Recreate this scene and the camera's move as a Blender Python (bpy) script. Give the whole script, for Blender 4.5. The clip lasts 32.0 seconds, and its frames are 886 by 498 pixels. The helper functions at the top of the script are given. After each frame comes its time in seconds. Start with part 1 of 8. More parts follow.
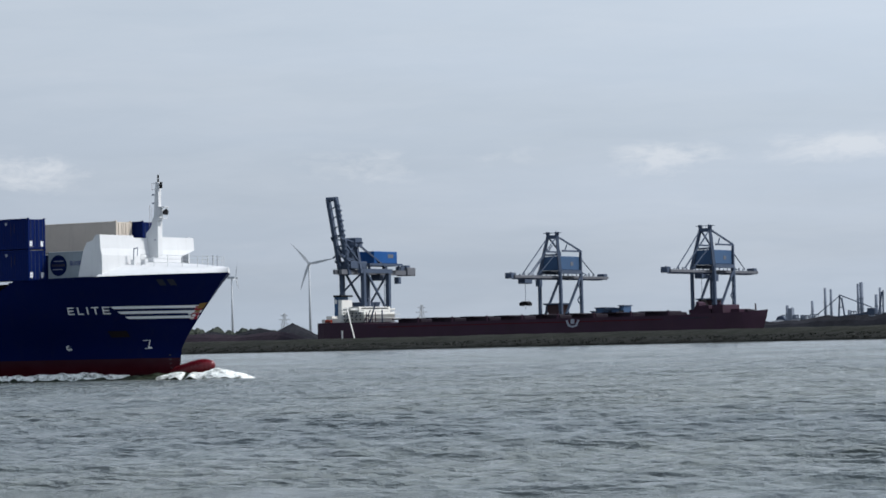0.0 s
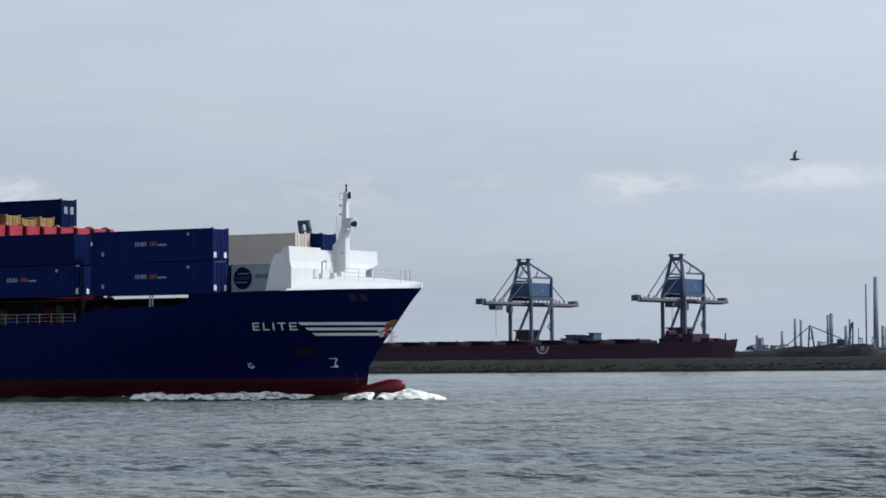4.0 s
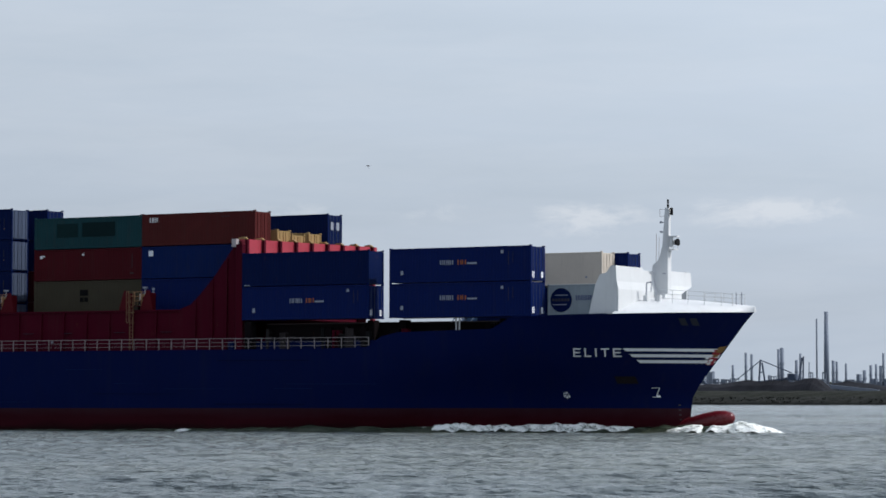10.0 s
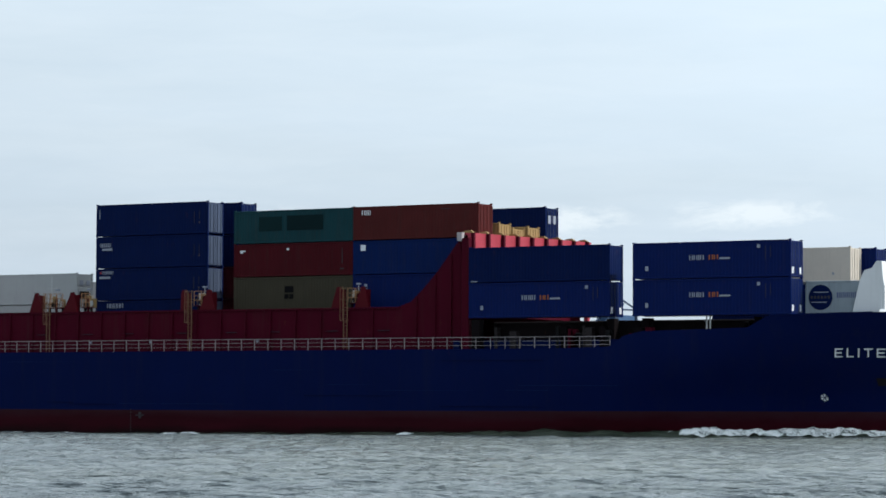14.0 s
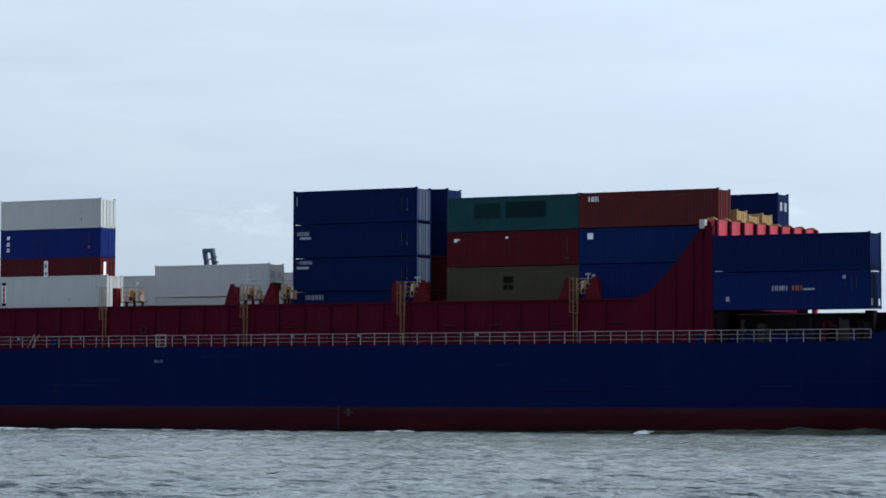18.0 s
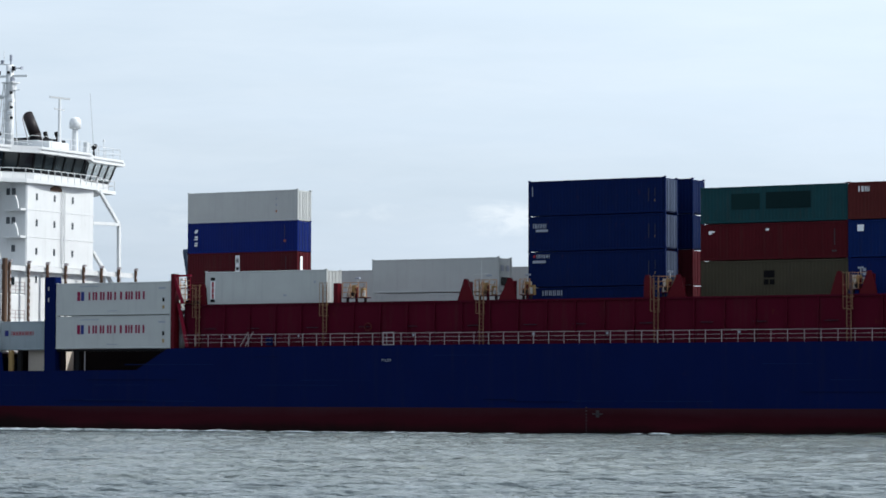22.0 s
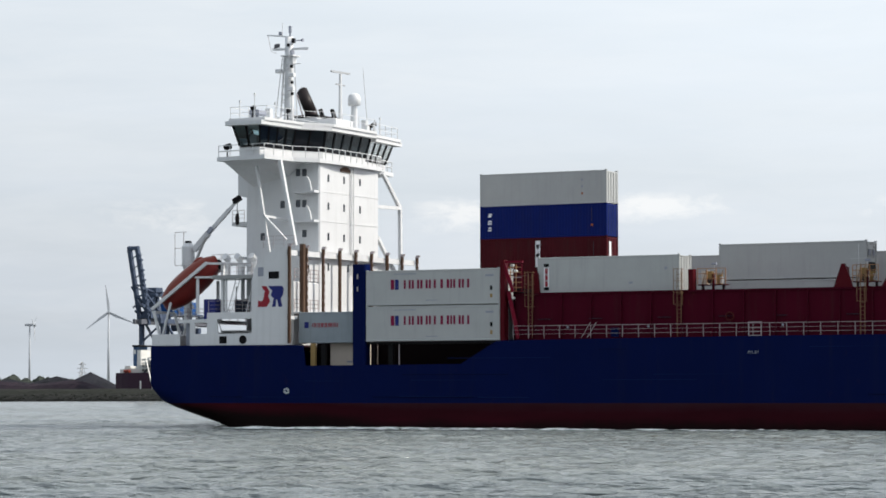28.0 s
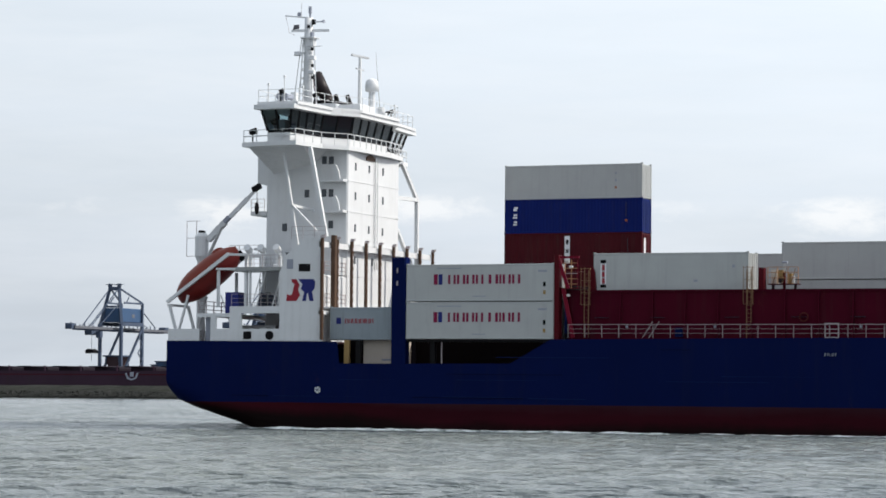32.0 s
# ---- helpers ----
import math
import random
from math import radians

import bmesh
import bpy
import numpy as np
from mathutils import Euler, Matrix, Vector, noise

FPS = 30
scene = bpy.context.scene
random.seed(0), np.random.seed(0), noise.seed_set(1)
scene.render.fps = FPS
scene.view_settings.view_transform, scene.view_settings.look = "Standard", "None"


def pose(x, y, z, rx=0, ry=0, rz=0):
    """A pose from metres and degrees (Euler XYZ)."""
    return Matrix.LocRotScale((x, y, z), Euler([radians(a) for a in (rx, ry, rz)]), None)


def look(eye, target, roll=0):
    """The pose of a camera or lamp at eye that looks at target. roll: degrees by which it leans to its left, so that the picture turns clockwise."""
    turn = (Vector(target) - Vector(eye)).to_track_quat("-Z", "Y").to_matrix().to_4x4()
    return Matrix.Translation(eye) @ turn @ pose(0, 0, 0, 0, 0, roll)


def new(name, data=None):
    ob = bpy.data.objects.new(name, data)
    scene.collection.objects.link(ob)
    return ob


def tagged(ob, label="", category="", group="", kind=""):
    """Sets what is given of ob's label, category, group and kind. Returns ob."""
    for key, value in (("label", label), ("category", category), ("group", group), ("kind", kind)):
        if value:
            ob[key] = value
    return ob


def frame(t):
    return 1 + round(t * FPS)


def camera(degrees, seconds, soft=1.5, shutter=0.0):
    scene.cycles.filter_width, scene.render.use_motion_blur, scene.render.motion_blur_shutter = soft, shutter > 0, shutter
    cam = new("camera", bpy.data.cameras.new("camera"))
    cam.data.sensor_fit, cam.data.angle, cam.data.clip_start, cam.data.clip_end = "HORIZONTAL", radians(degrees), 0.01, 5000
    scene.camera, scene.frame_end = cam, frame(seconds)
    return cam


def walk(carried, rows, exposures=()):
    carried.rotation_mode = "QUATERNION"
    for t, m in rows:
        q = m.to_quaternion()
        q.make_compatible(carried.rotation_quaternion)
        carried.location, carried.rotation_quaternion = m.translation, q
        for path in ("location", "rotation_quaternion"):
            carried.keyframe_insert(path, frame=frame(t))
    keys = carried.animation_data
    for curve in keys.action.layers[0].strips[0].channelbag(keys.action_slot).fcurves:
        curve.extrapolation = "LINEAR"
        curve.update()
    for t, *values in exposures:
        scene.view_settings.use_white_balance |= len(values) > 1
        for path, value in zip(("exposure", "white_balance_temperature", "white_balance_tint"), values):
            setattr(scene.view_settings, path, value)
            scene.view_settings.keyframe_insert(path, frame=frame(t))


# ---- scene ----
# ---- camera: a hand-held long lens on the near shore, panning slowly ----
EYE = Vector((0.0, 0.0, 2.853))
cam = camera(18.488, 32.0, soft=1.7)


def view(yaw, pitch, roll):
    """The camera's pose from degrees to the right of +Y, upwards, and leaning left."""
    return Matrix.Translation(EYE) @ pose(0, 0, 0, 90 + pitch, 0, -yaw) @ pose(0, 0, 0, 0, 0, roll)


PAN = [
    (0, -31.706, 1.977, -1.340), (0.5, -31.649, 2.060, -1.201), (1, -31.598, 2.138, -1.028), (1.5, -31.504, 2.178, -0.776),
    (2, -31.437, 2.126, -0.654), (2.5, -31.373, 2.156, -0.532), (3, -31.277, 2.227, -0.643), (3.5, -31.191, 2.347, -0.580),
    (5.5, -30.833, 2.820, -0.441), (6, -30.775, 2.832, -0.424), (6.5, -30.656, 2.851, -0.210), (7, -30.548, 2.917, -0.323),
    (7.5, -30.453, 2.900, -0.358), (8, -30.393, 2.918, -0.246), (8.5, -30.309, 2.991, -0.169), (9, -30.247, 3.100, -0.126),
    (9.5, -30.123, 3.156, -0.049), (10, -30.082, 3.152, -0.042), (10.5, -30.025, 3.197, 0.034), (11, -29.970, 3.203, -0.008),
    (11.5, -29.909, 3.244, 0.003), (12, -29.868, 3.300, 0.028), (12.5, -29.843, 3.344, 0.043), (13, -29.810, 3.272, 0.034),
    (13.5, -29.766, 3.211, 0.060), (14, -29.694, 3.202, 0.067), (14.5, -29.631, 3.132, 0.097), (16.5, -29.358, 3.162, 0.126),
    (17, -29.270, 3.170, 0.174), (17.5, -29.202, 3.160, 0.116), (18, -29.092, 3.124, 0.035), (18.5, -29.048, 3.062, -0.082),
    (19, -28.940, 3.063, -0.137), (19.5, -28.868, 3.080, -0.086), (20, -28.814, 3.102, -0.073), (20.5, -28.784, 3.124, 0.004),
    (21, -28.746, 3.144, -0.069), (21.5, -28.740, 3.160, 0.019), (22, -28.685, 3.138, 0.013), (22.5, -28.636, 3.132, -0.084),
    (23, -28.625, 3.113, -0.140), (23.5, -28.563, 3.144, -0.053), (24, -28.541, 3.192, -0.032), (24.5, -28.481, 3.217, -0.004),
    (25, -28.433, 3.221, 0.006), (25.5, -28.314, 3.163, 0.084), (27.5, -27.706, 3.034, -0.276), (28, -27.522, 3.058, -0.213),
    (28.5, -27.348, 3.067, -0.209), (29, -27.114, 3.045, -0.145), (29.5, -26.526, 3.040, -0.069), (30, -25.916, 3.042, -0.185),
    (30.5, -25.324, 3.028, -0.153), (31, -24.414, 3.066, 0.110), (31.5, -23.567, 3.072, 0.161), (32, -22.522, 3.070, 0.398),
]
EXPOSURES = [(0.0, 0.05, 6250, 10), (6.0, 0.02, 6250, 10), (12.5, 0.06, 6250, 10), (13.0, 0.12, 6250, 10), (14.0, 0.42, 6250, 5), (17.0, 0.33, 6000, 6), (19.0, 0.36, 5980, 6), (20.0, 0.47, 6200, 7),
             (21.0, 0.47, 6280, 7), (22.5, 0.44, 6200, 7), (24.0, 0.46, 6280, 5), (25.0, 0.5, 6950, 10), (28.0, 0.45, 6800, 10), (32.0, 0.45, 6700, 10)]
walk(cam, [(t, view(a, b, c)) for t, a, b, c in PAN], EXPOSURES)

# ---- the ship's way: seconds and metres along X; it runs parallel to X at this distance ----
SHIP_Y = 193.60
TRIM = 0.153
SHIP_WAY = [(0, -244.56), (3, -226.35), (6, -208.15), (9, -189.93), (12, -171.77), (14, -159.73), (17, -141.68), (20, -123.35), (23, -104.89), (25, -92.62), (28, -74.29), (30, -62.00), (32, -49.65)]


def ship_pose(s):
    return pose(s, SHIP_Y, 0, 0, TRIM, 0)


# ---- world, sun ----
SUN_AZ, SUN_EL = radians(62), radians(44)   # to the right of +Y, and up
world = bpy.data.worlds.new("sky")
scene.world = world
world.use_nodes = True


class Nodes:
    """Small helper to write node trees."""

    def __init__(self, tree):
        self.t = tree
        tree.nodes.clear()

    def add(self, kind, inputs=None, op=None):
        n = self.t.nodes.new(kind)
        if op:
            n.operation = op
        for k, v in (inputs or {}).items():
            sock = n.inputs[k]
            if isinstance(v, bpy.types.NodeSocket):
                self.t.links.new(v, sock)
            else:
                sock.default_value = v
        return n

    def math(self, op, a, b=0.0, c=0.0, clamp=False):
        n = self.add("ShaderNodeMath", {0: a, 1: b, 2: c}, op)
        n.use_clamp = clamp
        return n.outputs[0]

    def mix(self, fac, a, b):
        n = self.add("ShaderNodeMix")
        n.data_type = "RGBA"
        for i, v in ((0, fac), (6, a), (7, b)):
            if isinstance(v, bpy.types.NodeSocket):
                self.t.links.new(v, n.inputs[i])
            else:
                n.inputs[i].default_value = v
        return n.outputs[2]

    def ramp(self, fac, stops):
        n = self.add("ShaderNodeValToRGB", {0: fac})
        e = n.color_ramp.elements
        while len(e) < len(stops):
            e.new(0.5)
        for el, (p, c) in zip(e, stops):
            el.position, el.color = p, c if len(c) == 4 else (*c, 1)
        return n.outputs[0]

    def noise(self, vec, scale, detail=4.0, rough=0.55, lac=2.0):
        return self.add("ShaderNodeTexNoise", {"Vector": vec, "Scale": scale, "Detail": detail, "Roughness": rough, "Lacunarity": lac}).outputs[0]

    def mapped(self, vec, scale=(1, 1, 1), loc=(0, 0, 0)):
        return self.add("ShaderNodeMapping", {"Vector": vec, "Scale": scale, "Location": loc}).outputs[0]


def build_sky():
    n = Nodes(world.node_tree)
    way = n.add("ShaderNodeTexCoord").outputs["Generated"]
    tex = n.add("ShaderNodeTexSky")
    tex.sky_type, tex.sun_disc, tex.sun_elevation, tex.sun_rotation = "NISHITA", False, SUN_EL, SUN_AZ
    tex.air_density, tex.dust_density, tex.ozone_density = 1.0, 3.0, 1.2
    sky = n.add("ShaderNodeVectorMath", {0: tex.outputs[0], 3: 0.10}, "SCALE").outputs[0]
    xyz = n.add("ShaderNodeSeparateXYZ", {0: way})
    up = n.math("MAXIMUM", xyz.outputs[2], 0.0)
    # a thin overcast veil over all of the sky, a little brighter low down
    veil = n.ramp(up, [(0.0, (0.51, 0.58, 0.67)), (0.05, (0.54, 0.605, 0.695)), (0.16, (0.63, 0.695, 0.77)), (1.0, (0.53, 0.61, 0.72))])
    streak = n.noise(n.mapped(way, (3.0, 3.0, 26.0)), 1.6, 5.0, 0.55)
    veil_f = n.math("MULTIPLY_ADD", streak, 0.30, 0.68, clamp=True)
    col = n.mix(veil_f, sky, veil)
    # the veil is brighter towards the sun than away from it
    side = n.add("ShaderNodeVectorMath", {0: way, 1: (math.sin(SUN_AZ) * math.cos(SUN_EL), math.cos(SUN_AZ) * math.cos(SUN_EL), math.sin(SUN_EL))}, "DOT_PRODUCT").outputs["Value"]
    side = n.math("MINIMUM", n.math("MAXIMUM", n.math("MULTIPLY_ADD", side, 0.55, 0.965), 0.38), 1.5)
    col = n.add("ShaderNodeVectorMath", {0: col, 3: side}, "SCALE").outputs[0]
    # low broken cumulus in a belt above the horizon
    az = n.math("ARCTAN2", xyz.outputs[0], xyz.outputs[1])
    el = n.math("ARCSINE", xyz.outputs[2])
    flat = n.add("ShaderNodeCombineXYZ", {0: n.math("MULTIPLY", az, 30.0), 1: n.math("MULTIPLY", el, 75.0), 2: 0.0}).outputs[0]
    bend = n.add("ShaderNodeTexNoise", {"Vector": flat, "Scale": 0.8, "Detail": 3.0}).outputs["Color"]
    flat = n.add("ShaderNodeVectorMath", {0: flat, 1: n.add("ShaderNodeVectorMath", {0: bend, 3: 0.9}, "SCALE").outputs[0]}, "ADD").outputs[0]
    puff = n.noise(flat, 1.7, 9.0, 0.66)
    mask = 0.0
    for a, e, wide, tall, k in ((-40.5, 3.85, 2.0, 0.55, 0.95), (-33.3, 3.85, 1.6, 0.62, 0.6), (-30.4, 3.9, 1.2, 0.5, 0.3), (-26.9, 3.9, 1.7, 0.55, 0.8), (-23.2, 4.0, 2.3, 0.5, 0.85),
                                (-18.2, 3.9, 1.6, 0.5, 0.5), (-14.2, 3.9, 2.0, 0.6, 0.9), (-46, 3.8, 2.2, 0.6, 0.9), (-8, 4.2, 3.0, 0.7, 0.8)):
        dx = n.math("MULTIPLY", n.math("SUBTRACT", az, radians(a)), 1 / radians(wide))
        dy = n.math("MULTIPLY", n.math("SUBTRACT", el, radians(e)), 1 / radians(tall))
        # crisp tops, ragged lower sides
        dy = n.math("MULTIPLY_ADD", n.math("MAXIMUM", dy, 0.0), 0.9, n.math("MULTIPLY", dy, 0.8))
        d = n.math("ADD", n.math("MULTIPLY", dx, dx), n.math("MULTIPLY", dy, dy))
        mask = n.math("MAXIMUM", mask, n.math("MULTIPLY", n.math("SUBTRACT", 1.0, d, clamp=True), k))
    dense = n.math("MULTIPLY_ADD", mask, 0.30, puff)
    puff = n.ramp(dense, [(0.58, (0, 0, 0)), (0.80, (1, 1, 1))])
    low = n.ramp(n.noise(n.mapped(flat, (0.35, 1.0, 1.0)), 0.9, 5.0, 0.6), [(0.4, (0, 0, 0)), (0.75, (1, 1, 1))])
    col = n.mix(n.math("MULTIPLY", low, 0.16), col, (0.74, 0.76, 0.79, 1))
    col = n.mix(n.math("MULTIPLY", n.math("MULTIPLY", puff, n.math("POWER", mask, 0.8), clamp=True), 0.58, clamp=True), col, (0.79, 0.80, 0.81, 1))
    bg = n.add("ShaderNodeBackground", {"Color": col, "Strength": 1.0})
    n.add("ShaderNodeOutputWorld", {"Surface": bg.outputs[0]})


build_sky()
sun = new("sun", bpy.data.lights.new("sun", "SUN"))
sun.data.energy, sun.data.angle, sun.data.color = 3.9, radians(1.0), (1.0, 0.95, 0.88)
SUN_WAY = Vector((math.sin(SUN_AZ) * math.cos(SUN_EL), math.cos(SUN_AZ) * math.cos(SUN_EL), math.sin(SUN_EL)))
sun.matrix_world = look(SUN_WAY * 300, (0, 0, 0))


# ---- materials ----
def material(name, build):
    m = bpy.data.materials.new(name)
    m.use_nodes = True
    n = Nodes(m.node_tree)
    out = build(n)
    n.add("ShaderNodeOutputMaterial", {"Surface": out})
    return m


def paint(name, rgb, rough=0.45, wear=0.25, grain=0.08, rust=0.0, metal=0.0, streaks=0.0, bump=0.15, scale=1.0, spec=0.2):
    """Painted steel: mottling, fine grain, dirty streaks that run down, specks of rust."""
    def build(n):
        tc = n.add("ShaderNodeTexCoord").outputs["Object"]
        rnd = n.add("ShaderNodeObjectInfo").outputs["Random"]
        off = n.add("ShaderNodeVectorMath", {0: tc, 1: n.add("ShaderNodeCombineXYZ", {0: n.math("MULTIPLY", rnd, 37.0), 1: n.math("MULTIPLY", rnd, 11.0)}).outputs[0]}, "ADD").outputs[0]
        big = n.noise(off, 0.45 * scale, 5.0, 0.6)
        fine = n.noise(off, 9.0 * scale, 4.0, 0.6)
        f = n.math("ADD", n.math("MULTIPLY", n.math("SUBTRACT", big, 0.5), wear * 2), n.math("MULTIPLY", n.math("SUBTRACT", fine, 0.5), grain * 2))
        dark = tuple(c * 0.55 for c in rgb) + (1,)
        pale = tuple(min(1, c * 1.4 + 0.03 * max(rgb)) for c in rgb) + (1,)
        col = n.mix(n.math("ADD", f, 0.5, clamp=True), dark, pale)
        if streaks:
            st = n.noise(n.mapped(off, (1.6, 1.6, 0.10)), 1.5 * scale, 5.0, 0.65)
            st = n.ramp(st, [(0.52, (0, 0, 0)), (0.72, (1, 1, 1))])
            col = n.mix(n.math("MULTIPLY", st, streaks), col, (0.032, 0.026, 0.022, 1))
        if rust:
            ru = n.noise(n.mapped(off, (1.0, 1.0, 0.45)), 2.2 * scale, 7.0, 0.7)
            ru = n.ramp(ru, [(0.62, (0, 0, 0)), (0.68, (1, 1, 1))])
            col = n.mix(n.math("MULTIPLY", ru, rust), col, (0.075, 0.026, 0.012, 1))
        b = n.add("ShaderNodeBump", {"Height": big, "Strength": bump, "Distance": 0.03})
        r = n.math("MULTIPLY_ADD", fine, 0.25, rough - 0.12, clamp=True)
        return n.add("ShaderNodeBsdfPrincipled", {"Base Color": col, "Roughness": r, "Metallic": metal, "Specular IOR Level": spec, "Normal": b.outputs[0]}).outputs[0]
    return material(name, build)


HULL_BLUE = paint("hull_blue", (0.0005, 0.0048, 0.043), 0.42, 0.2, 0.05, 0.08, streaks=0.10, scale=0.6, spec=0.03)
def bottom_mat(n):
    """Red antifouling, chalky and greyed in its upper strake, with an uneven dark waterline band: wet growth and
    painted shade, highest aft.
    """
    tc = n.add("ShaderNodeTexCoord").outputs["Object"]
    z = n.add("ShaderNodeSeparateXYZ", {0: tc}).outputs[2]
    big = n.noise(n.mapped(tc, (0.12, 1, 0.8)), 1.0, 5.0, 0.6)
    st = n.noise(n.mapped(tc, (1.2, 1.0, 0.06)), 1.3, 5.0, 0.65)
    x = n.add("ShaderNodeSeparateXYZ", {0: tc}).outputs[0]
    # lifts the dark band aft: shade under the stern put into the colour
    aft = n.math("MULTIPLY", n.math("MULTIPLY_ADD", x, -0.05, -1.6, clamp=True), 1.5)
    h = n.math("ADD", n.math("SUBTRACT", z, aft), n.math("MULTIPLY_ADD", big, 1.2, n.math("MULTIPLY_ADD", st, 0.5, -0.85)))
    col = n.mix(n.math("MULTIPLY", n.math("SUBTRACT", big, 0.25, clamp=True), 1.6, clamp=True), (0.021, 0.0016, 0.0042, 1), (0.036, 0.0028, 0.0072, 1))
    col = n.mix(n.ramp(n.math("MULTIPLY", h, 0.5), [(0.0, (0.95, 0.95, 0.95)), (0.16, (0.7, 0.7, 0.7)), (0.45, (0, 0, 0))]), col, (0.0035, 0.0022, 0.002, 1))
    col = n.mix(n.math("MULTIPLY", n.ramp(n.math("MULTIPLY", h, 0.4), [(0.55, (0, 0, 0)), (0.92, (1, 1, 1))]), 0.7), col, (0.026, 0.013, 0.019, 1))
    b = n.add("ShaderNodeBump", {"Height": big, "Strength": 0.15, "Distance": 0.03})
    return n.add("ShaderNodeBsdfPrincipled", {"Base Color": col, "Roughness": 0.55, "Specular IOR Level": 0.05, "Normal": b.outputs[0]}).outputs[0]


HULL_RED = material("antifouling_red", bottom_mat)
DECK_RED = paint("deck_red", (0.047, 0.0010, 0.0085), 0.55, 0.3, 0.1, 0.35, streaks=0.2, spec=0.04)
POST_RED = paint("post_red", (0.062, 0.002, 0.006), 0.5, 0.2, 0.1, spec=0.08)
HANDRAIL = paint("handrail_orange", (0.34, 0.17, 0.08), 0.5, 0.2, 0.1, 0.2)
LADDER = paint("ladder_ochre", (0.17, 0.098, 0.05), 0.5, 0.2, 0.1, 0.4)
# near-black brown with the hold's shade painted into it
HOLD_SHADE = paint("hold_shade_brown", (0.0045, 0.003, 0.004), 0.7, 0.4, 0.1, spec=0.05)
WHITE = paint("white_paint", (0.55, 0.565, 0.58), 0.4, 0.10, 0.04, 0.12, streaks=0.10)
DECK_GREY = paint("deck_grey", (0.25, 0.26, 0.26), 0.6, 0.3, 0.1, 0.2)
RAIL_WHITE = paint("rail_white", (0.33, 0.295, 0.305), 0.45, 0.1, 0.05, 0.05)
YELLOW = paint("safety_yellow", (0.19, 0.11, 0.03), 0.5, 0.2, 0.1, 0.3)
PALE_YELLOW = paint("cream_yellow", (0.25, 0.165, 0.065), 0.5, 0.2, 0.1, 0.2)
BLACK = paint("black_paint", (0.006, 0.006, 0.007), 0.5, 0.3, 0.1, spec=0.08)
FUNNEL = paint("funnel_soot", (0.014, 0.010, 0.011), 0.5, 0.4, 0.1, 0.4)
BOAT_RED = paint("lifeboat_red", (0.15, 0.014, 0.012), 0.4, 0.2, 0.05, streaks=0.15)
ORANGE = paint("lifeboat_orange", (0.175, 0.030, 0.018), 0.4, 0.2, 0.05, streaks=0.15)
GUIDE = paint("rusty_guide", (0.075, 0.043, 0.028), 0.65, 0.5, 0.15, 0.7)
MARK = paint("marking_white", (0.66, 0.68, 0.72), 0.5, 0.15, 0.05)
MARK_GREY = paint("marking_grey", (0.24, 0.26, 0.31), 0.5, 0.15, 0.05)
# paler box ends: the sun's sheen is painted into the colour
NAVY_END = paint("sunlit_navy", (0.045, 0.06, 0.10), 0.6, 0.3, 0.1, 0.1, streaks=0.2, spec=0.1)
TEAL_END = paint("sunlit_teal", (0.07, 0.14, 0.12), 0.6, 0.3, 0.1, 0.1, streaks=0.2, spec=0.1)
MARK_FAINT = paint("marking_worn", (0.045, 0.04, 0.045), 0.6, 0.3, 0.1, spec=0.05)
MARK_ORANGE = paint("marking_orange", (0.26, 0.075, 0.02), 0.5, 0.15, 0.05)
MARK_RED = paint("marking_red", (0.24, 0.012, 0.025), 0.5, 0.15, 0.05)
MARK_MAGENTA = paint("marking_magenta", (0.17, 0.010, 0.045), 0.5, 0.15, 0.05, spec=0.1)
MARK_NAVY = paint("marking_navy", (0.012, 0.018, 0.13), 0.5, 0.15, 0.05)
MARK_BLACK = paint("marking_black", (0.004, 0.004, 0.005), 0.5, 0.15, 0.05, spec=0.04)
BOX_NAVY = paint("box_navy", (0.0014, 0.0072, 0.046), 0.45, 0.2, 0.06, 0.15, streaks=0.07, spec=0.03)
BOX_UNIT = paint("box_royal_blue", (0.0010, 0.0080, 0.066), 0.45, 0.15, 0.05, 0.1, streaks=0.12, spec=0.05)
BOX_BLUE = paint("box_blue", (0.0007, 0.0100, 0.066), 0.45, 0.2, 0.06, 0.15, streaks=0.2, spec=0.05)
BOX_BRIGHT = paint("box_bright_blue", (0.0020, 0.0105, 0.100), 0.45, 0.2, 0.06, 0.1, streaks=0.15, spec=0.05)
BOX_TEAL = paint("box_teal", (0.006, 0.036, 0.044), 0.5, 0.35, 0.08, 0.15, streaks=0.3, spec=0.08)
BOX_RED = paint("box_red", (0.048, 0.0034, 0.0068), 0.5, 0.3, 0.08, 0.2, streaks=0.25, spec=0.05)
BOX_RUST = paint("box_oxide_red", (0.062, 0.0115, 0.0115), 0.5, 0.3, 0.08, 0.2, streaks=0.25, spec=0.05)
BOX_MAROON = paint("box_maroon", (0.055, 0.006, 0.01), 0.5, 0.3, 0.08, 0.3, streaks=0.3, spec=0.05)
BOX_KHAKI = paint("box_khaki", (0.042, 0.037, 0.025), 0.5, 0.25, 0.08, 0.2, streaks=0.25, spec=0.05)
BOX_WHITE = paint("reefer_white", (0.345, 0.36, 0.36), 0.4, 0.12, 0.04, 0.06, streaks=0.10)
BOX_CREAM = paint("box_cream", (0.50, 0.45, 0.39), 0.45, 0.15, 0.05, 0.1, streaks=0.15)
BOX_GREY = paint("box_grey", (0.22, 0.26, 0.29), 0.45, 0.2, 0.05, 0.1, streaks=0.2)
GALV = paint("galvanised_steel", (0.42, 0.43, 0.44), 0.4, 0.2, 0.1, metal=0.6)
CRANE_GREY = paint("crane_grey", (0.054, 0.073, 0.112), 0.6, 0.25, 0.1, 0.1, scale=0.2, spec=0.08)
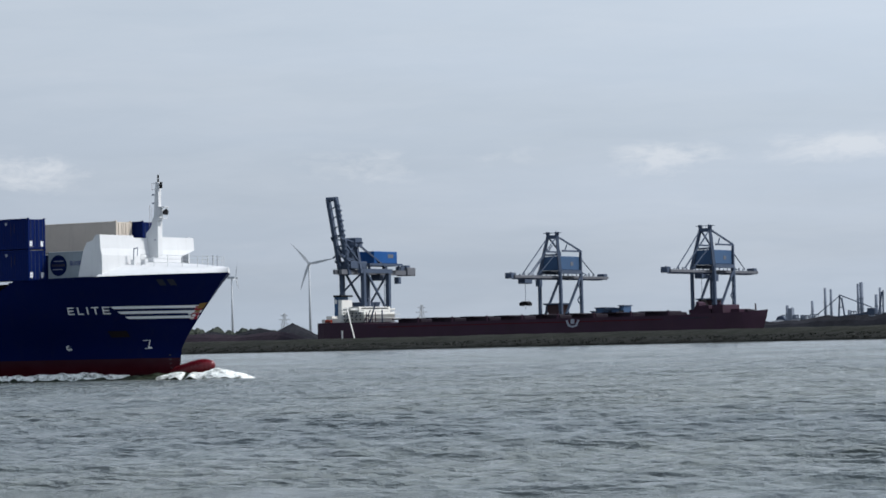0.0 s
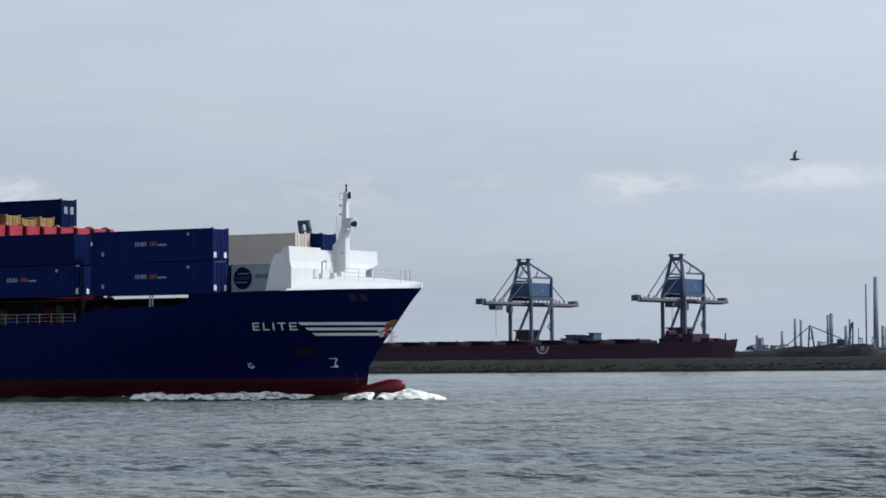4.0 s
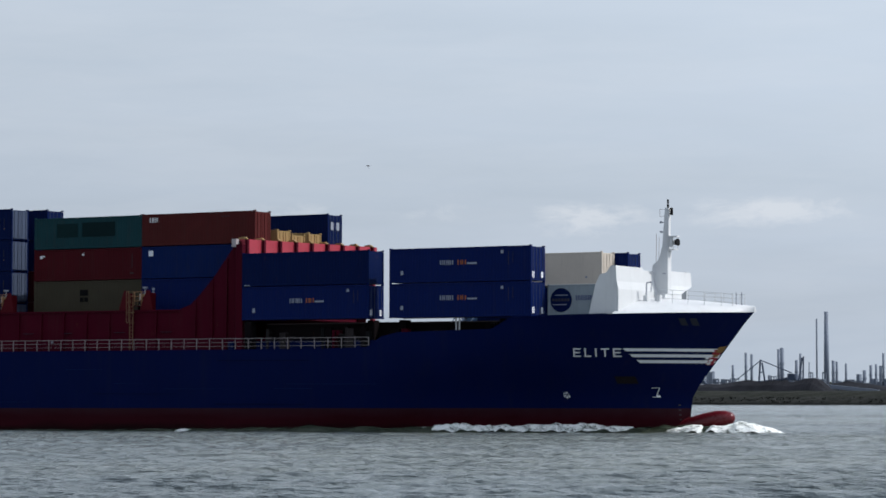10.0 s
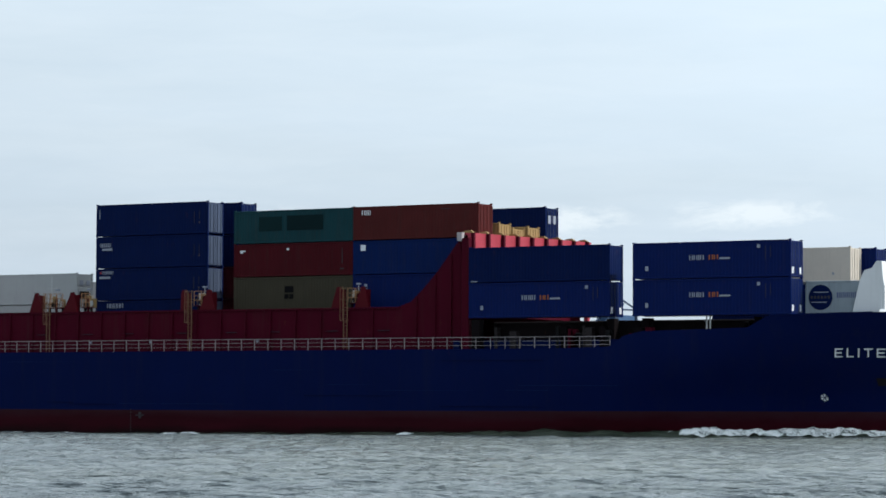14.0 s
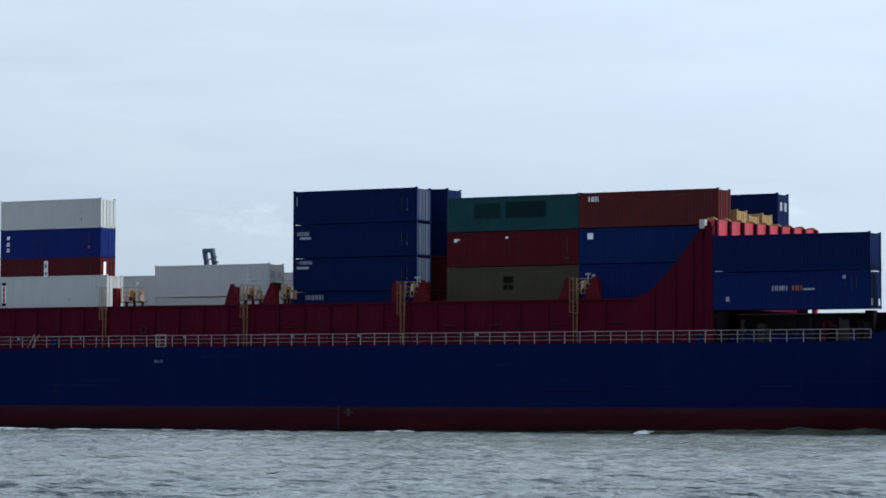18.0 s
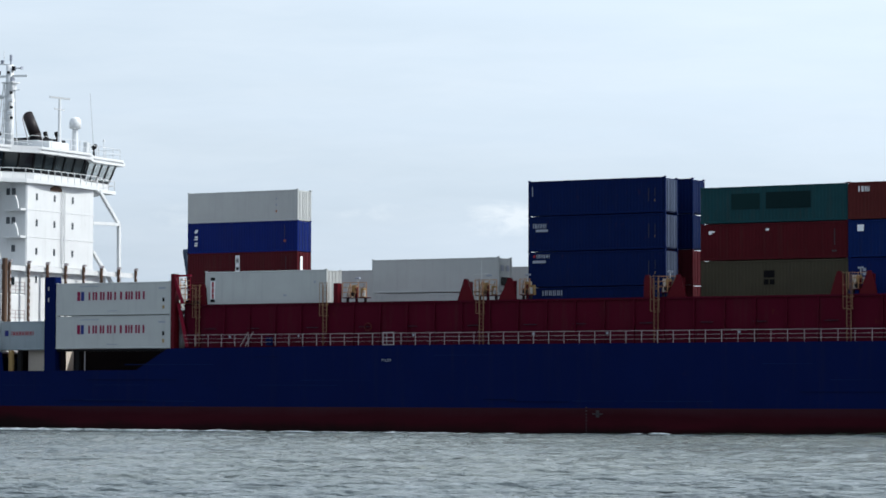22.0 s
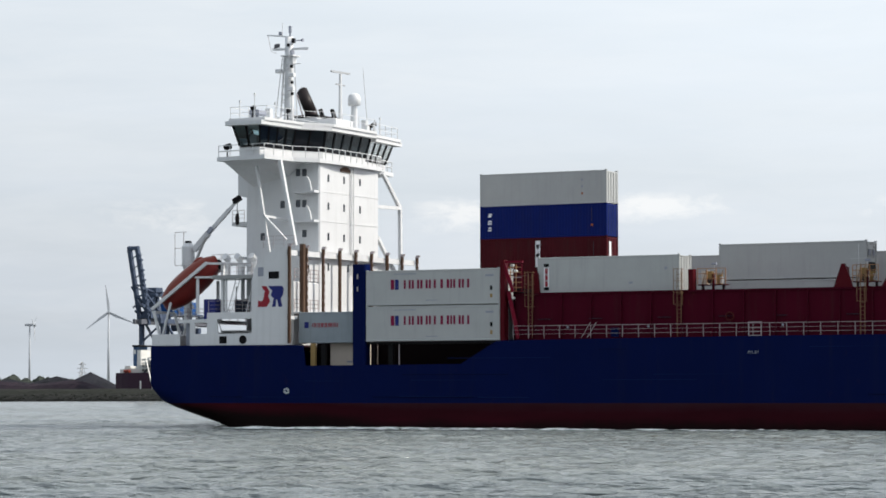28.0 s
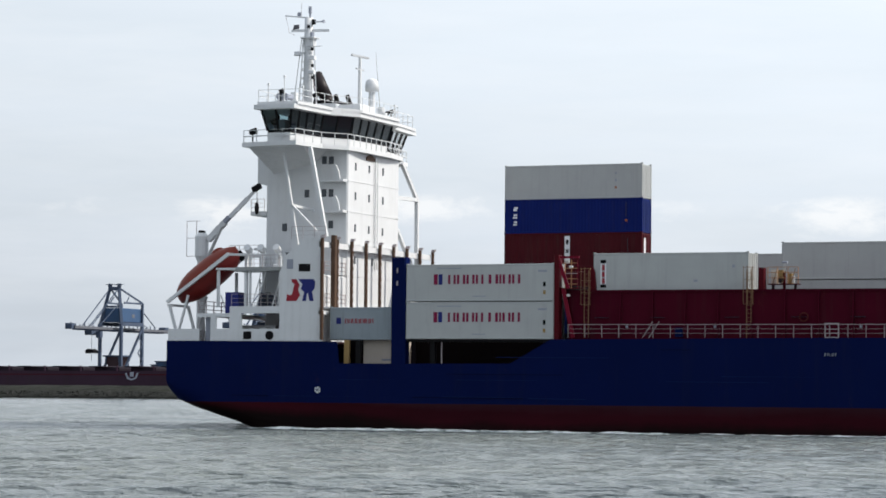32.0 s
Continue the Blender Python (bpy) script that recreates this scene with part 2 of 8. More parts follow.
CRANE_PALE = paint("crane_pale_grey", (0.105, 0.112, 0.13), 0.6, 0.2, 0.1, 0.1, scale=0.2, spec=0.08)
CRANE_BLUE = paint("crane_blue", (0.012, 0.065, 0.21), 0.5, 0.2, 0.1, scale=0.2, spec=0.08)
CRANE_DULL = paint("crane_dull_blue", (0.040, 0.078, 0.15), 0.5, 0.2, 0.1, scale=0.2, spec=0.08)
ORE_HULL = paint("ore_hull", (0.036, 0.019, 0.032), 0.6, 0.4, 0.1, 0.3, streaks=0.3, scale=0.15, spec=0.08)
FAR_WHITE = paint("far_white", (0.52, 0.52, 0.50), 0.5, 0.2, 0.1, scale=0.3)
STEEL_FAR = paint("far_steel", (0.14, 0.165, 0.21), 0.6, 0.3, 0.1, scale=0.2, spec=0.08)
TURBINE = paint("turbine_white", (0.34, 0.37, 0.40), 0.5, 0.05, 0.02)
GULL_WHITE = paint("gull_white", (0.6, 0.6, 0.6), 0.7, 0.1, 0.1)
GULL_GREY = paint("gull_grey", (0.09, 0.09, 0.10), 0.7, 0.1, 0.1)


def glass_mat(n):
    return n.add("ShaderNodeBsdfPrincipled", {"Base Color": (0.012, 0.018, 0.022, 1), "Roughness": 0.06, "IOR": 1.5, "Specular IOR Level": 0.5}).outputs[0]


def tinted_glass(n):
    clear = n.add("ShaderNodeBsdfTransparent", {"Color": (0.52, 0.64, 0.66, 1)}).outputs[0]
    gloss = n.add("ShaderNodeBsdfGlossy", {"Color": (1, 1, 1, 1), "Roughness": 0.03}).outputs[0]
    f = n.add("ShaderNodeFresnel", {"IOR": 1.45}).outputs[0]
    return n.add("ShaderNodeMixShader", {0: f, 1: clear, 2: gloss}).outputs[0]


TINTED = material("tinted_glass", tinted_glass)
GLASS = material("dark_glass", glass_mat)
# house windows: sky reflection put into a paler base colour
CABIN_GLASS = paint("cabin_glass", (0.045, 0.053, 0.065), 0.15, 0.2, 0.05, spec=0.5)


def water_mat(n):
    tc = n.add("ShaderNodeTexCoord").outputs["Object"]
    warp = n.noise(tc, 0.02, 3.0, 0.5)
    gust = n.noise(n.mapped(tc, (0.5, 1.0, 1.0)), 0.09, 3.0, 0.5)
    paw = n.noise(n.mapped(tc, (0.16, 0.035, 1.0), (3.0, 7.0, 0.0)), 1.0, 4.0, 0.65)
    w0 = n.noise(n.mapped(tc, (0.32, 0.9, 1.0)), 1.0, 3.0, 0.55)
    w1 = n.noise(n.mapped(tc, (0.5, 1.35, 1.0)), 2.8, 4.0, 0.62)
    w2 = n.noise(n.mapped(tc, (1.0, 1.2, 1.0)), 7.0, 3.0, 0.6)
    lift = n.math("MULTIPLY", n.math("MULTIPLY_ADD", gust, 0.9, 0.4), n.ramp(paw, [(0.30, (0.45, 0.45, 0.45)), (0.66, (1.5, 1.5, 1.5))]))
    h = n.math("ADD", n.math("MULTIPLY", n.math("MULTIPLY_ADD", w0, 2.6, w1), lift), n.math("MULTIPLY", w2, 0.16))
    b = n.add("ShaderNodeBump", {"Height": h, "Strength": 1.0, "Distance": 0.38})
    col = n.mix(n.ramp(warp, [(0.4, (0, 0, 0)), (0.6, (1, 1, 1))]), (0.126, 0.149, 0.157, 1), (0.150, 0.170, 0.164, 1))
    return n.add("ShaderNodeBsdfPrincipled", {"Base Color": col, "Roughness": 0.09, "IOR": 1.33, "Normal": b.outputs[0]}).outputs[0]


WATER = material("river_water", water_mat)


def wave_face_mat(n):
    """The ship's own wave face: river water with its dark green reflection painted in."""
    tc = n.add("ShaderNodeTexCoord").outputs["Object"]
    big = n.noise(n.mapped(tc, (0.35, 1.0, 1.0)), 1.2, 5.0, 0.6)
    fine = n.noise(n.mapped(tc, (0.5, 1.0, 1.4)), 5.0, 4.0, 0.65)
    col = n.mix(n.ramp(big, [(0.36, (0, 0, 0)), (0.64, (1, 1, 1))]), (0.018, 0.025, 0.017, 1), (0.060, 0.072, 0.054, 1))
    b = n.add("ShaderNodeBump", {"Height": n.math("MULTIPLY_ADD", big, 1.5, fine), "Strength": 0.6, "Distance": 0.12})
    return n.add("ShaderNodeBsdfPrincipled", {"Base Color": col, "Roughness": 0.22, "IOR": 1.33, "Specular IOR Level": 0.3, "Normal": b.outputs[0]}).outputs[0]


WAVE_FACE = material("wave_face_water", wave_face_mat)


def ground_mat(name, a, b, scale, bump=0.6):
    def build(n):
        tc = n.add("ShaderNodeTexCoord").outputs["Object"]
        big = n.noise(tc, scale * 0.12, 5.0, 0.6)
        fine = n.noise(tc, scale, 6.0, 0.7)
        f = n.math("ADD", n.math("MULTIPLY", big, 0.6), n.math("MULTIPLY", fine, 0.5), clamp=True)
        col = n.mix(n.ramp(f, [(0.38, (0, 0, 0)), (0.72, (1, 1, 1))]), (*a, 1), (*b, 1))
        bp = n.add("ShaderNodeBump", {"Height": fine, "Strength": bump, "Distance": 0.6})
        return n.add("ShaderNodeBsdfPrincipled", {"Base Color": col, "Roughness": 0.9, "Specular IOR Level": 0.08, "Normal": bp.outputs[0]}).outputs[0]
    return material(name, build)


GRASS = ground_mat("dike_grass", (0.0095, 0.011, 0.009), (0.021, 0.0225, 0.018), 0.6)
DAM_ROCK = ground_mat("dam_basalt", (0.008, 0.009, 0.008), (0.021, 0.022, 0.020), 0.9)
WET_ROCK = ground_mat("wet_basalt", (0.003, 0.0035, 0.003), (0.009, 0.010, 0.009), 0.9)
ROCK = ground_mat("dike_basalt", (0.006, 0.006, 0.006), (0.024, 0.024, 0.022), 0.9)


def stone_mat(n):
    rnd = n.add("ShaderNodeNewGeometry").outputs["Random Per Island"]
    col = n.ramp(rnd, [(0.0, (0.009, 0.010, 0.009)), (0.75, (0.020, 0.021, 0.019)), (0.98, (0.038, 0.038, 0.035)), (1.0, (0.11, 0.11, 0.105))])
    return n.add("ShaderNodeBsdfPrincipled", {"Base Color": col, "Roughness": 0.9, "Specular IOR Level": 0.08}).outputs[0]


STONE = material("dam_stone", stone_mat)
COAL = ground_mat("coal_heap", (0.006, 0.0068, 0.009), (0.021, 0.022, 0.028), 0.2)
YARD = ground_mat("yard_ground", (0.07, 0.07, 0.07), (0.14, 0.13, 0.12), 0.1)
FOLIAGE = ground_mat("far_trees", (0.022, 0.028, 0.026), (0.048, 0.055, 0.045), 0.3)


def foam_mat(n):
    tc = n.add("ShaderNodeTexCoord").outputs["Object"]
    f = n.noise(n.mapped(tc, (0.6, 1.0, 1.6)), 2.0, 7.0, 0.72)
    fine = n.noise(tc, 9.0, 5.0, 0.75)
    col = n.mix(n.ramp(f, [(0.38, (0, 0, 0)), (0.56, (1, 1, 1))]), (0.60, 0.65, 0.63, 1), (0.88, 0.90, 0.89, 1))
    b = n.add("ShaderNodeBump", {"Height": fine, "Strength": 0.6, "Distance": 0.1})
    body = n.add("ShaderNodeBsdfPrincipled", {"Base Color": col, "Roughness": 0.85, "Normal": b.outputs[0]}).outputs[0]
    gap = n.ramp(n.math("ADD", n.math("MULTIPLY", f, 0.6), n.math("MULTIPLY", fine, 0.4)), [(0.40, (0, 0, 0)), (0.50, (1, 1, 1))])
    return n.add("ShaderNodeMixShader", {0: gap, 1: n.add("ShaderNodeBsdfTransparent").outputs[0], 2: body}).outputs[0]


FOAM = material("white_foam", foam_mat)


# ---- geometry helpers ----
class Geo:
    """Collects verts and faces of one mesh."""

    def __init__(self):
        self.v, self.f = [], []

    def add(self, verts, faces):
        k = len(self.v)
        self.v += [tuple(p) for p in verts]
        self.f += [tuple(i + k for i in face) for face in faces]
        return self

    def box(self, x0, x1, y0, y1, z0, z1, c=0.0):
        """A box; c chamfers its four long edges along the longest axis."""
        if c <= 0:
            return self.add([(x0, y0, z0), (x1, y0, z0), (x1, y1, z0), (x0, y1, z0), (x0, y0, z1), (x1, y0, z1), (x1, y1, z1), (x0, y1, z1)],
                            [(0, 3, 2, 1), (4, 5, 6, 7), (0, 1, 5, 4), (1, 2, 6, 5), (2, 3, 7, 6), (3, 0, 4, 7)])
        d = (x1 - x0, y1 - y0, z1 - z0)
        ax = d.index(max(d))
        lo, hi = [(x0, x1), (y0, y1), (z0, z1)][ax]
        (a0, a1), (b0, b1) = [r for i, r in enumerate([(x0, x1), (y0, y1), (z0, z1)]) if i != ax]
        ring = [(a0 + c, b0), (a1 - c, b0), (a1, b0 + c), (a1, b1 - c), (a1 - c, b1), (a0 + c, b1), (a0, b1 - c), (a0, b0 + c)]
        vs = []
        for h in (lo, hi):
            for a, b in ring:
                p = [a, b]
                p.insert(ax, h)
                vs.append(p)
        fs = [(i, (i + 1) % 8, 8 + (i + 1) % 8, 8 + i) for i in range(8)] + [tuple(range(7, -1, -1)), tuple(range(8, 16))]
        return self.add(vs, fs)

    def tube(self, p0, p1, r0, r1=None, n=8, cap=True):
        p0, p1 = Vector(p0), Vector(p1)
        r1 = r0 if r1 is None else r1
        q = (p1 - p0).to_track_quat("Z", "Y")
        vs = []
        for p, r in ((p0, r0), (p1, r1)):
            for i in range(n):
                a = 2 * math.pi * (i + 0.5) / n
                vs.append(p + q @ Vector((r * math.cos(a), r * math.sin(a), 0)))
        fs = [(i, (i + 1) % n, n + (i + 1) % n, n + i) for i in range(n)]
        if cap:
            fs += [tuple(range(n - 1, -1, -1)), tuple(range(n, 2 * n))]
        return self.add(vs, fs)

    def bar(self, p0, p1, w, h=None):
        """A square bar between two points."""
        p0, p1 = Vector(p0), Vector(p1)
        h = h or w
        d = (p1 - p0).normalized()
        side = d.cross(Vector((0, 0, 1)))
        side = side.normalized() if side.length > 1e-4 else Vector((1, 0, 0))
        up = side.cross(d).normalized()
        vs = [p + side * a * w / 2 + up * b * h / 2 for p in (p0, p1) for a, b in ((-1, -1), (1, -1), (1, 1), (-1, 1))]
        return self.add(vs, [(0, 1, 5, 4), (1, 2, 6, 5), (2, 3, 7, 6), (3, 0, 4, 7), (3, 2, 1, 0), (4, 5, 6, 7)])

    def prism(self, outline, axis, a, b):
        """An outline of pairs pushed from a to b along an axis (0 x, 1 y, 2 z)."""
        n = len(outline)
        vs = []
        for h in (a, b):
            for p, q in outline:
                c = [p, q]
                c.insert(axis, h)
                vs.append(c)
        fs = [(i, (i + 1) % n, n + (i + 1) % n, n + i) for i in range(n)] + [tuple(range(n - 1, -1, -1)), tuple(range(n, 2 * n))]
        return self.add(vs, fs)

    def lathe(self, base, profile, n=14):
        """Turned about a vertical line through base; profile of (radius, height)."""
        vs, fs = [], []
        for r, z in profile:
            for i in range(n):
                a = 2 * math.pi * i / n
                vs.append((base[0] + r * math.cos(a), base[1] + r * math.sin(a), base[2] + z))
        for j in range(len(profile) - 1):
            for i in range(n):
                fs.append((j * n + i, j * n + (i + 1) % n, (j + 1) * n + (i + 1) % n, (j + 1) * n + i))
        fs += [tuple(range(n - 1, -1, -1)), tuple(range((len(profile) - 1) * n, len(profile) * n))]
        return self.add(vs, fs)

    def torus(self, c, R, r, n=18, m=6):
        """A ring in the x-z plane."""
        vs = []
        for i in range(n):
            a = 2 * math.pi * i / n
            for k in range(m):
                b = 2 * math.pi * k / m
                q = R + r * math.cos(b)
                vs.append((c[0] + q * math.cos(a), c[1] + r * math.sin(b), c[2] + q * math.sin(a)))
        return self.add(vs, [(i * m + k, (i + 1) % n * m + k, (i + 1) % n * m + (k + 1) % m, i * m + (k + 1) % m) for i in range(n) for k in range(m)])

    def mesh(self, name, mat, smooth=False):
        me = bpy.data.meshes.new(name)
        me.from_pydata(self.v, [], self.f)
        bm = bmesh.new()
        bm.from_mesh(me)
        bmesh.ops.recalc_face_normals(bm, faces=bm.faces)
        bm.to_mesh(me)
        bm.free()
        me.materials.append(mat)
        if smooth:
            me.polygons.foreach_set("use_smooth", [True] * len(me.polygons))
        return me


def part(name, geo, mat, parent, label="", smooth=False, at=None):
    me = geo if isinstance(geo, bpy.types.Mesh) else geo.mesh(name, mat, smooth)
    ob = new(name, me)
    ob.parent = parent
    if at:
        ob.location = at
    if label:
        ob["label"] = label
    return ob


def thing(name, label, category, group="", kind="", at=None):
    ob = new(name)
    ob.empty_display_size = 0.5
    if at is not None:
        ob.matrix_world = at
    return tagged(ob, label, category, group, kind)


RIDERS = []   # things that ride with the ship: (object, pose in the ship's space)


# ---- the river: one sheet to the horizon ----
def build_water():
    """Columns fan out from the camera to fit its view and rows widen with distance, so that the waves are finest near
    the eye.
    """
    az = np.radians(np.concatenate([[-88, -75, -60, -50, -45], np.arange(-43, -9.95, 0.11), [-5, 5, 20, 40, 60, 75, 88]]))
    ys = np.concatenate([[2.0, 15, 30], 44 * 1.00125 ** np.arange(0, 2560), [1150, 1350]])
    X = np.tan(az)[None, :] * ys[:, None]
    X = np.clip(X, -4900, 4900)
    Y = np.repeat(ys[:, None], len(az), 1)
    Z = np.zeros_like(X)
    r = np.random.RandomState(5)
    step = Y * 0.00125
    for i in range(84):
        lam = 0.36 * 18.0 ** ((i + r.rand()) / 84)
        a = r.normal(1.50, 0.20)
        kx, ky = 2 * math.pi / lam * math.cos(a), 2 * math.pi / lam * math.sin(a)
        amp = lam / (2 * math.pi) * (0.076 if lam < 1.1 else 0.050 if lam < 2.4 else 0.014)
        keep = np.clip(lam / (2.2 * step) - 0.6, 0, 1)
        ph = kx * X + ky * Y + 6.28 * r.rand() + 1.6 * np.sin(X * 0.05 * r.rand() + Y * 0.05 * r.rand() + 6 * r.rand())
        Z += amp * keep * (np.sin(ph) + 0.28 * np.sin(2 * ph + 1.5))
    gust = 0.75 + 0.35 * np.sin(X * 0.021 + 2.1 * np.sin(Y * 0.013)) * np.sin(Y * 0.034 + 1.3 * np.sin(X * 0.017))
    # waves rise only in the sector that the camera sweeps
    Z *= gust * np.clip((X / Y - math.tan(radians(-44.9))) * 30, 0, 1) * np.clip((math.tan(radians(-6)) - X / Y) * 30, 0, 1) * np.clip((Y - 40) / 6, 0, 1)
    h, w = X.shape
    co = np.stack([X, Y, Z], -1).reshape(-1, 3)
    co = np.concatenate([co, [[-4900, -300, 0], [4900, -300, 0]]])
    idx = np.arange(h * w).reshape(h, w)
    quads = np.stack([idx[:-1, :-1], idx[:-1, 1:], idx[1:, 1:], idx[1:, :-1]], -1).reshape(-1, 4)
    quads = np.concatenate([quads, [[h * w, h * w + 1, idx[0, -1], idx[0, 0]]]])
    me = bpy.data.meshes.new("water")
    me.vertices.add(len(co))
    me.vertices.foreach_set("co", co.ravel())
    me.loops.add(quads.size)
    me.loops.foreach_set("vertex_index", quads.ravel())
    me.polygons.add(len(quads))
    me.polygons.foreach_set("loop_start", np.arange(0, quads.size, 4))
    me.update()
    me.polygons.foreach_set("use_smooth", [True] * len(quads))
    me.materials.append(WATER)
    return tagged(new("water", me), "grey-green choppy river water", "water", kind="structure")


water = build_water()


def strip(name, sections, x0, x1, step, mat, label, rough=0.3, seed=1):
    """A long bank: sections of (y, z) run along X with uneven heights."""
    r = random.Random(seed)
    xs = np.arange(x0, x1 + step, step)
    vs, fs = [], []
    m = len(sections)
    for x in xs:
        for k, (y, z) in enumerate(sections):
            j = 0 if k in (0, m - 1) else rough
            vs.append((x + r.uniform(-1, 1) * j, y + r.uniform(-1, 1) * j * 2, z + r.uniform(-1, 1) * j))
    for i in range(len(xs) - 1):
        for k in range(m - 1):
            fs.append((i * m + k, (i + 1) * m + k, (i + 1) * m + k + 1, i * m + k + 1))
    return tagged(new(name, Geo().add(vs, fs).mesh(name, mat)), label, name.split("_")[0], kind="structure")


# near side: the low stony bank on which the camera stands
strip("near_bank", [(-240, 1.3), (-60, 1.3), (4, 1.25), (8, 0.7), (12, 0.0), (15, -0.6)], -400, 400, 8.0, ROCK, "low stony river bank", 0.12, 9)
# far side: a stone-faced dam with a grass crown, a hidden basin behind it, then the terminal's ground
strip("dam_stone_slope", [(1151.2, 0.4), (1154, 1.25), (1157, 2.1), (1160, 3.0), (1163, 3.6)], -1500, 300, 3.0, DAM_ROCK, "dark basalt stone slope of a dam at the waterline", 0.35, 3)
strip("dam_foot", [(1148.5, -0.6), (1150, 0.3), (1151.2, 0.95), (1152.6, 0.6)], -1500, 300, 3.0, WET_ROCK, "black wet stones along the waterline", 0.16, 6)
strip("dam_grass_crown", [(1162, 3.3), (1166, 4.3), (1170, 5.3), (1175, 6.2), (1184, 6.4), (1192, 6.2), (1206, -0.5)], -1500, 300, 5.0, GRASS, "rough grass on the crown of a dam", 0.22, 4)
strip("ground", [(1345, -0.5), (1345.5, 4.5), (1500, 5.0), (2500, 5.0), (4900, 5.0)], -4800, 1500, 60.0, YARD, "grey terminal ground behind the quay", 0.0, 5)


def build_dam_stones():
    """Loose blocks along the foot of the dam."""
    r = random.Random(21)
    g = Geo()
    for i in range(2600):
        x = r.uniform(-1120, -200)
        u = r.random()
        y, z = 1151.4 + 10.6 * u, 0.5 + 3.0 * u
        a, b, c = r.uniform(0.25, 0.7), r.uniform(0.3, 0.7), r.uniform(0.15, 0.38)
        g.add([(x - a, y - b, z - c), (x + a, y - b * 0.7, z - c), (x + a * 0.8, y + b, z), (x - a * 0.9, y + b, z), (x - a * 0.6, y - b * 0.5, z + c), (x + a * 0.5, y - b * 0.6, z + c), (x + a * 0.6, y + b * 0.4, z + c * 0.9), (x - a * 0.5, y + b * 0.5, z + c)],
              [(0, 1, 5, 4), (1, 2, 6, 5), (2, 3, 7, 6), (3, 0, 4, 7), (4, 5, 6, 7)])
    tagged(new("dam_stones", g.mesh("dam_stones", STONE)), "grey and black stone blocks along the waterline", "stones", kind="stuff")


build_dam_stones()


# ---- the container ship: x forward, y from its near side (0) to its far side, z up from the waterline ----
YC, HB = 10.9, 11.05
ship = thing("container_ship", "dark blue container ship with red underwater paint and white deckhouse", "ship")


def lerp(x, pts):
    for (a, p), (b, q) in zip(pts, pts[1:]):
        if x <= b:
            return p + (q - p) * max(0.0, (x - a) / (b - a))
    return pts[-1][1]


def stem_x(z):
    return lerp(z, [(-1, 88.6), (3.4, 89.2), (5.0, 90.4), (6.7, 91.8), (9.2, 93.8), (10.4, 94.9)])


def half_breadth(x, z):
    x0 = lerp(z, [(-1, 44), (3.5, 50), (6.9, 60), (10, 68)])
    p = lerp(z, [(-1, 2.8), (3.5, 3.5), (6.9, 4.1), (10, 4.3)])
    xe = stem_x(z)
    b = HB
    if x > x0:
        b = HB * max(0.0, 1 - min(1.0, (x - x0) / (xe - x0)) ** p)
    zb = counter(x)
    if x < -30:
        k = min(1.0, max(0.0, (-30 - x) / 20))
        d = max(0.0, 1 - (z - zb) / 0.9)
        b -= k * 0.9 * d * d
    if x < -51:
        b -= ((-51 - x) / 3.6) ** 2 * 0.12
    return b


def counter(x):
    """Height of the hull's underside: it rises to the transom."""
    return lerp(x, [(-54.6, 2.9), (-53.9, 2.25), (-52.5, 1.7), (-50.5, 1.1), (-48.4, 0.5), (-46.5, -0.2), (-44, -1.0), (100, -1.0)])


def sheer(x):
    """Height of the top of the blue side."""
    return lerp(x, [(-54.6, 6.92), (-39.5, 6.85), (-39.3, 5.15), (-25.0, 5.2), (-21.7, 7.05), (0, 7.2), (60, 7.25), (64.4, 7.35),
                    (65.8, 8.2), (67.4, 8.55), (76.2, 8.75), (78.0, 9.68), (80, 9.72), (95, 10.12)])


STATIONS = sorted(set([round(-54.6 + 0.7 * i, 2) for i in range(14)] + [-44 + 2 * i for i in range(48)] + [-40.8, -39.5, -39.3, -25, -21.7, 63.2, 64.4, 65.8, 67.4, 76.2, 78.0]
                      + [52 + i for i in range(30)] + [round(82 + 0.6 * i, 2) for i in range(22)]))


def hull_rows(n_low, n_top):
    """Rows of the near side: for every station the heights, then the points."""
    cols = []
    for x in STATIONS:
        bow = max(0.0, (x - 82) / 12.6)
        zb, zt = counter(x), sheer(82 + bow * 12.9 if bow else x)
        zm = max(lerp(x, [(-50, 2.07), (30, 2.14), (75, 2.3)]), min(zb, zt))
        low = [zb + (zm - zb) * k / n_low for k in range(n_low + 1)]
        top = [zm + (zt - zm) * k / n_top for k in range(n_top + 1)]
        col = []
        for z in low + top:
            xx = 82 + bow * (stem_x(z) - 82) if bow else x
            col.append((xx, half_breadth(xx, z), z))
        cols.append(col)
    return cols


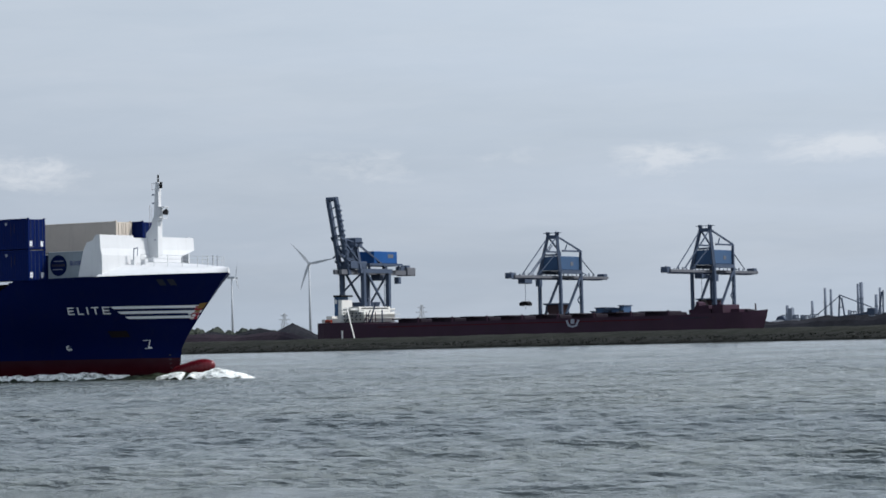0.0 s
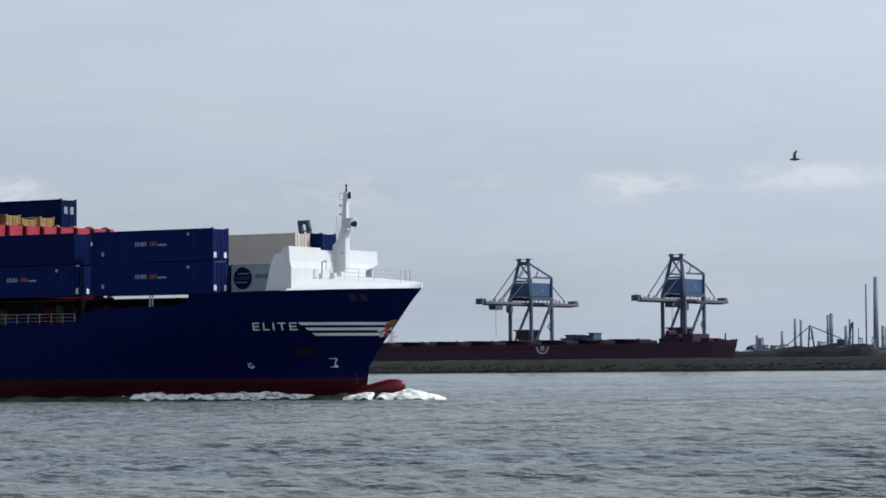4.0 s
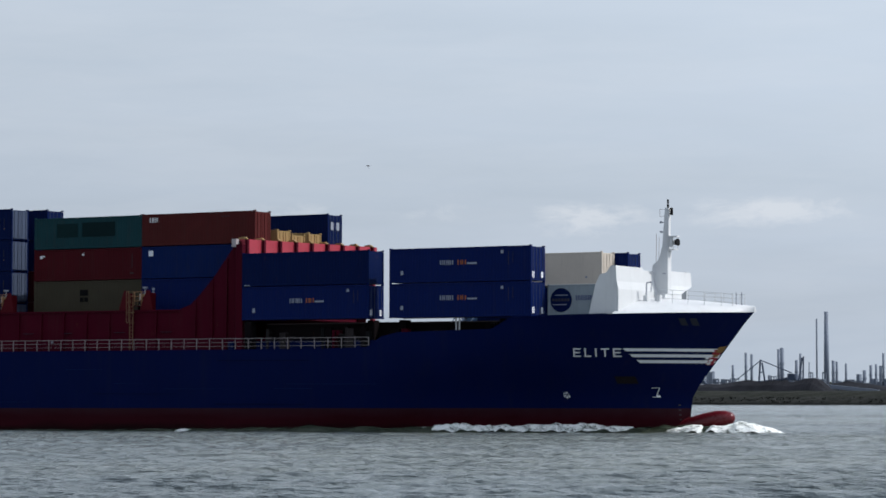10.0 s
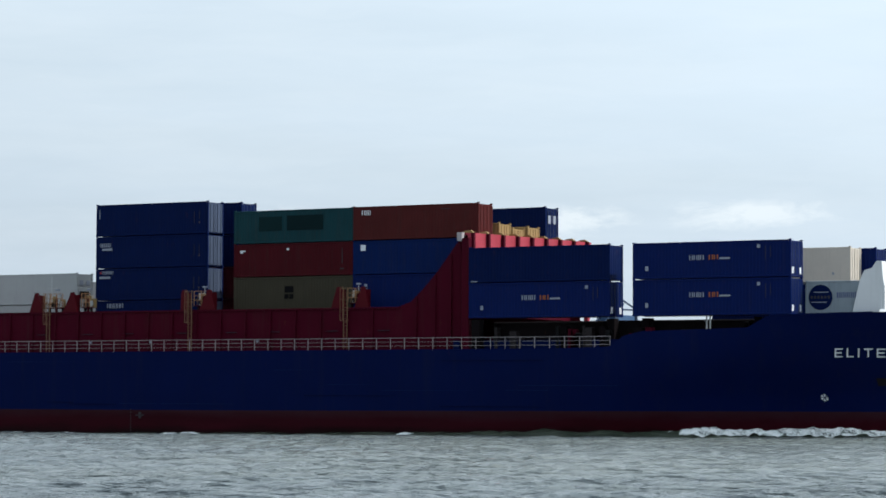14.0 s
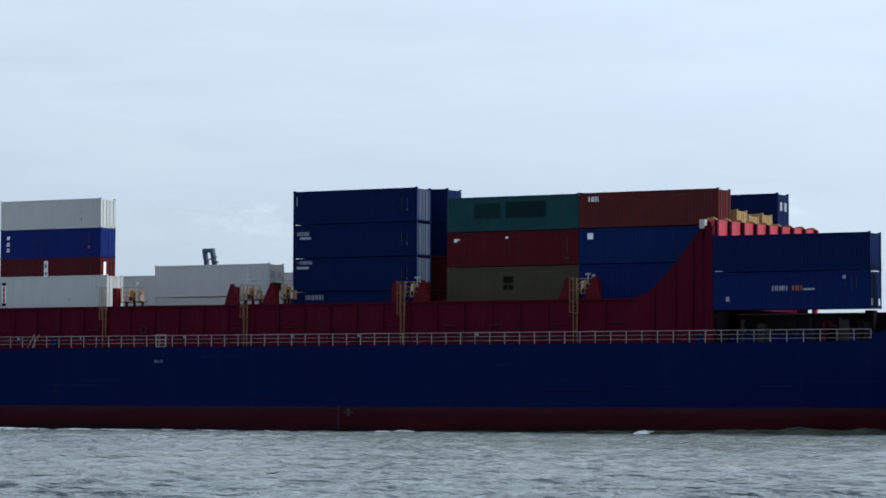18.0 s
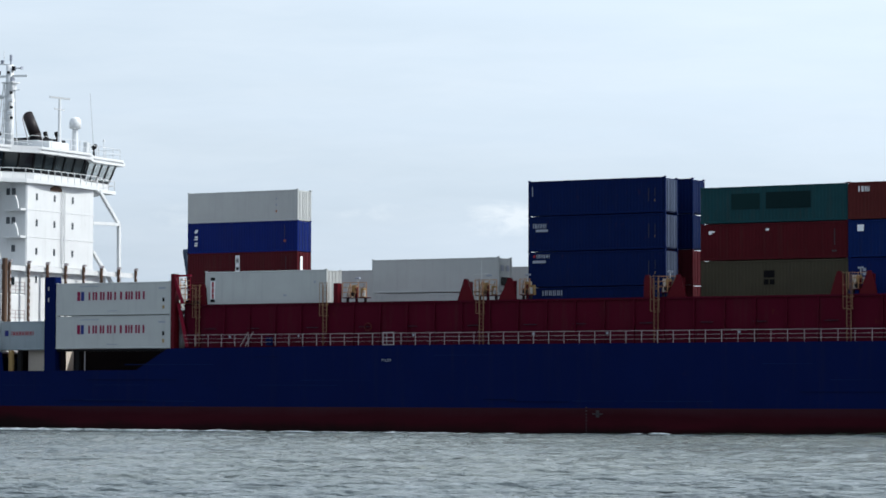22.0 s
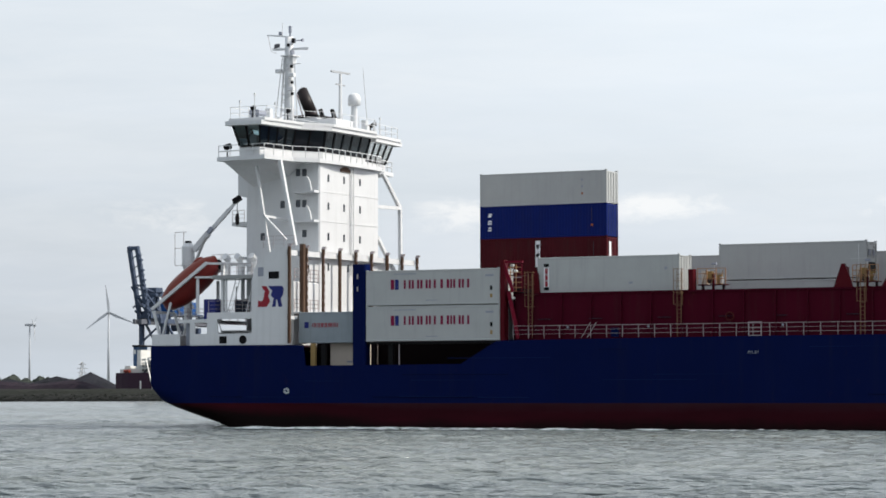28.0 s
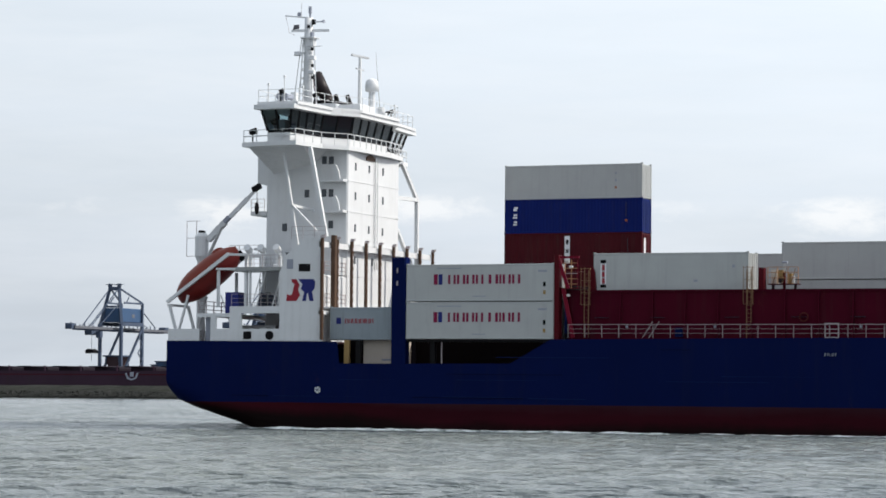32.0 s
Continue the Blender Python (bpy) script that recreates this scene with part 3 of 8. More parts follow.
def build_hull():
    nl, nt = 4, 9
    cols = hull_rows(nl, nt)
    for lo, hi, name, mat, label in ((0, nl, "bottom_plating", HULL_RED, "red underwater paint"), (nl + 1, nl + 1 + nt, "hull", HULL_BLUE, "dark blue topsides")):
        g = Geo()
        for s in (-1, 1):
            vs = [(x, YC + s * b, z) for col in cols for x, b, z in col[lo:hi + 1]]
            m = hi - lo + 1
            fs = [(i * m + k, (i + 1) * m + k, (i + 1) * m + k + 1, i * m + k + 1) for i in range(len(cols) - 1) for k in range(m - 1)]
            g.add(vs, fs)
        # transom or counter plate
        if name == "hull":
            c = cols[0][lo:hi + 1]
            g.add([(x, YC - b, z) for x, b, z in c] + [(x, YC + b, z) for x, b, z in c], [(k, k + 1, len(c) + k + 1, len(c) + k) for k in range(len(c) - 1)])
        else:
            c = [col[0] for col in cols]
            g.add([(x, YC - b, z) for x, b, z in c] + [(x, YC + b, z) for x, b, z in c], [(k, k + 1, len(c) + k + 1, len(c) + k) for k in range(len(c) - 1)])
        me = g.mesh(name, mat, True)
        part(name, me, mat, ship, label)
    # bulwark thickness: a rounded capping along the sheer of the raised bow
    for s in (-1, 1):
        vs = []
        for x in [78.1 + 0.4 * i for i in range(20)]:
            y = YC + s * (half_breadth(x, sheer(x)) - 0.1)
            vs += [(x, y - 0.13, sheer(x) - 0.04), (x, y - 0.13, sheer(x) + 0.06), (x, y + 0.13, sheer(x) + 0.06), (x, y + 0.13, sheer(x) - 0.04)]
        g = Geo().add(vs, [(4 * i + k, 4 * i + 4 + k, 4 * i + 4 + (k + 1) % 4, 4 * i + (k + 1) % 4) for i in range(19) for k in range(4)])
        part("bulwark_cap", g, HULL_BLUE, ship)
    # bulb
    n = 16
    vs, fs = [], []
    prof = [(86.0, 0.2, 0.4), (87.6, 0.55, 0.55), (88.8, 0.85, 0.72), (90.2, 1.1, 0.84), (91.4, 1.34, 0.82), (92.15, 1.46, 0.68), (92.7, 1.53, 0.44), (92.9, 1.55, 0.15)]
    for x, z, rad in prof:
        for k in range(n):
            t = 2 * math.pi * k / n
            vs.append((x, YC + rad * 1.05 * math.cos(t), z + rad * math.sin(t)))
    for i in range(len(prof) - 1):
        for k in range(n):
            fs.append((i * n + k, i * n + (k + 1) % n, (i + 1) * n + (k + 1) % n, (i + 1) * n + k))
    fs.append(tuple((len(prof) - 1) * n + k for k in range(n)))
    part("bulbous_bow", Geo().add(vs, fs), paint("bulb_red", (0.10, 0.005, 0.010), 0.28, 0.3, 0.1, spec=0.35), ship, "wet red bulb breaking the surface", True)
    # decks
    g = Geo()
    for x0, x1, z in ((-54.4, -40.9, 6.7), (-40.9, -21.0, 4.9), (-21.0, 77.5, 6.9)):
        xs = [x0 + (x1 - x0) * k / 10 for k in range(11)]
        g.add([(x, YC + s * (half_breadth(x, z) - 0.03), z) for x in xs for s in (-1, 1)], [(2 * k, 2 * k + 2, 2 * k + 3, 2 * k + 1) for k in range(10)])
    part("main_deck", g, DECK_RED, ship)
    g = Geo()
    xs = [77.5 + 16.9 * k / 24 for k in range(25)]
    g.add([(x, YC + s * max(half_breadth(x, 9.3) - 0.05, 0.02), 9.3) for x in xs for s in (-1, 1)], [(2 * k, 2 * k + 2, 2 * k + 3, 2 * k + 1) for k in range(24)])
    part("forecastle_deck", g, DECK_GREY, ship)


build_hull()


def on_hull(x, z, off=0.08):
    return (x, YC - half_breadth(x, z) - off, z)


def decal(name, quads, mat, label="", parent=None):
    """Thin painted shapes that follow the near side of the hull; each quad is four (x, z)."""
    g = Geo()
    for q in quads:
        n = 8
        vs = []
        for k in range(n + 1):
            u = k / n
            for a, b in ((q[0], q[1]), (q[3], q[2])):
                x, z = a[0] + (b[0] - a[0]) * u, a[1] + (b[1] - a[1]) * u
                vs.append(on_hull(min(x, stem_x(z) - 0.05), z))
        g.add(vs, [(2 * k, 2 * k + 2, 2 * k + 3, 2 * k + 1) for k in range(n)])
    return part(name, g, mat, parent or ship, label)


def letter_quads(ch, x, z, w, h, t, slant=0.22):
    """Block letters E, L, I, T, P, O as slanted strokes."""
    strokes = {"E": [(0, 0, t, h), (0, 0, w, t), (0, h - t, w, h), (0, h / 2 - t / 2, w * 0.9, h / 2 + t / 2)],
               "L": [(0, 0, t, h), (0, 0, w, t)], "I": [(0, 0, t, h)], "T": [(w / 2 - t / 2, 0, w / 2 + t / 2, h), (0, h - t, w, h)],
               "P": [(0, 0, t, h), (0, h - t, w, h), (0, h / 2 - t / 2, w, h / 2 + t / 2), (w - t, h / 2, w, h)],
               "O": [(0, 0, t, h), (w - t, 0, w, h), (0, 0, w, t), (0, h - t, w, h)]}[ch]
    out = []
    for a, b, c, d in strokes:
        out.append([(x + a + b * slant, z + b), (x + c + b * slant, z + b), (x + c + d * slant, z + d), (x + a + d * slant, z + d)])
    return out


SCUFF = paint("scuffed_blue", (0.004, 0.014, 0.066), 0.6, 0.4, 0.2, spec=0.05)
SCUFF_DARK = paint("grimy_blue", (0.0008, 0.003, 0.018), 0.6, 0.4, 0.2, spec=0.03)


def build_markings():
    x = 82.35
    for ch, w in (("E", 0.54), ("L", 0.48), ("I", 0.13), ("T", 0.56), ("E", 0.56)):
        decal("ship_name_letter", letter_quads(ch, x, 6.47, w, 0.68, 0.105, 0.3), MARK, "white letter %s of the ship's name" % ch)
        x += w + 0.27
    for k in range(3):
        z = 7.16 - 0.47 * k
        decal("bow_stripe", [[(86.15 + 0.28 * k, z - 0.24), (stem_x(z) - 0.10, z - 0.24), (stem_x(z) - 0.06, z), (86.0 + 0.28 * k, z)]], MARK, "white stripe")
    x = -0.5
    for ch, w in (("P", 0.14), ("I", 0.05), ("L", 0.14), ("O", 0.14), ("T", 0.14)):
        decal("pilot_letter", letter_quads(ch, x, 5.85, w, 0.22, 0.045, 0.0), MARK_GREY, "white letter %s" % ch)
        x += w + 0.07
    for cx, cz in ((80.8, 3.38), (-41.1, 3.08)):
        quads = []
        for k in range(6):
            a = k * math.pi / 3 + 0.4
            c, s = math.cos(a), math.sin(a)
            quads.append([(cx + 0.06 * c, cz + 0.06 * s), (cx + 0.22 * c - 0.08 * s, cz + 0.22 * s + 0.08 * c), (cx + 0.28 * c, cz + 0.28 * s), (cx + 0.22 * c + 0.08 * s, cz + 0.22 * s - 0.08 * c)])
        decal("thruster_mark", quads, MARK, "white propeller symbol of a thruster")
    decal("bulb_mark", [[(86.72, 3.94), (87.28, 3.94), (87.28, 3.99), (86.72, 3.99)], [(86.86, 3.3), (86.92, 3.3), (87.28, 3.95), (87.22, 3.95)], [(86.62, 3.2), (87.16, 3.2), (87.16, 3.24), (86.62, 3.24)], [(86.88, 3.24), (87.16, 3.24), (87.12, 3.36), (86.92, 3.36)]], MARK, "white bulbous bow symbol")
    decal("rust_patch", [[(84.6, 4.3), (86.0, 4.3), (86.0, 4.9), (84.6, 4.9)]], paint("hull_dark_patch", (0.012, 0.010, 0.012), 0.7, 0.6, 0.2, 0.3, spec=0.04), "dark patch with rust specks on the bow")
    # rub marks and faint weld seams on the blue side
    r = random.Random(31)
    for k in range(26):
        x, z = r.uniform(-50, 62), r.choice((2.55, 2.7, 3.4, 3.9, 4.3, 5.6, 6.3)) + r.uniform(-0.06, 0.06)
        w = r.uniform(2, 11)
        if x < -38 and z > 4.6:
            continue
        decal("rub_mark", [[(x, z), (x + w, z + r.uniform(-0.03, 0.03)), (x + w, z + 0.03), (x, z + 0.045)]], SCUFF if k % 3 else SCUFF_DARK)
    # draught marks
    for k in range(6):
        decal("draught_mark", [[(88.25, 0.5 + 0.4 * k), (88.4, 0.5 + 0.4 * k), (88.4, 0.62 + 0.4 * k), (88.25, 0.62 + 0.4 * k)]], MARK_FAINT)
    for k in range(8):
        decal("draught_mark", [[(18.0, 0.3 + 0.26 * k), (18.15, 0.3 + 0.26 * k), (18.15, 0.4 + 0.26 * k), (18.0, 0.4 + 0.26 * k)]], MARK_FAINT)
    decal("load_line_mark", [[(18.6, 1.62), (19.5, 1.62), (19.5, 1.72), (18.6, 1.72)], [(18.9, 1.4), (19.2, 1.4), (19.2, 1.95), (18.9, 1.95)]], MARK_FAINT, "load line mark")
    # coloured emblem on the stem
    crest = decal("stem_emblem", [[(90.62, 5.85), (91.05, 5.85), (92.0, 7.1), (91.55, 7.1)]], MARK_RED, "red and gold crest on the bow")
    for a, b in ((90.66, 5.87), (90.86, 6.12), (90.72, 6.3)):
        decal("crest_field", [[(a, b), (a + 0.2, b), (a + 0.36, b + 0.2), (a + 0.16, b + 0.2)]], MARK, "", crest)
    decal("crest_crown", [[(91.5, 6.85), (92.0, 6.85), (92.35, 7.4), (91.85, 7.3)]], YELLOW, "dull gold crown", crest)
    decal("crest_crown", [[(91.2, 6.5), (91.5, 6.5), (91.65, 6.7), (91.35, 6.7)]], YELLOW, "", crest)


build_markings()


FAIRLEAD = paint("fairlead_grey", (0.022, 0.025, 0.036), 0.5, 0.3, 0.1, spec=0.05)


# ---- coaming, rails, hatch and lashing structures ----
def build_coaming():
    g = Geo()
    for y in (0.75, 2 * YC - 0.75):
        outline = [(-20.6, 6.9), (51.2, 6.9), (51.2, 16.6), (50.7, 16.6), (49.75, 15.4), (48.4, 13.7), (46.9, 12.15), (45.8, 11.2), (44.6, 10.8), (-20.6, 10.75)]
        g.prism(outline, 1, y, y + 0.12)
    part("hatch_coaming", g, DECK_RED, ship, "dark red steel coaming with a curved wing plate")
    g = Geo().box(-20.6, 44.8, 0.62, 0.75, 10.66, 10.8)
    part("coaming_flange", g, DECK_RED, ship)
    x = -19.0
    k = 0
    stay = Geo().prism([(0.75, 6.9), (0.05 + 0.35, 6.9), (0.62, 10.66), (0.75, 10.66)], 0, -0.05, 0.05).mesh("coaming_stay", DECK_RED)
    while x < 44:
        part("coaming_stay", stay, DECK_RED, ship, at=(x, 0, 0))
        x += 2.55
    for x, z in ((46.4, 11.7), (48.2, 13.5), (49.7, 15.2)):
        part("coaming_stay", Geo().prism([(0.75, 6.9), (0.45, 6.9), (0.64, z - 0.1), (0.75, z - 0.1)], 0, x - 0.05, x + 0.05), DECK_RED, ship)
    lug = Geo().box(0, 1.1, 0.60, 0.75, 8.69, 8.73).mesh("coaming_bracket", FAIRLEAD)
    for i in range(13):
        part("coaming_bracket", lug, FAIRLEAD, ship, at=(-18.5 + 5.1 * i - (0.7 if i % 3 == 1 else 0), 0, 0.012 * i))
    # cover panels on the coaming
    for x0, x1 in ((-20.4, -7.2), (-5.6, 7.2), (10.2, 23.4), (25.6, 38.9), (39.1, 50.4)):
        part("hatch_cover", Geo().box(x0, x1, 0.9, 2 * YC - 0.9, 10.0, 10.68, 0.08), DECK_RED, ship)


build_coaming()


def railing(x0, x1, y, z0, h=1.0, step=1.35, rails=3, mat=None, name="railing", stz=0.0):
    """A rail along X: every stanchion and every bar is a part of it."""
    mat = mat or RAIL_WHITE
    n = max(1, round((x1 - x0) / step))
    g = Geo()
    for k in range(rails):
        z = h * (k + 1) / rails
        r = 0.011 if k < rails - 1 else 0.018
        g.bar((x0, y, z0 + z), (x1, y, z0 + stz + z), r * 2)
    rail = part(name, g, mat, ship)
    post = Geo().box(-0.018, 0.018, -0.018, 0.018, 0, h).mesh("stanchion", mat)
    for i in range(n + 1):
        part("stanchion", post, mat, rail, at=(x0 + (x1 - x0) * i / n, y, z0 + stz * i / n))
    return rail


def rail_y(y0, y1, x, z0, h=1.0, step=1.3, rails=3, mat=None):
    mat = mat or RAIL_WHITE
    n = max(1, round((y1 - y0) / step))
    g = Geo()
    for k in range(rails):
        g.bar((x, y0, z0 + h * (k + 1) / rails), (x, y1, z0 + h * (k + 1) / rails), 0.06)
    rail = part("railing", g, mat, ship)
    post = Geo().box(-0.035, 0.035, -0.035, 0.035, 0, h).mesh("stanchion", mat)
    for i in range(n + 1):
        part("stanchion", post, mat, rail, at=(x, y0 + (y1 - y0) * i / n, z0))
    return rail


railing(-20.4, 64.5, 0.05, 7.2, 0.98)
railing(-20.4, 63.2, 2 * YC - 0.05, 7.17, 0.98, 2.7)
# the pilot's gate and a small stair in the rail
gate = part("pilot_gate", Geo().box(-0.55, 0.52, -0.02, 0.05, 8.2, 8.27), RAIL_WHITE, ship, "white gate in the railing")
for x in (-0.55, 0.45):
    part("gate_post", Geo().box(x, x + 0.06, -0.02, 0.05, 7.15, 8.2), RAIL_WHITE, gate)
for z in (7.2, 7.5, 7.8):
    part("gate_bar", Geo().box(-0.49, 0.45, -0.02, 0.05, z, z + 0.06), RAIL_WHITE, gate)
g = Geo()
for dx in (0.0, 0.5):
    g.bar((-14.5 + dx, 0.1, 7.2), (-13.7 + dx, 0.1, 8.4), 0.04)
part("rail_stair", g, RAIL_WHITE, ship)


def build_lashing_beam():
    """The red box girder across the ship at the step in the cargo."""
    ya, yb = 0.75, 2 * YC + 0.1
    g = Geo().add([(50.55, ya, 15.4), (51.5, ya, 15.4), (51.9, yb, 15.75), (50.95, yb, 15.75), (50.55, ya, 16.78), (51.5, ya, 16.78), (51.9, yb, 17.05), (50.95, yb, 17.05)],
                  [(0, 3, 2, 1), (4, 5, 6, 7), (0, 1, 5, 4), (1, 2, 6, 5), (2, 3, 7, 6), (3, 0, 4, 7)])
    CRIMSON = paint("girder_pink", (0.31, 0.03, 0.05), 0.5, 0.3, 0.1, 0.2, streaks=0.2)
    part("cross_girder", g, CRIMSON, ship, "pinkish red box girder across the hold")
    rib = Geo().box(51.5, 51.76, -0.14, 0.14, 15.2, 16.5).mesh("girder_rib", DECK_RED)
    lug = Geo().prism([(50.75, 16.5), (51.65, 16.5), (51.65, 16.58), (51.4, 16.72), (50.85, 16.66)], 1, -0.14, 0.14).mesh("stacking_lug", PALE_YELLOW)
    for i in range(9):
        y = 0.9 + 2.5 * i
        part("girder_rib", rib, DECK_RED, ship, at=(0.05 * i, y, 0.27 + 0.032 * i))
        part("stacking_lug", lug, PALE_YELLOW, ship, at=(0.05 * i, y, 0.27 + 0.032 * i))
    part("girder_end", Geo().box(50.45, 50.95, 0.2, 0.7, 16.1, 16.8, 0.06), RAIL_WHITE, ship, "cream end plate of the girder")
    part("girder_leg", Geo().box(50.9, 51.6, 0.2, 0.9, 7.0, 16.3, 0.05), DECK_RED, ship)
    part("girder_leg", Geo().box(51.4, 51.85, 2 * YC - 0.4, 2 * YC, 7.0, 16.5, 0.05), CRIMSON, ship)
    # deck under the forward boxes: a hatch, and pedestals with shade painted into their colour
    part("forward_hatch", Geo().box(52.6, 77.3, 2.6, 2 * YC - 2.6, 7.0, 9.5, 0.1), paint("hatch_dark_green", (0.011, 0.0085, 0.0095), 0.6, 0.5, 0.15, 0.3, spec=0.05), ship, "dark green hatch between the pedestals")
    ped = Geo().box(-0.35, 0.35, 0.05, 0.9, 7.0, 9.62, 0.05).mesh("pedestal", HOLD_SHADE)
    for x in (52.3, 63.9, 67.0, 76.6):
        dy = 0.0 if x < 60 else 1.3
        part("pedestal", ped, HOLD_SHADE, ship, at=(x, dy, 0))
        part("pedestal", ped, HOLD_SHADE, ship, at=(x, 2 * YC - 0.95 - dy, 0))
    # block added where sky showed below the boxes, its shade painted on
    part("deck_locker", Geo().box(62.8, 66.6, 2.2, 2 * YC - 2.2, 7.0, 9.45, 0.1), HOLD_SHADE, ship, "dark block below the forward boxes")
    part("deck_coaming", Geo().box(51.8, 77.0, 1.0, 1.2, 6.9, 7.95), HULL_BLUE, ship)
    r = random.Random(23)
    for k in range(22):
        x = r.uniform(53, 77)
        m = (HOLD_SHADE, FUNNEL, DECK_RED, BLACK, FUNNEL)[k % 5]
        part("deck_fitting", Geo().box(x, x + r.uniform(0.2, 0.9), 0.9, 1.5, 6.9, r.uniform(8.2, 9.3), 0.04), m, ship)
    for x in (72.6, 72.9):
        part("deck_pipe", Geo().tube((x, 0.6, 8.0), (x, 0.6, 9.7), 0.07), GALV, ship)


build_lashing_beam()


def ladder(x, y=0.5, z0=7.2, z1=12.3, w=0.4, cage=9.7):
    """An upright ladder on the coaming with a hoop cage round its upper half."""
    g = Geo()
    for dx in (-w / 2, w / 2):
        g.bar((x + dx, y, z0), (x + dx, y, z1), 0.045)
    top = part("deck_ladder", g, LADDER, ship, "ochre steel ladder on the coaming")
    n = int((z1 - z0) / 0.3)
    rung = Geo().box(-w / 2, w / 2, -0.014, 0.014, -0.014, 0.014).mesh("rung", LADDER)
    for i in range(1, n):
        part("rung", rung, LADDER, top, at=(x, y, z0 + (z1 - z0) * i / n))
    for dx, dy in ((-0.36, -0.25), (0.0, -0.42), (0.36, -0.25)):
        part("cage_bar", Geo().bar((x + dx, y + dy, cage), (x + dx, y + dy, z1 + 0.2), 0.035), LADDER, top)
    for z in (cage, cage + 0.9, cage + 1.8, z1 + 0.1):
        g = Geo()
        for (a, b), (c, d) in zip(((-0.36, 0.0), (-0.36, -0.25), (0.0, -0.42), (0.36, -0.25)), ((-0.36, -0.25), (0.0, -0.42), (0.36, -0.25), (0.36, 0.0))):
            g.bar((x + a, y + b, z), (x + c, y + d, z), 0.035)
        part("cage_hoop", g, LADDER, top)


for lx in (-19.1, -6.4, 8.34, 23.75, 39.6):
    ladder(lx, w=0.34)


def cone_post(x, w=0.75, top=0.13, lean=0.0, z=12.55):
    """Red tapered lashing bracket on the coaming's top."""
    g = Geo().prism([(x - w, 10.78), (x + w, 10.78), (x + top + lean + 0.14, z - 0.35), (x + top + lean, z), (x - top + lean, z), (x - top + lean - 0.12, z - 0.35)], 1, 0.8, 1.05)
    part("lashing_bracket", g, POST_RED, ship, "dark red tapered bracket")
    part("lashing_bracket", Geo().box(x - 0.12 + lean, x + 0.12 + lean, 1.05, 1.9, 10.78, z - 0.2), POST_RED, ship)


for px, w, lean in ((6.72, 0.75, 0.0), (10.52, 0.8, 0.2), (22.95, 0.4, -0.1), (25.3, 0.8, 0.2), (38.7, 0.7, 0.0), (41.0, 0.7, 0.1), (-18.75, 0.28, -0.1)):
    cone_post(px, w, 0.13, lean)
part("lashing_bracket", Geo().box(-5.78, -5.34, 0.8, 1.5, 10.75, 12.4, 0.04), POST_RED, ship)


def gap_gear(x, w, z=12.45):
    """Platforms, pipes and lamps in the gaps between the hatch stacks."""
    deck = part("gap_platform", Geo().box(x, x + w, 1.3, 2.1, 11.15, 11.22), DECK_RED, ship, "small platform between stacks")
    n = max(2, int(w / 0.6))
    for k in range(n + 1):
        part("rail_post", Geo().bar((x + w * k / n, 1.35, 11.2), (x + w * k / n, 1.35, z), 0.05), HANDRAIL, deck)
    for h in (z - 0.8, z - 0.4, z):
        part("hand_rail", Geo().bar((x, 1.35, h), (x + w, 1.35, h), 0.045), HANDRAIL, deck)
    for k in range(3):
        part("support", Geo().box(x + w * (0.1 + 0.37 * k), x + w * (0.1 + 0.37 * k) + 0.16, 1.6, 1.8, 10.75, 11.15 + (0.9 if k == 1 else 0.0)), POST_RED if k % 2 else FUNNEL, deck)
    part("socket_box", Geo().box(x + w * 0.28, x + w * 0.28 + 0.42, 1.7, 2.0, 11.6, 12.25, 0.05), PALE_YELLOW, deck, "cream socket box")
    part("socket_box", Geo().box(x + w * 0.75, x + w * 0.75 + 0.22, 1.6, 1.9, 11.3, 11.8, 0.04), GALV, deck)
    part("socket_box", Geo().box(x + w * 0.02, x + w * 0.02 + 0.5, 2.0, 2.5, 11.2, 12.3, 0.05), BOX_CREAM, deck, "cream cabinet")
    part("socket_box", Geo().box(x + w * 0.55, x + w * 0.55 + 0.38, 2.1, 2.5, 11.2, 12.0, 0.05), PALE_YELLOW, deck, "cream socket box")
    part("cable_reel", Geo().tube((x + w * 0.4, 1.5, 11.5), (x + w * 0.4, 1.7, 11.5), 0.24, n=12), FUNNEL, deck)
    for k in range(3):
        part("lashing_rod", Geo().bar((x + w * (0.15 + 0.3 * k), 1.45, 11.2), (x + w * (0.3 + 0.3 * k), 1.45, z - 0.1), 0.04), LADDER, deck)
    lamp = part("flood_lamp", Geo().tube((x + w * 0.5, 1.9, 11.2), (x + w * 0.5, 1.9, z + 0.35), 0.035, n=6), GALV, deck)
    part("lamp_head", Geo().box(x + w * 0.5 - 0.2, x + w * 0.5 + 0.2, 1.8, 2.0, z + 0.3, z + 0.45, 0.03), MARK_GREY, lamp)


for gx, gw in ((-5.2, 2.3), (7.3, 2.0), (23.6, 1.5), (39.3, 1.5), (11.4, 0.9)):
    gap_gear(gx, gw)
part("gap_mast", Geo().tube((7.55, 2.0, 11.2), (7.55, 2.0, 14.05), 0.03, n=6).bar((6.9, 2.0, 12.95), (8.2, 2.0, 13.0), 0.04).bar((7.3, 2.0, 13.4), (7.8, 2.0, 13.4), 0.03), GALV, ship, "thin pole with cross arms")
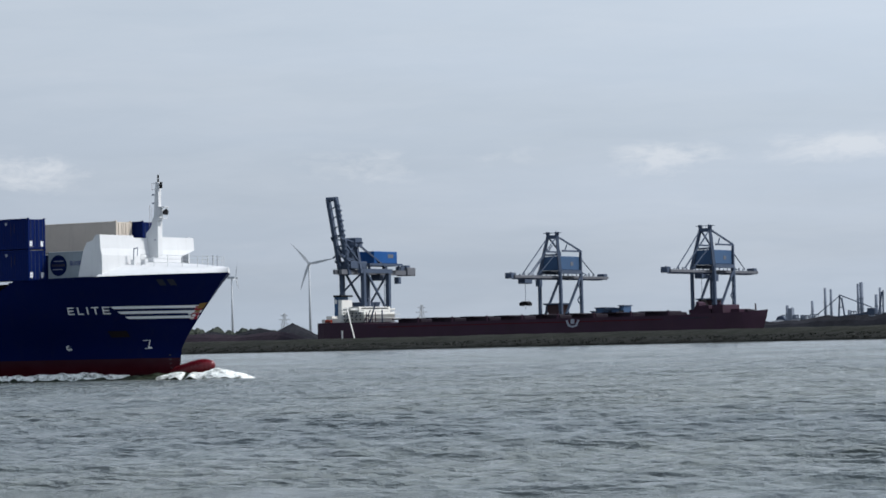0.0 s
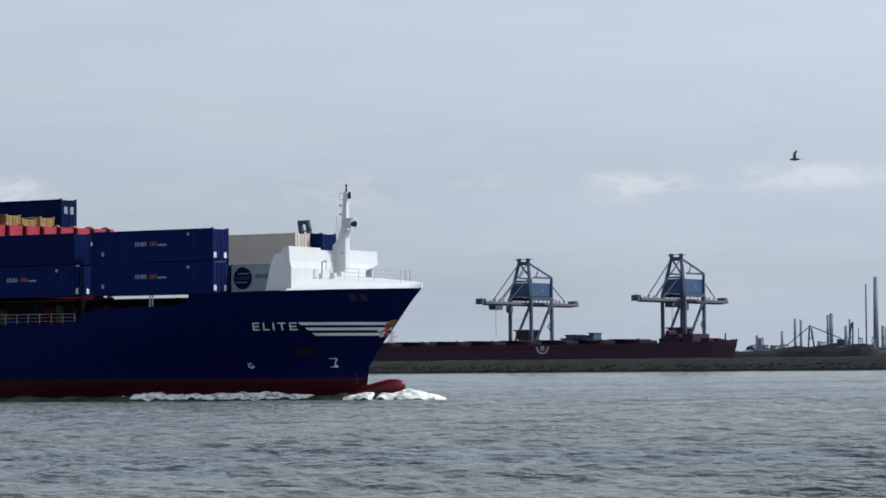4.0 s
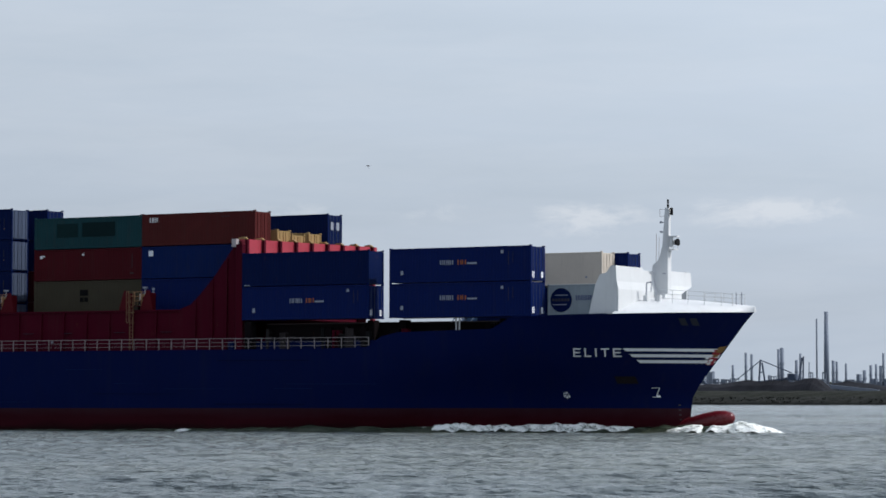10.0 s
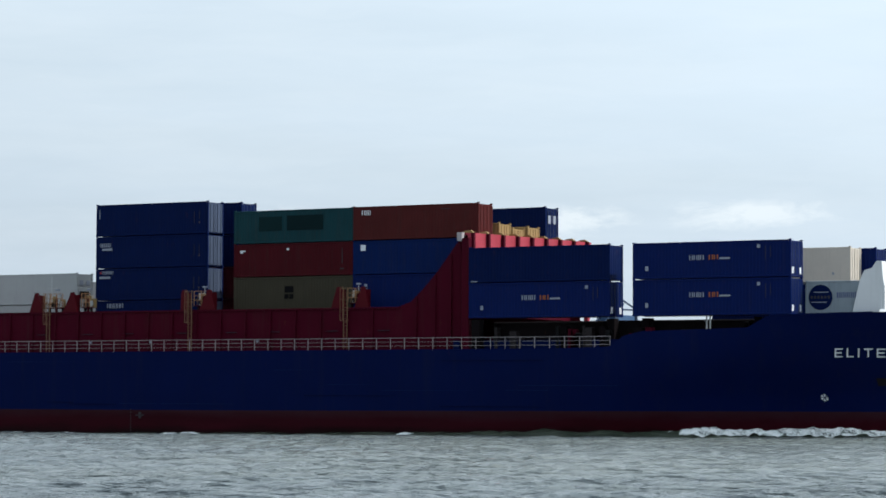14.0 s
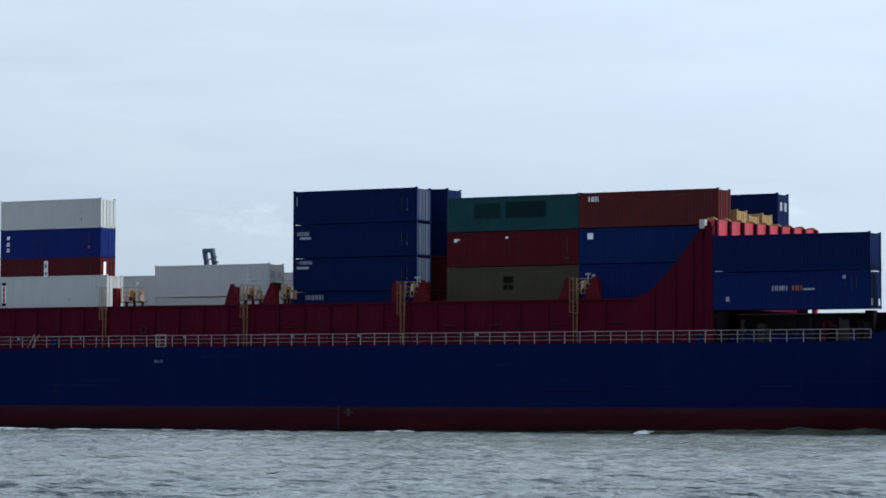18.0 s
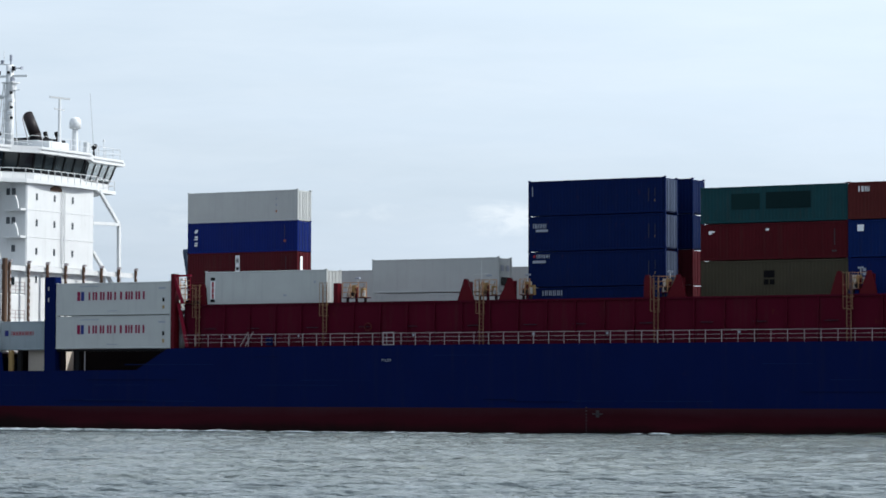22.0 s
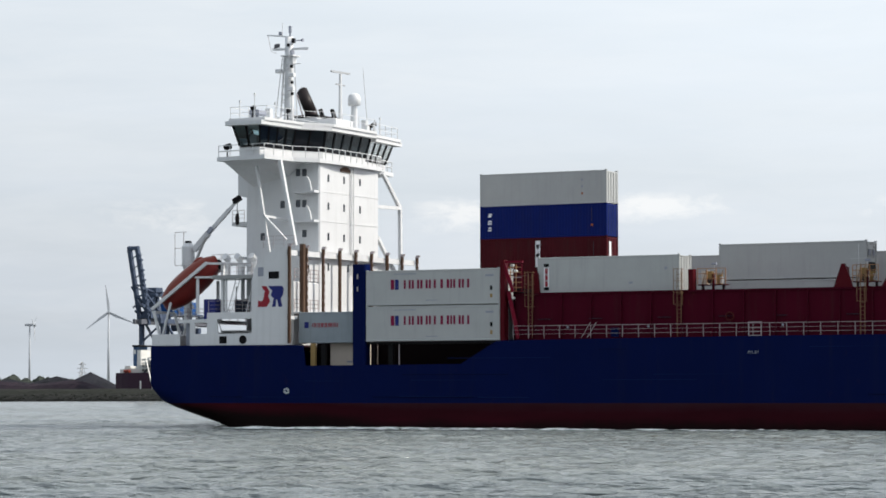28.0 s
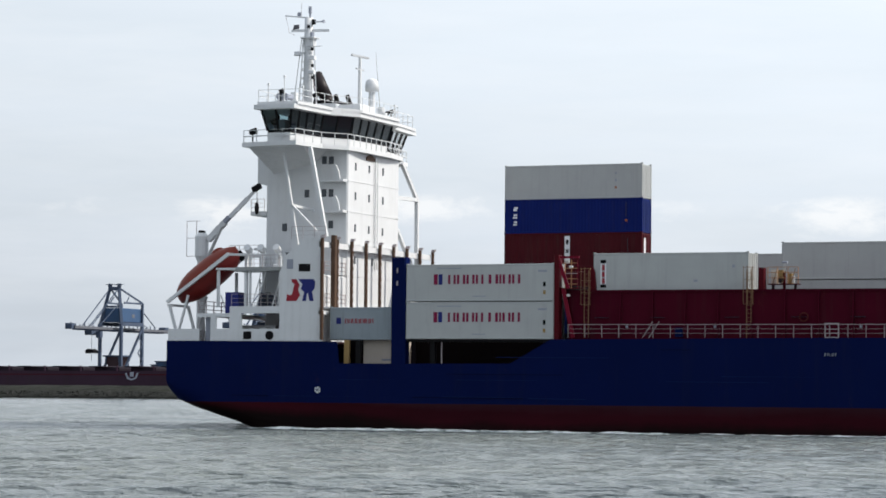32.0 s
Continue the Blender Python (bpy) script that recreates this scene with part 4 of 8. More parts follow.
# ring buoy on the coaming and a blue box on the rail
part("ring_buoy", Geo().torus((-2.25, 0.55, 8.72), 0.31, 0.06), BOX_RUST, ship, "weathered red ring buoy")
for bx in (-12.0, 50.2):
    part("fire_box", Geo().box(bx, bx + 0.6, 0.1, 0.4, 7.25, 7.95, 0.05), HULL_BLUE, ship, "small dark blue deck box")
for bx in (-16.0, -9.1, 1.9, 12.9, 19.4, 30.6):
    part("coaming_lamp", Geo().box(bx, bx + 0.14, 0.6, 0.75, 7.95, 8.12), MARK_GREY, ship)


def build_bow():
    """White breakwater, foremast and rails on the forecastle."""
    g = Geo()
    outline = [(84.0, 9.6), (86.2, 9.6), (86.2, 13.8), (85.85, 13.8), (85.5, 13.25), (84.95, 13.1), (84.6, 12.3)]
    for s_y in (-1, 1):
        vs = []
        for d in (0.0, 0.15):
            vs += [(x, YC + s_y * ((8.8 if s_y < 0 else 5.6) - (x - 84.2) * (0.25 if s_y < 0 else 0.12) - d), z) for x, z in outline]
        n = len(outline)
        part("breakwater_side", Geo().add(vs, [tuple(range(n)), tuple(range(2 * n - 1, n - 1, -1))] + [(k, k + n, (k + 1) % n + n, (k + 1) % n) for k in range(n)]), WHITE, ship, "white sloped side wall of the breakwater")
    # front plates: upright above a knuckle, the lower half leaning out; the far wing narrows below its knuckle
    g = Geo()
    for ya, yb, yc, yd, zt in ((2.62, 7.6, 2.62, 7.6, 13.8), (7.6, 11.0, 7.6, 11.0, 13.6), (11.0, 16.9, 11.0, 14.6, 13.75)):
        g.add([(86.45, yc, 9.9), (86.45, yd, 9.9), (86.45, yd, 11.9), (86.45, yc, 11.9), (86.3, ya, 12.55), (86.3, yb, 12.55), (86.22, ya, zt), (86.22, yb, zt),
               (86.05, yc, 9.9), (86.05, yd, 9.9), (86.05, yd, 11.9), (86.05, yc, 11.9), (86.05, ya, 12.55), (86.05, yb, 12.55), (86.05, ya, zt), (86.05, yb, zt)],
              [(0, 1, 2, 3), (3, 2, 5, 4), (4, 5, 7, 6), (8, 11, 10, 9), (11, 12, 13, 10), (12, 14, 15, 13), (6, 7, 15, 14), (0, 3, 11, 8), (3, 4, 12, 11), (4, 6, 14, 12), (1, 9, 10, 2), (2, 10, 13, 5), (5, 13, 15, 7)])
    part("breakwater_front", g, WHITE, ship, "bright white breakwater front")
    # whaleback deck to the stem: a low crown that meets the sheer in a sharp edge
    g = Geo()
    xs = [86.15, 87.5, 89.0, 90.5, 92.0, 93.2, 94.0, 94.45, 94.75]
    ks = (-1, -0.97, -0.85, -0.65, -0.35, 0, 0.35, 0.65, 0.85, 0.97, 1)
    vs = []
    for x in xs:
        b = max(half_breadth(x, sheer(x) - 0.02) + 0.03, 0.16)
        h = lerp(x, [(86, 1.5), (89, 1.22), (92, 0.82), (94.0, 0.55), (94.75, 0.42)])
        vs += [(x, YC + k * b, sheer(x) + 0.02 + h * (1 - abs(k) ** 2.4) + (0.05 if abs(k) < 1 else 0)) for k in ks]
    m = len(ks)
    g.add(vs, [(m * i + k, m * i + m + k, m * i + m + 1 + k, m * i + k + 1) for i in range(len(xs) - 1) for k in range(m - 1)])
    g.add(vs[-m:] + [(94.8, YC, sheer(94.75) + 0.02)], [(k, k + 1, m) for k in range(m - 1)])
    part("whaleback", g, WHITE, ship, "white crowned deck at the stem", True)
    # mast: a plated foot that sweeps up into a slim tapered post
    mx, my = 87.33, YC - 0.8
    g = Geo().prism([(mx - 1.15, 10.2), (mx + 0.12, 10.2), (mx + 0.12, 14.1), (mx + 0.14, 15.5), (mx - 0.46, 15.5), (mx - 0.56, 14.9), (mx - 0.8, 14.45), (mx - 1.25, 14.1), (mx - 1.3, 13.6), (mx - 1.1, 12.6)], 1, my - 0.35, my + 0.35)
    mast = part("foremast", g, WHITE, ship, "white foremast on a swept plated foot")
    part("mast_post", Geo().prism([(mx - 0.46, 15.5), (mx + 0.14, 15.5), (mx + 0.15, 18.85), (mx - 0.18, 18.85)], 1, my - 0.2, my + 0.2), WHITE, mast)
    part("masthead_light", Geo().tube((mx, my, 18.85), (mx, my, 19.15), 0.09).tube((mx, my, 19.2), (mx, my, 19.55), 0.08), BLACK, mast)
    part("masthead_light", Geo().box(mx + 0.25, mx + 0.42, my - 0.1, my + 0.1, 18.25, 18.85), BLACK, mast)
    part("horn_frame", Geo().box(mx + 0.2, mx + 0.5, my - 0.3, my - 0.1, 15.6, 16.5).box(mx + 0.2, mx + 0.95, my - 0.35, my + 0.3, 16.42, 16.5), WHITE, mast)
    horn = part("fog_horn", Geo().tube((mx + 0.5, my, 15.95), (mx + 0.95, my - 0.05, 15.98), 0.16, 0.30, 12), BLACK, mast, "black fog horn")
    part("mast_platform", Geo().box(mx - 0.1, mx + 0.75, my - 0.4, my + 0.4, 15.36, 15.42), WHITE, mast)
    g = Geo()
    for a, b in ((0.2, -0.38), (0.72, -0.38), (0.72, 0.38), (0.2, 0.38)):
        g.bar((mx + a, my + b, 15.4), (mx + a, my + b, 16.45), 0.035)
    for z in (15.9, 16.45):
        g.bar((mx + 0.2, my - 0.38, z), (mx + 0.72, my - 0.38, z), 0.035).bar((mx + 0.72, my - 0.38, z), (mx + 0.72, my + 0.38, z), 0.035)
    part("platform_rail", g, WHITE, mast)
    for z, d in ((17.65, 0.62), (16.85, 0.6)):
        part("mast_arm", Geo().bar((mx - 0.2, my, z - 0.05), (mx - d, my, z), 0.05).box(mx - d - 0.1, mx - d + 0.08, my - 0.08, my + 0.08, z - 0.05, z + 0.1), MARK_GREY, mast)
    g = Geo()
    for a, b in (((-0.2, 18.75), (-0.75, 18.75)), ((-0.75, 18.75), (-0.75, 18.15)), ((-0.75, 18.15), (-0.2, 18.2))):
        g.bar((mx + a[0], my, a[1]), (mx + b[0], my, b[1]), 0.03)
    part("mast_frame", g, RAIL_WHITE, mast)
    part("mast_rope", Geo().tube((mx - 1.05, my, 16.7), (mx - 1.1, my, 14.2), 0.022).tube((mx - 0.8, my, 16.5), (mx - 0.85, my, 14.6), 0.018), RAIL_WHITE, mast)
    part("mast_plate", Geo().box(mx - 0.35, mx - 0.05, my - 0.37, my - 0.35, 13.35, 13.45), MARK_GREY, mast)
    davit = part("deck_davit", Geo().bar((87.0, 6.6, 10.9), (87.05, 6.6, 12.5), 0.09).bar((87.05, 6.6, 12.5), (87.5, 6.6, 12.6), 0.09).bar((87.5, 6.6, 12.6), (87.45, 6.6, 11.8), 0.06), MARK_GREY, ship, "small grey davit before the breakwater")
    part("davit_foot", Geo().box(86.8, 87.2, 6.4, 6.8, 10.8, 11.5, 0.05), WHITE, davit)
    part("deck_chock", Geo().box(87.6, 88.1, 6.9, 7.4, 10.7, 11.5, 0.06), WHITE, ship)
    part("mast_winch", Geo().box(86.9, 87.7, YC - 2.2, YC - 1.4, 10.9, 11.7, 0.1), WHITE, ship)
    # rails on the whaleback
    for s in (-1, 1):
        pts = []
        for x in (88.2, 89.3, 90.4, 91.5, 92.6, 93.3):
            b = max(half_breadth(x, 10.0), 0.5)
            pts.append(Vector((x, YC + s * 0.62 * b, sheer(x) + 0.7 * lerp(x, [(86, 1.5), (89, 1.22), (92, 0.82), (94.0, 0.55)]))))
        rail = part("bow_railing", Geo().bar(pts[0] + Vector((0, 0, 1.1)), pts[1] + Vector((0, 0, 1.1)), 0.035), WHITE, ship)
        for a, b in zip(pts, pts[1:]):
            for h in (0.4, 0.75, 1.1):
                part("rail_bar", Geo().bar(a + Vector((0, 0, h)), b + Vector((0, 0, h)), 0.032), WHITE, rail)
        for a in pts:
            part("stanchion", Geo().tube(a, a + Vector((0, 0, 1.12)), 0.028, n=6), WHITE, rail)
    for x in (93.25, 93.75):
        part("stem_post", Geo().tube((x, YC - 0.4, 10.4), (x, YC - 0.4, 11.75), 0.035), MARK_GREY, ship)
    # fairlead openings on the near side, the dark of their holes painted as black patches
    for x in (90.55, 91.2):
        f = decal("fairlead", [[(x - 0.24, 9.0), (x + 0.16, 9.0), (x + 0.2, 9.58), (x - 0.2, 9.58)]], FAIRLEAD, "pale rim of a mooring fairlead")
        decal_hole = [on_hull(a, b, 0.05) for a, b in ((x - 0.14, 9.1), (x + 0.08, 9.1), (x + 0.1, 9.46), (x - 0.12, 9.46))]
        part("fairlead_hole", Geo().add(decal_hole, [(0, 1, 2, 3)]), BLACK, f)


build_bow()


# ---- deckhouse and stern ----
def build_house():
    hx0, hx1, hy0, hy1 = -48.7, -41.4, 5.7, 16.1
    levels = [6.9, 9.6, 12.3, 14.9, 17.5, 20.0, 22.5]
    house = part("deckhouse", Geo().box(hx0, hx1, hy0, hy1, 6.8, 22.6, 0.12), WHITE, ship, "tall white deckhouse")
    part("house_top", Geo().prism([(-49.5, 19.9), (-48.7, 19.7), (-48.6, 19.7), (-48.6, 22.6), (-49.5, 22.6)], 1, hy0, hy1), WHITE, house)
    # deck edges that stand out from the front and ledges on the near side
    for z in levels[2:]:
        part("deck_edge", Geo().box(hx1, hx1 + 0.025, hy0, hy1, z - 0.05, z + 0.03), WHITE, house)
    for z in (17.35, 19.85):
        part("side_ledge", Geo().box(-43.5, -41.45, 4.9, hy0, z, z + 0.2).prism([(-42.15, z + 0.2), (-41.75, z + 0.2), (-41.85, z + 0.8), (-42.1, z + 1.35), (-42.3, z + 1.4), (-42.25, z + 0.8)], 1, 4.9, 5.05), WHITE, house, "small white side balcony")
    pane_x = Geo().box(hx1, hx1 + 0.04, -0.12, 0.12, -0.31, 0.31).mesh("window", CABIN_GLASS)
    for z in (13.6, 16.2, 18.8, 21.2):
        for y in ((7.2, 9.9, 12.7) if z > 14 else (7.2, 10.6)):
            part("window", pane_x, CABIN_GLASS, house, at=(0, y, z))
    pane_y = Geo().box(-0.21, 0.21, hy0 - 0.05, hy0, -0.31, 0.31, 0.04).mesh("window", CABIN_GLASS)
    for x, z in ((-45.95, 21.6), (-43.49, 21.65), (-42.87, 21.63), (-45.02, 18.97), (-43.49, 19.0), (-42.87, 18.98), (-46.99, 16.26), (-42.86, 16.43), (-46.6, 13.9)):
        part("window", pane_y, CABIN_GLASS, house, at=(x, 0, z))
    # ladder up the front
    g = Geo()
    for dy in (0, 0.45):
        g.box(hx1 + 0.1, hx1 + 0.16, 10.9 + dy, 10.96 + dy, 13, 22.6)
    lad = part("front_ladder", g, WHITE, house)
    rung = Geo().box(hx1 + 0.11, hx1 + 0.15, 10.9, 11.4, -0.02, 0.02).mesh("rung", WHITE)
    for i in range(26):
        part("rung", rung, WHITE, lad, at=(0, 0, 13.3 + 0.35 * i))
    part("name_board", Geo().prism([(9.2, 21.9), (10.9, 21.9), (10.9, 22.15), (10.3, 22.35), (9.8, 22.35), (9.2, 22.15)], 0, hx1 + 0.02, hx1 + 0.1), GUIDE, house, "brown carved board")
    # broad lower house, behind the cell guides
    low = part("lower_house", Geo().box(-44.9, -41.5, 1.6, 2 * YC - 1.6, 6.8, 12.2, 0.1), WHITE, ship, "white lower deckhouse across the beam")
    part("lower_house_step", Geo().box(-45.2, -41.5, 3.6, 2 * YC - 3.6, 12.2, 14.6, 0.1), WHITE, ship)
    for y in (3.6, 7.5, 11.4, 15.2, 19.0):
        part("window", Geo().box(-41.5, -41.45, y, y + 0.5, 13.0, 13.7), GLASS, low)
    rail_y(1.7, 2 * YC - 1.7, -41.5, 12.25, 1.0, 1.3, 3)
    rail_y(1.7, 2 * YC - 1.7, -41.5, 9.7, 1.0, 1.3, 3)
    part("lower_walkway", Geo().box(-41.5, -41.0, 1.6, 2 * YC - 1.6, 9.5, 9.65), WHITE, ship)


def build_bridge():
    deck = Geo().prism([(-48.3, 1.0), (-48.3, 0.4), (-43.2, -0.3), (-42.6, 3.4), (-41.2, 5.4), (-40.9, 8.4), (-40.9, 13.4), (-41.2, 16.4), (-42.6, 18.4), (-43.2, 22.1), (-48.3, 21.6)], 2, 22.4, 22.75)
    part("bridge_deck", deck, WHITE, ship, "white bridge deck with open wings")
    plan = [(-45.9, 0.1), (-43.9, 0.1), (-43.4, 4.6), (-41.9, 7.2), (-41.9, 14.6), (-43.4, 17.2), (-43.9, 21.9), (-45.9, 21.9)]
    g = Geo().prism(plan, 2, 22.75, 23.6)
    bridge = part("wheelhouse", g, WHITE, ship, "white wheelhouse parapet")
    # outward-leaning window band, one pane after another
    out = [(-46.2, -0.5), (-43.5, -0.5), (-43.0, 4.4), (-41.5, 7.0), (-41.5, 14.8), (-43.0, 17.4), (-43.5, 22.5), (-46.2, 22.5)]
    counts = [2, 4, 2, 5, 2, 4, 2, 8]
    for i in range(8):
        a, b, c, d = plan[i], plan[(i + 1) % 8], out[(i + 1) % 8], out[i]
        for k in range(counts[i]):
            u0, u1 = (k + 0.03) / counts[i], (k + 0.97) / counts[i]
            p = [(a[0] + (b[0] - a[0]) * u, a[1] + (b[1] - a[1]) * u, 23.62) for u in (u0, u1)]
            q = [(d[0] + (c[0] - d[0]) * u, d[1] + (c[1] - d[1]) * u, 25.2) for u in (u1, u0)]
            part("window_pane", Geo().add(p + q, [(0, 1, 2, 3)]), TINTED if i in (0, 5, 6) or (i == 7 and (k < 3 or k > 5)) else GLASS, bridge, "dark leaning bridge window")
            m = [(a[0] + (b[0] - a[0]) * u, a[1] + (b[1] - a[1]) * u) for u in (u1,)][0]
            o = [(d[0] + (c[0] - d[0]) * u, d[1] + (c[1] - d[1]) * u) for u in (u1,)][0]
            part("window_mullion", Geo().bar((m[0], m[1], 23.6), (o[0], o[1], 25.25), 0.16), BLACK, bridge)
    part("bridge_floor", Geo().prism([(p[0] * 0.998 - 0.05, p[1]) for p in plan], 2, 23.45, 23.63), BLACK, ship)
    for y in (1.2, 3.0, 18.6, 20.4):
        part("bridge_console", Geo().box(-45.6, -44.9, y, y + 1.0, 23.6, 24.6, 0.1), MARK_GREY, bridge)
    # added black walls stand in for the unlit inside of the bridge
    part("bridge_core", Geo().box(-45.7, -45.0, 3.4, 17.4, 23.6, 25.2).box(-45.0, -43.6, 6.0, 15.8, 23.6, 25.2), BLACK, ship, "black block inside the bridge that keeps its windows dark")
    roof = [(x + (-0.25 if x < -46 else 0.6), y + (-0.8 if y < 4 else 0.7 if y > 18 else 0)) for x, y in out]
    part("bridge_roof", Geo().prism(roof, 2, 25.2, 25.55).prism([(x * 0.995 - 0.1, YC + (y - YC) * 0.97) for x, y in roof], 2, 25.55, 25.8), WHITE, ship, "white overhanging roof of the bridge")
    # rail along the wing fronts
    pts = [(-48.2, 0.5), (-43.3, -0.2), (-42.7, 3.4), (-41.3, 5.4), (-41.0, 8.4), (-41.0, 13.4), (-41.3, 16.4), (-42.7, 18.4), (-43.3, 22.0), (-48.2, 21.5)]
    rail = part("bridge_railing", Geo().bar((*pts[0], 23.2), (*pts[1], 23.2), 0.05), WHITE, ship)
    for a, b in zip(pts, pts[1:]):
        for h in (0.5, 0.95):
            part("rail_bar", Geo().bar((*a, 22.75 + h), (*b, 22.75 + h), 0.05), WHITE, rail)
    for a, b in zip(pts, pts[1:]):
        n = max(1, round(math.dist(a, b) / 1.1))
        for k in range(n):
            p = (a[0] + (b[0] - a[0]) * k / n, a[1] + (b[1] - a[1]) * k / n, 22.75)
            part("stanchion", Geo().tube(p, (p[0], p[1], 23.72), 0.035, n=6), WHITE, rail)
    # soffit brackets: sloping plates under the wings
    for y0, y1 in ((1.0, 5.7), (16.1, 21.0)):
        yo, yi = (y0, y1) if y0 < 8 else (y1, y0)
        g = Geo().add([(-48.0, yo, 22.4), (-43.2, yo, 22.4), (-43.2, yi, 22.4), (-48.0, yi, 22.4), (-48.0, yi, 20.6), (-44.4, yi, 21.4)],
                      [(0, 1, 2, 3), (0, 4, 5, 1), (3, 2, 5, 4), (0, 3, 4), (1, 5, 2)])
        part("wing_soffit", g, WHITE, ship)
    # long struts that carry the wings
    for ps in (((-42.9, 1.7, 22.4), (-41.4, 1.7, 15.2)), ((-45.2, 1.7, 22.0), (-44.47, 1.7, 17.77), (-42.25, 1.7, 15.65)), ((-44.47, 1.7, 17.77), (-43.85, 1.7, 14.3)),
               ((-41.8, 17.5, 22.4), (-41.6, 20.4, 19.4), (-41.6, 20.5, 12.4)), ((-41.6, 20.4, 19.4), (-41.6, 16.1, 19.3)), ((-41.6, 16.2, 16.6), (-41.6, 19.4, 13.6)),
               ((-44.47, 1.7, 17.77), (-44.47, 5.7, 17.6))):
        g = Geo()
        for a, b in zip(ps, ps[1:]):
            g.bar(a, b, 0.3 if ps[0][0] > -43.5 else 0.2)
        part("wing_strut", g, WHITE, ship, "white strut under the bridge wing")
    # roof gear
    g = Geo()
    for a, b in zip(roof, roof[1:] + roof[:1]):
        for h in (0.5, 1.0):
            g.bar((a[0], YC + (a[1] - YC) * 0.93, 25.8 + h), (b[0], YC + (b[1] - YC) * 0.93, 25.8 + h), 0.035)
    rail = part("roof_railing", g, WHITE, ship)
    for a, b in zip(roof, roof[1:] + roof[:1]):
        n = max(1, round(math.dist(a, b) / 1.6))
        for k in range(n):
            x, y = a[0] + (b[0] - a[0]) * k / n, YC + (a[1] + (b[1] - a[1]) * k / n - YC) * 0.93
            part("stanchion", Geo().tube((x, y, 25.7), (x, y, 26.82), 0.028, n=6), WHITE, rail)
    for x, y, h in ((-45.8, 0.0, 1.4), (-44.6, 0.4, 2.0), (-44.3, 21.6, 1.8), (-43.6, 19.4, 1.0), (-44.4, 3.4, 1.5)):
        part("roof_post", Geo().tube((x, y, 25.8), (x, y, 25.8 + h), 0.04).box(x - 0.07, x + 0.07, y - 0.07, y + 0.07, 25.8 + h, 26.0 + h), WHITE, ship)
    for x, y in ((-44.0, 4.8), (-44.4, 20.0), (-43.4, 18.8), (-45.4, 1.4)):
        part("search_light", Geo().tube((x, y, 25.8), (x, y, 26.7), 0.06).tube((x - 0.15, y, 26.85), (x + 0.2, y, 26.92), 0.16, 0.2, 10), BLACK, ship)
    part("wing_lamp", Geo().tube((-47.6, 0.9, 22.75), (-47.6, 0.9, 23.5), 0.06).tube((-47.85, 0.9, 23.6), (-47.3, 0.9, 23.7), 0.22, 0.27, 10), BLACK, ship)
    for x, y, h in ((-46.3, 2.6, 0.9), (-45.9, 4.2, 1.3), (-46.0, 6.0, 0.7), (-43.9, 17.6, 0.9), (-44.6, 18.6, 1.5)):
        part("roof_cabinet", Geo().box(x, x + 0.5, y, y + 0.5, 25.8, 25.8 + h, 0.06), WHITE, ship)
    part("roof_locker", Geo().box(-45.9, -44.9, 1.6, 2.8, 26.3, 26.75, 0.1).box(-45.8, -45.7, 1.7, 1.8, 25.8, 26.3).box(-45.1, -45.0, 1.7, 1.8, 25.8, 26.3).box(-45.8, -45.7, 2.6, 2.7, 25.8, 26.3).box(-45.1, -45.0, 2.6, 2.7, 25.8, 26.3), MARK_GREY, ship, "grey covered locker on the roof")
    part("funnel_casing", Geo().box(-49.6, -46.2, 13.6, 18.4, 25.6, 27.2, 0.15), WHITE, ship)
    part("casing_top", Geo().box(-49.4, -46.4, 13.8, 18.2, 27.2, 27.5), BLACK, ship)
    part("funnel", Geo().tube((-47.75, 15.6, 27.2), (-48.0, 15.6, 27.9), 0.5, 0.54, 16).tube((-48.0, 15.6, 27.85), (-48.95, 15.6, 29.85), 0.57, 0.52, 16).tube((-48.95, 15.6, 29.85), (-49.05, 15.6, 29.98), 0.52, 0.38, 16), FUNNEL, ship, "dark sooty exhaust pipe", True)
    part("funnel_ladder", Geo().bar((-48.55, 15.1, 27.4), (-49.2, 15.1, 29.5), 0.06).bar((-48.4, 14.9, 27.4), (-49.05, 14.9, 29.5), 0.06), RAIL_WHITE, ship)
    for k, y in enumerate((16.6, 17.3)):
        part("exhaust_pipe", Geo().tube((-47.3 + 0.8 * k, y, 27.3), (-47.65 + 0.8 * k, y, 28.25), 0.2, 0.2, 10), BLACK, ship)
    # radar mast
    mx, my = -47.5, YC
    g = Geo().lathe((mx, my, 25.7), [(0.45, 0), (0.42, 3), (0.38, 6.2), (0.36, 8.4)], 12)
    mast = part("radar_mast", g, WHITE, ship, "white radar mast", True)
    for s in (-1, 1):
        part("mast_stay", Geo().bar((mx - 1.2, my + s * 0.5, 26.0), (mx - 0.55, my + s * 0.2, 32.4), 0.07), GALV, mast)
    for k in range(7):
        part("mast_step", Geo().box(mx - 0.75 + 0.03 * k, mx - 0.4, my - 0.1, my + 0.1, 27.6 + 0.7 * k, 27.66 + 0.7 * k), GALV, mast)
    for dx, dy in ((-0.6, -0.45), (0.55, -0.45), (-0.6, 0.45), (0.55, 0.45)):
        part("mast_leg", Geo().bar((mx + dx * 1.15, my + dy, 25.7), (mx + dx * 0.62, my + dy * 0.6, 32.3), 0.09), WHITE, mast)
    for k in range(9):
        z, f = 26.4 + 0.66 * k, 1.12 - 0.055 * k
        part("mast_brace", Geo().bar((mx - 0.6 * f, my - 0.45, z), (mx + 0.55 * f, my - 0.45, z + (0.5 if k % 2 else 0.0)), 0.06), WHITE, mast)
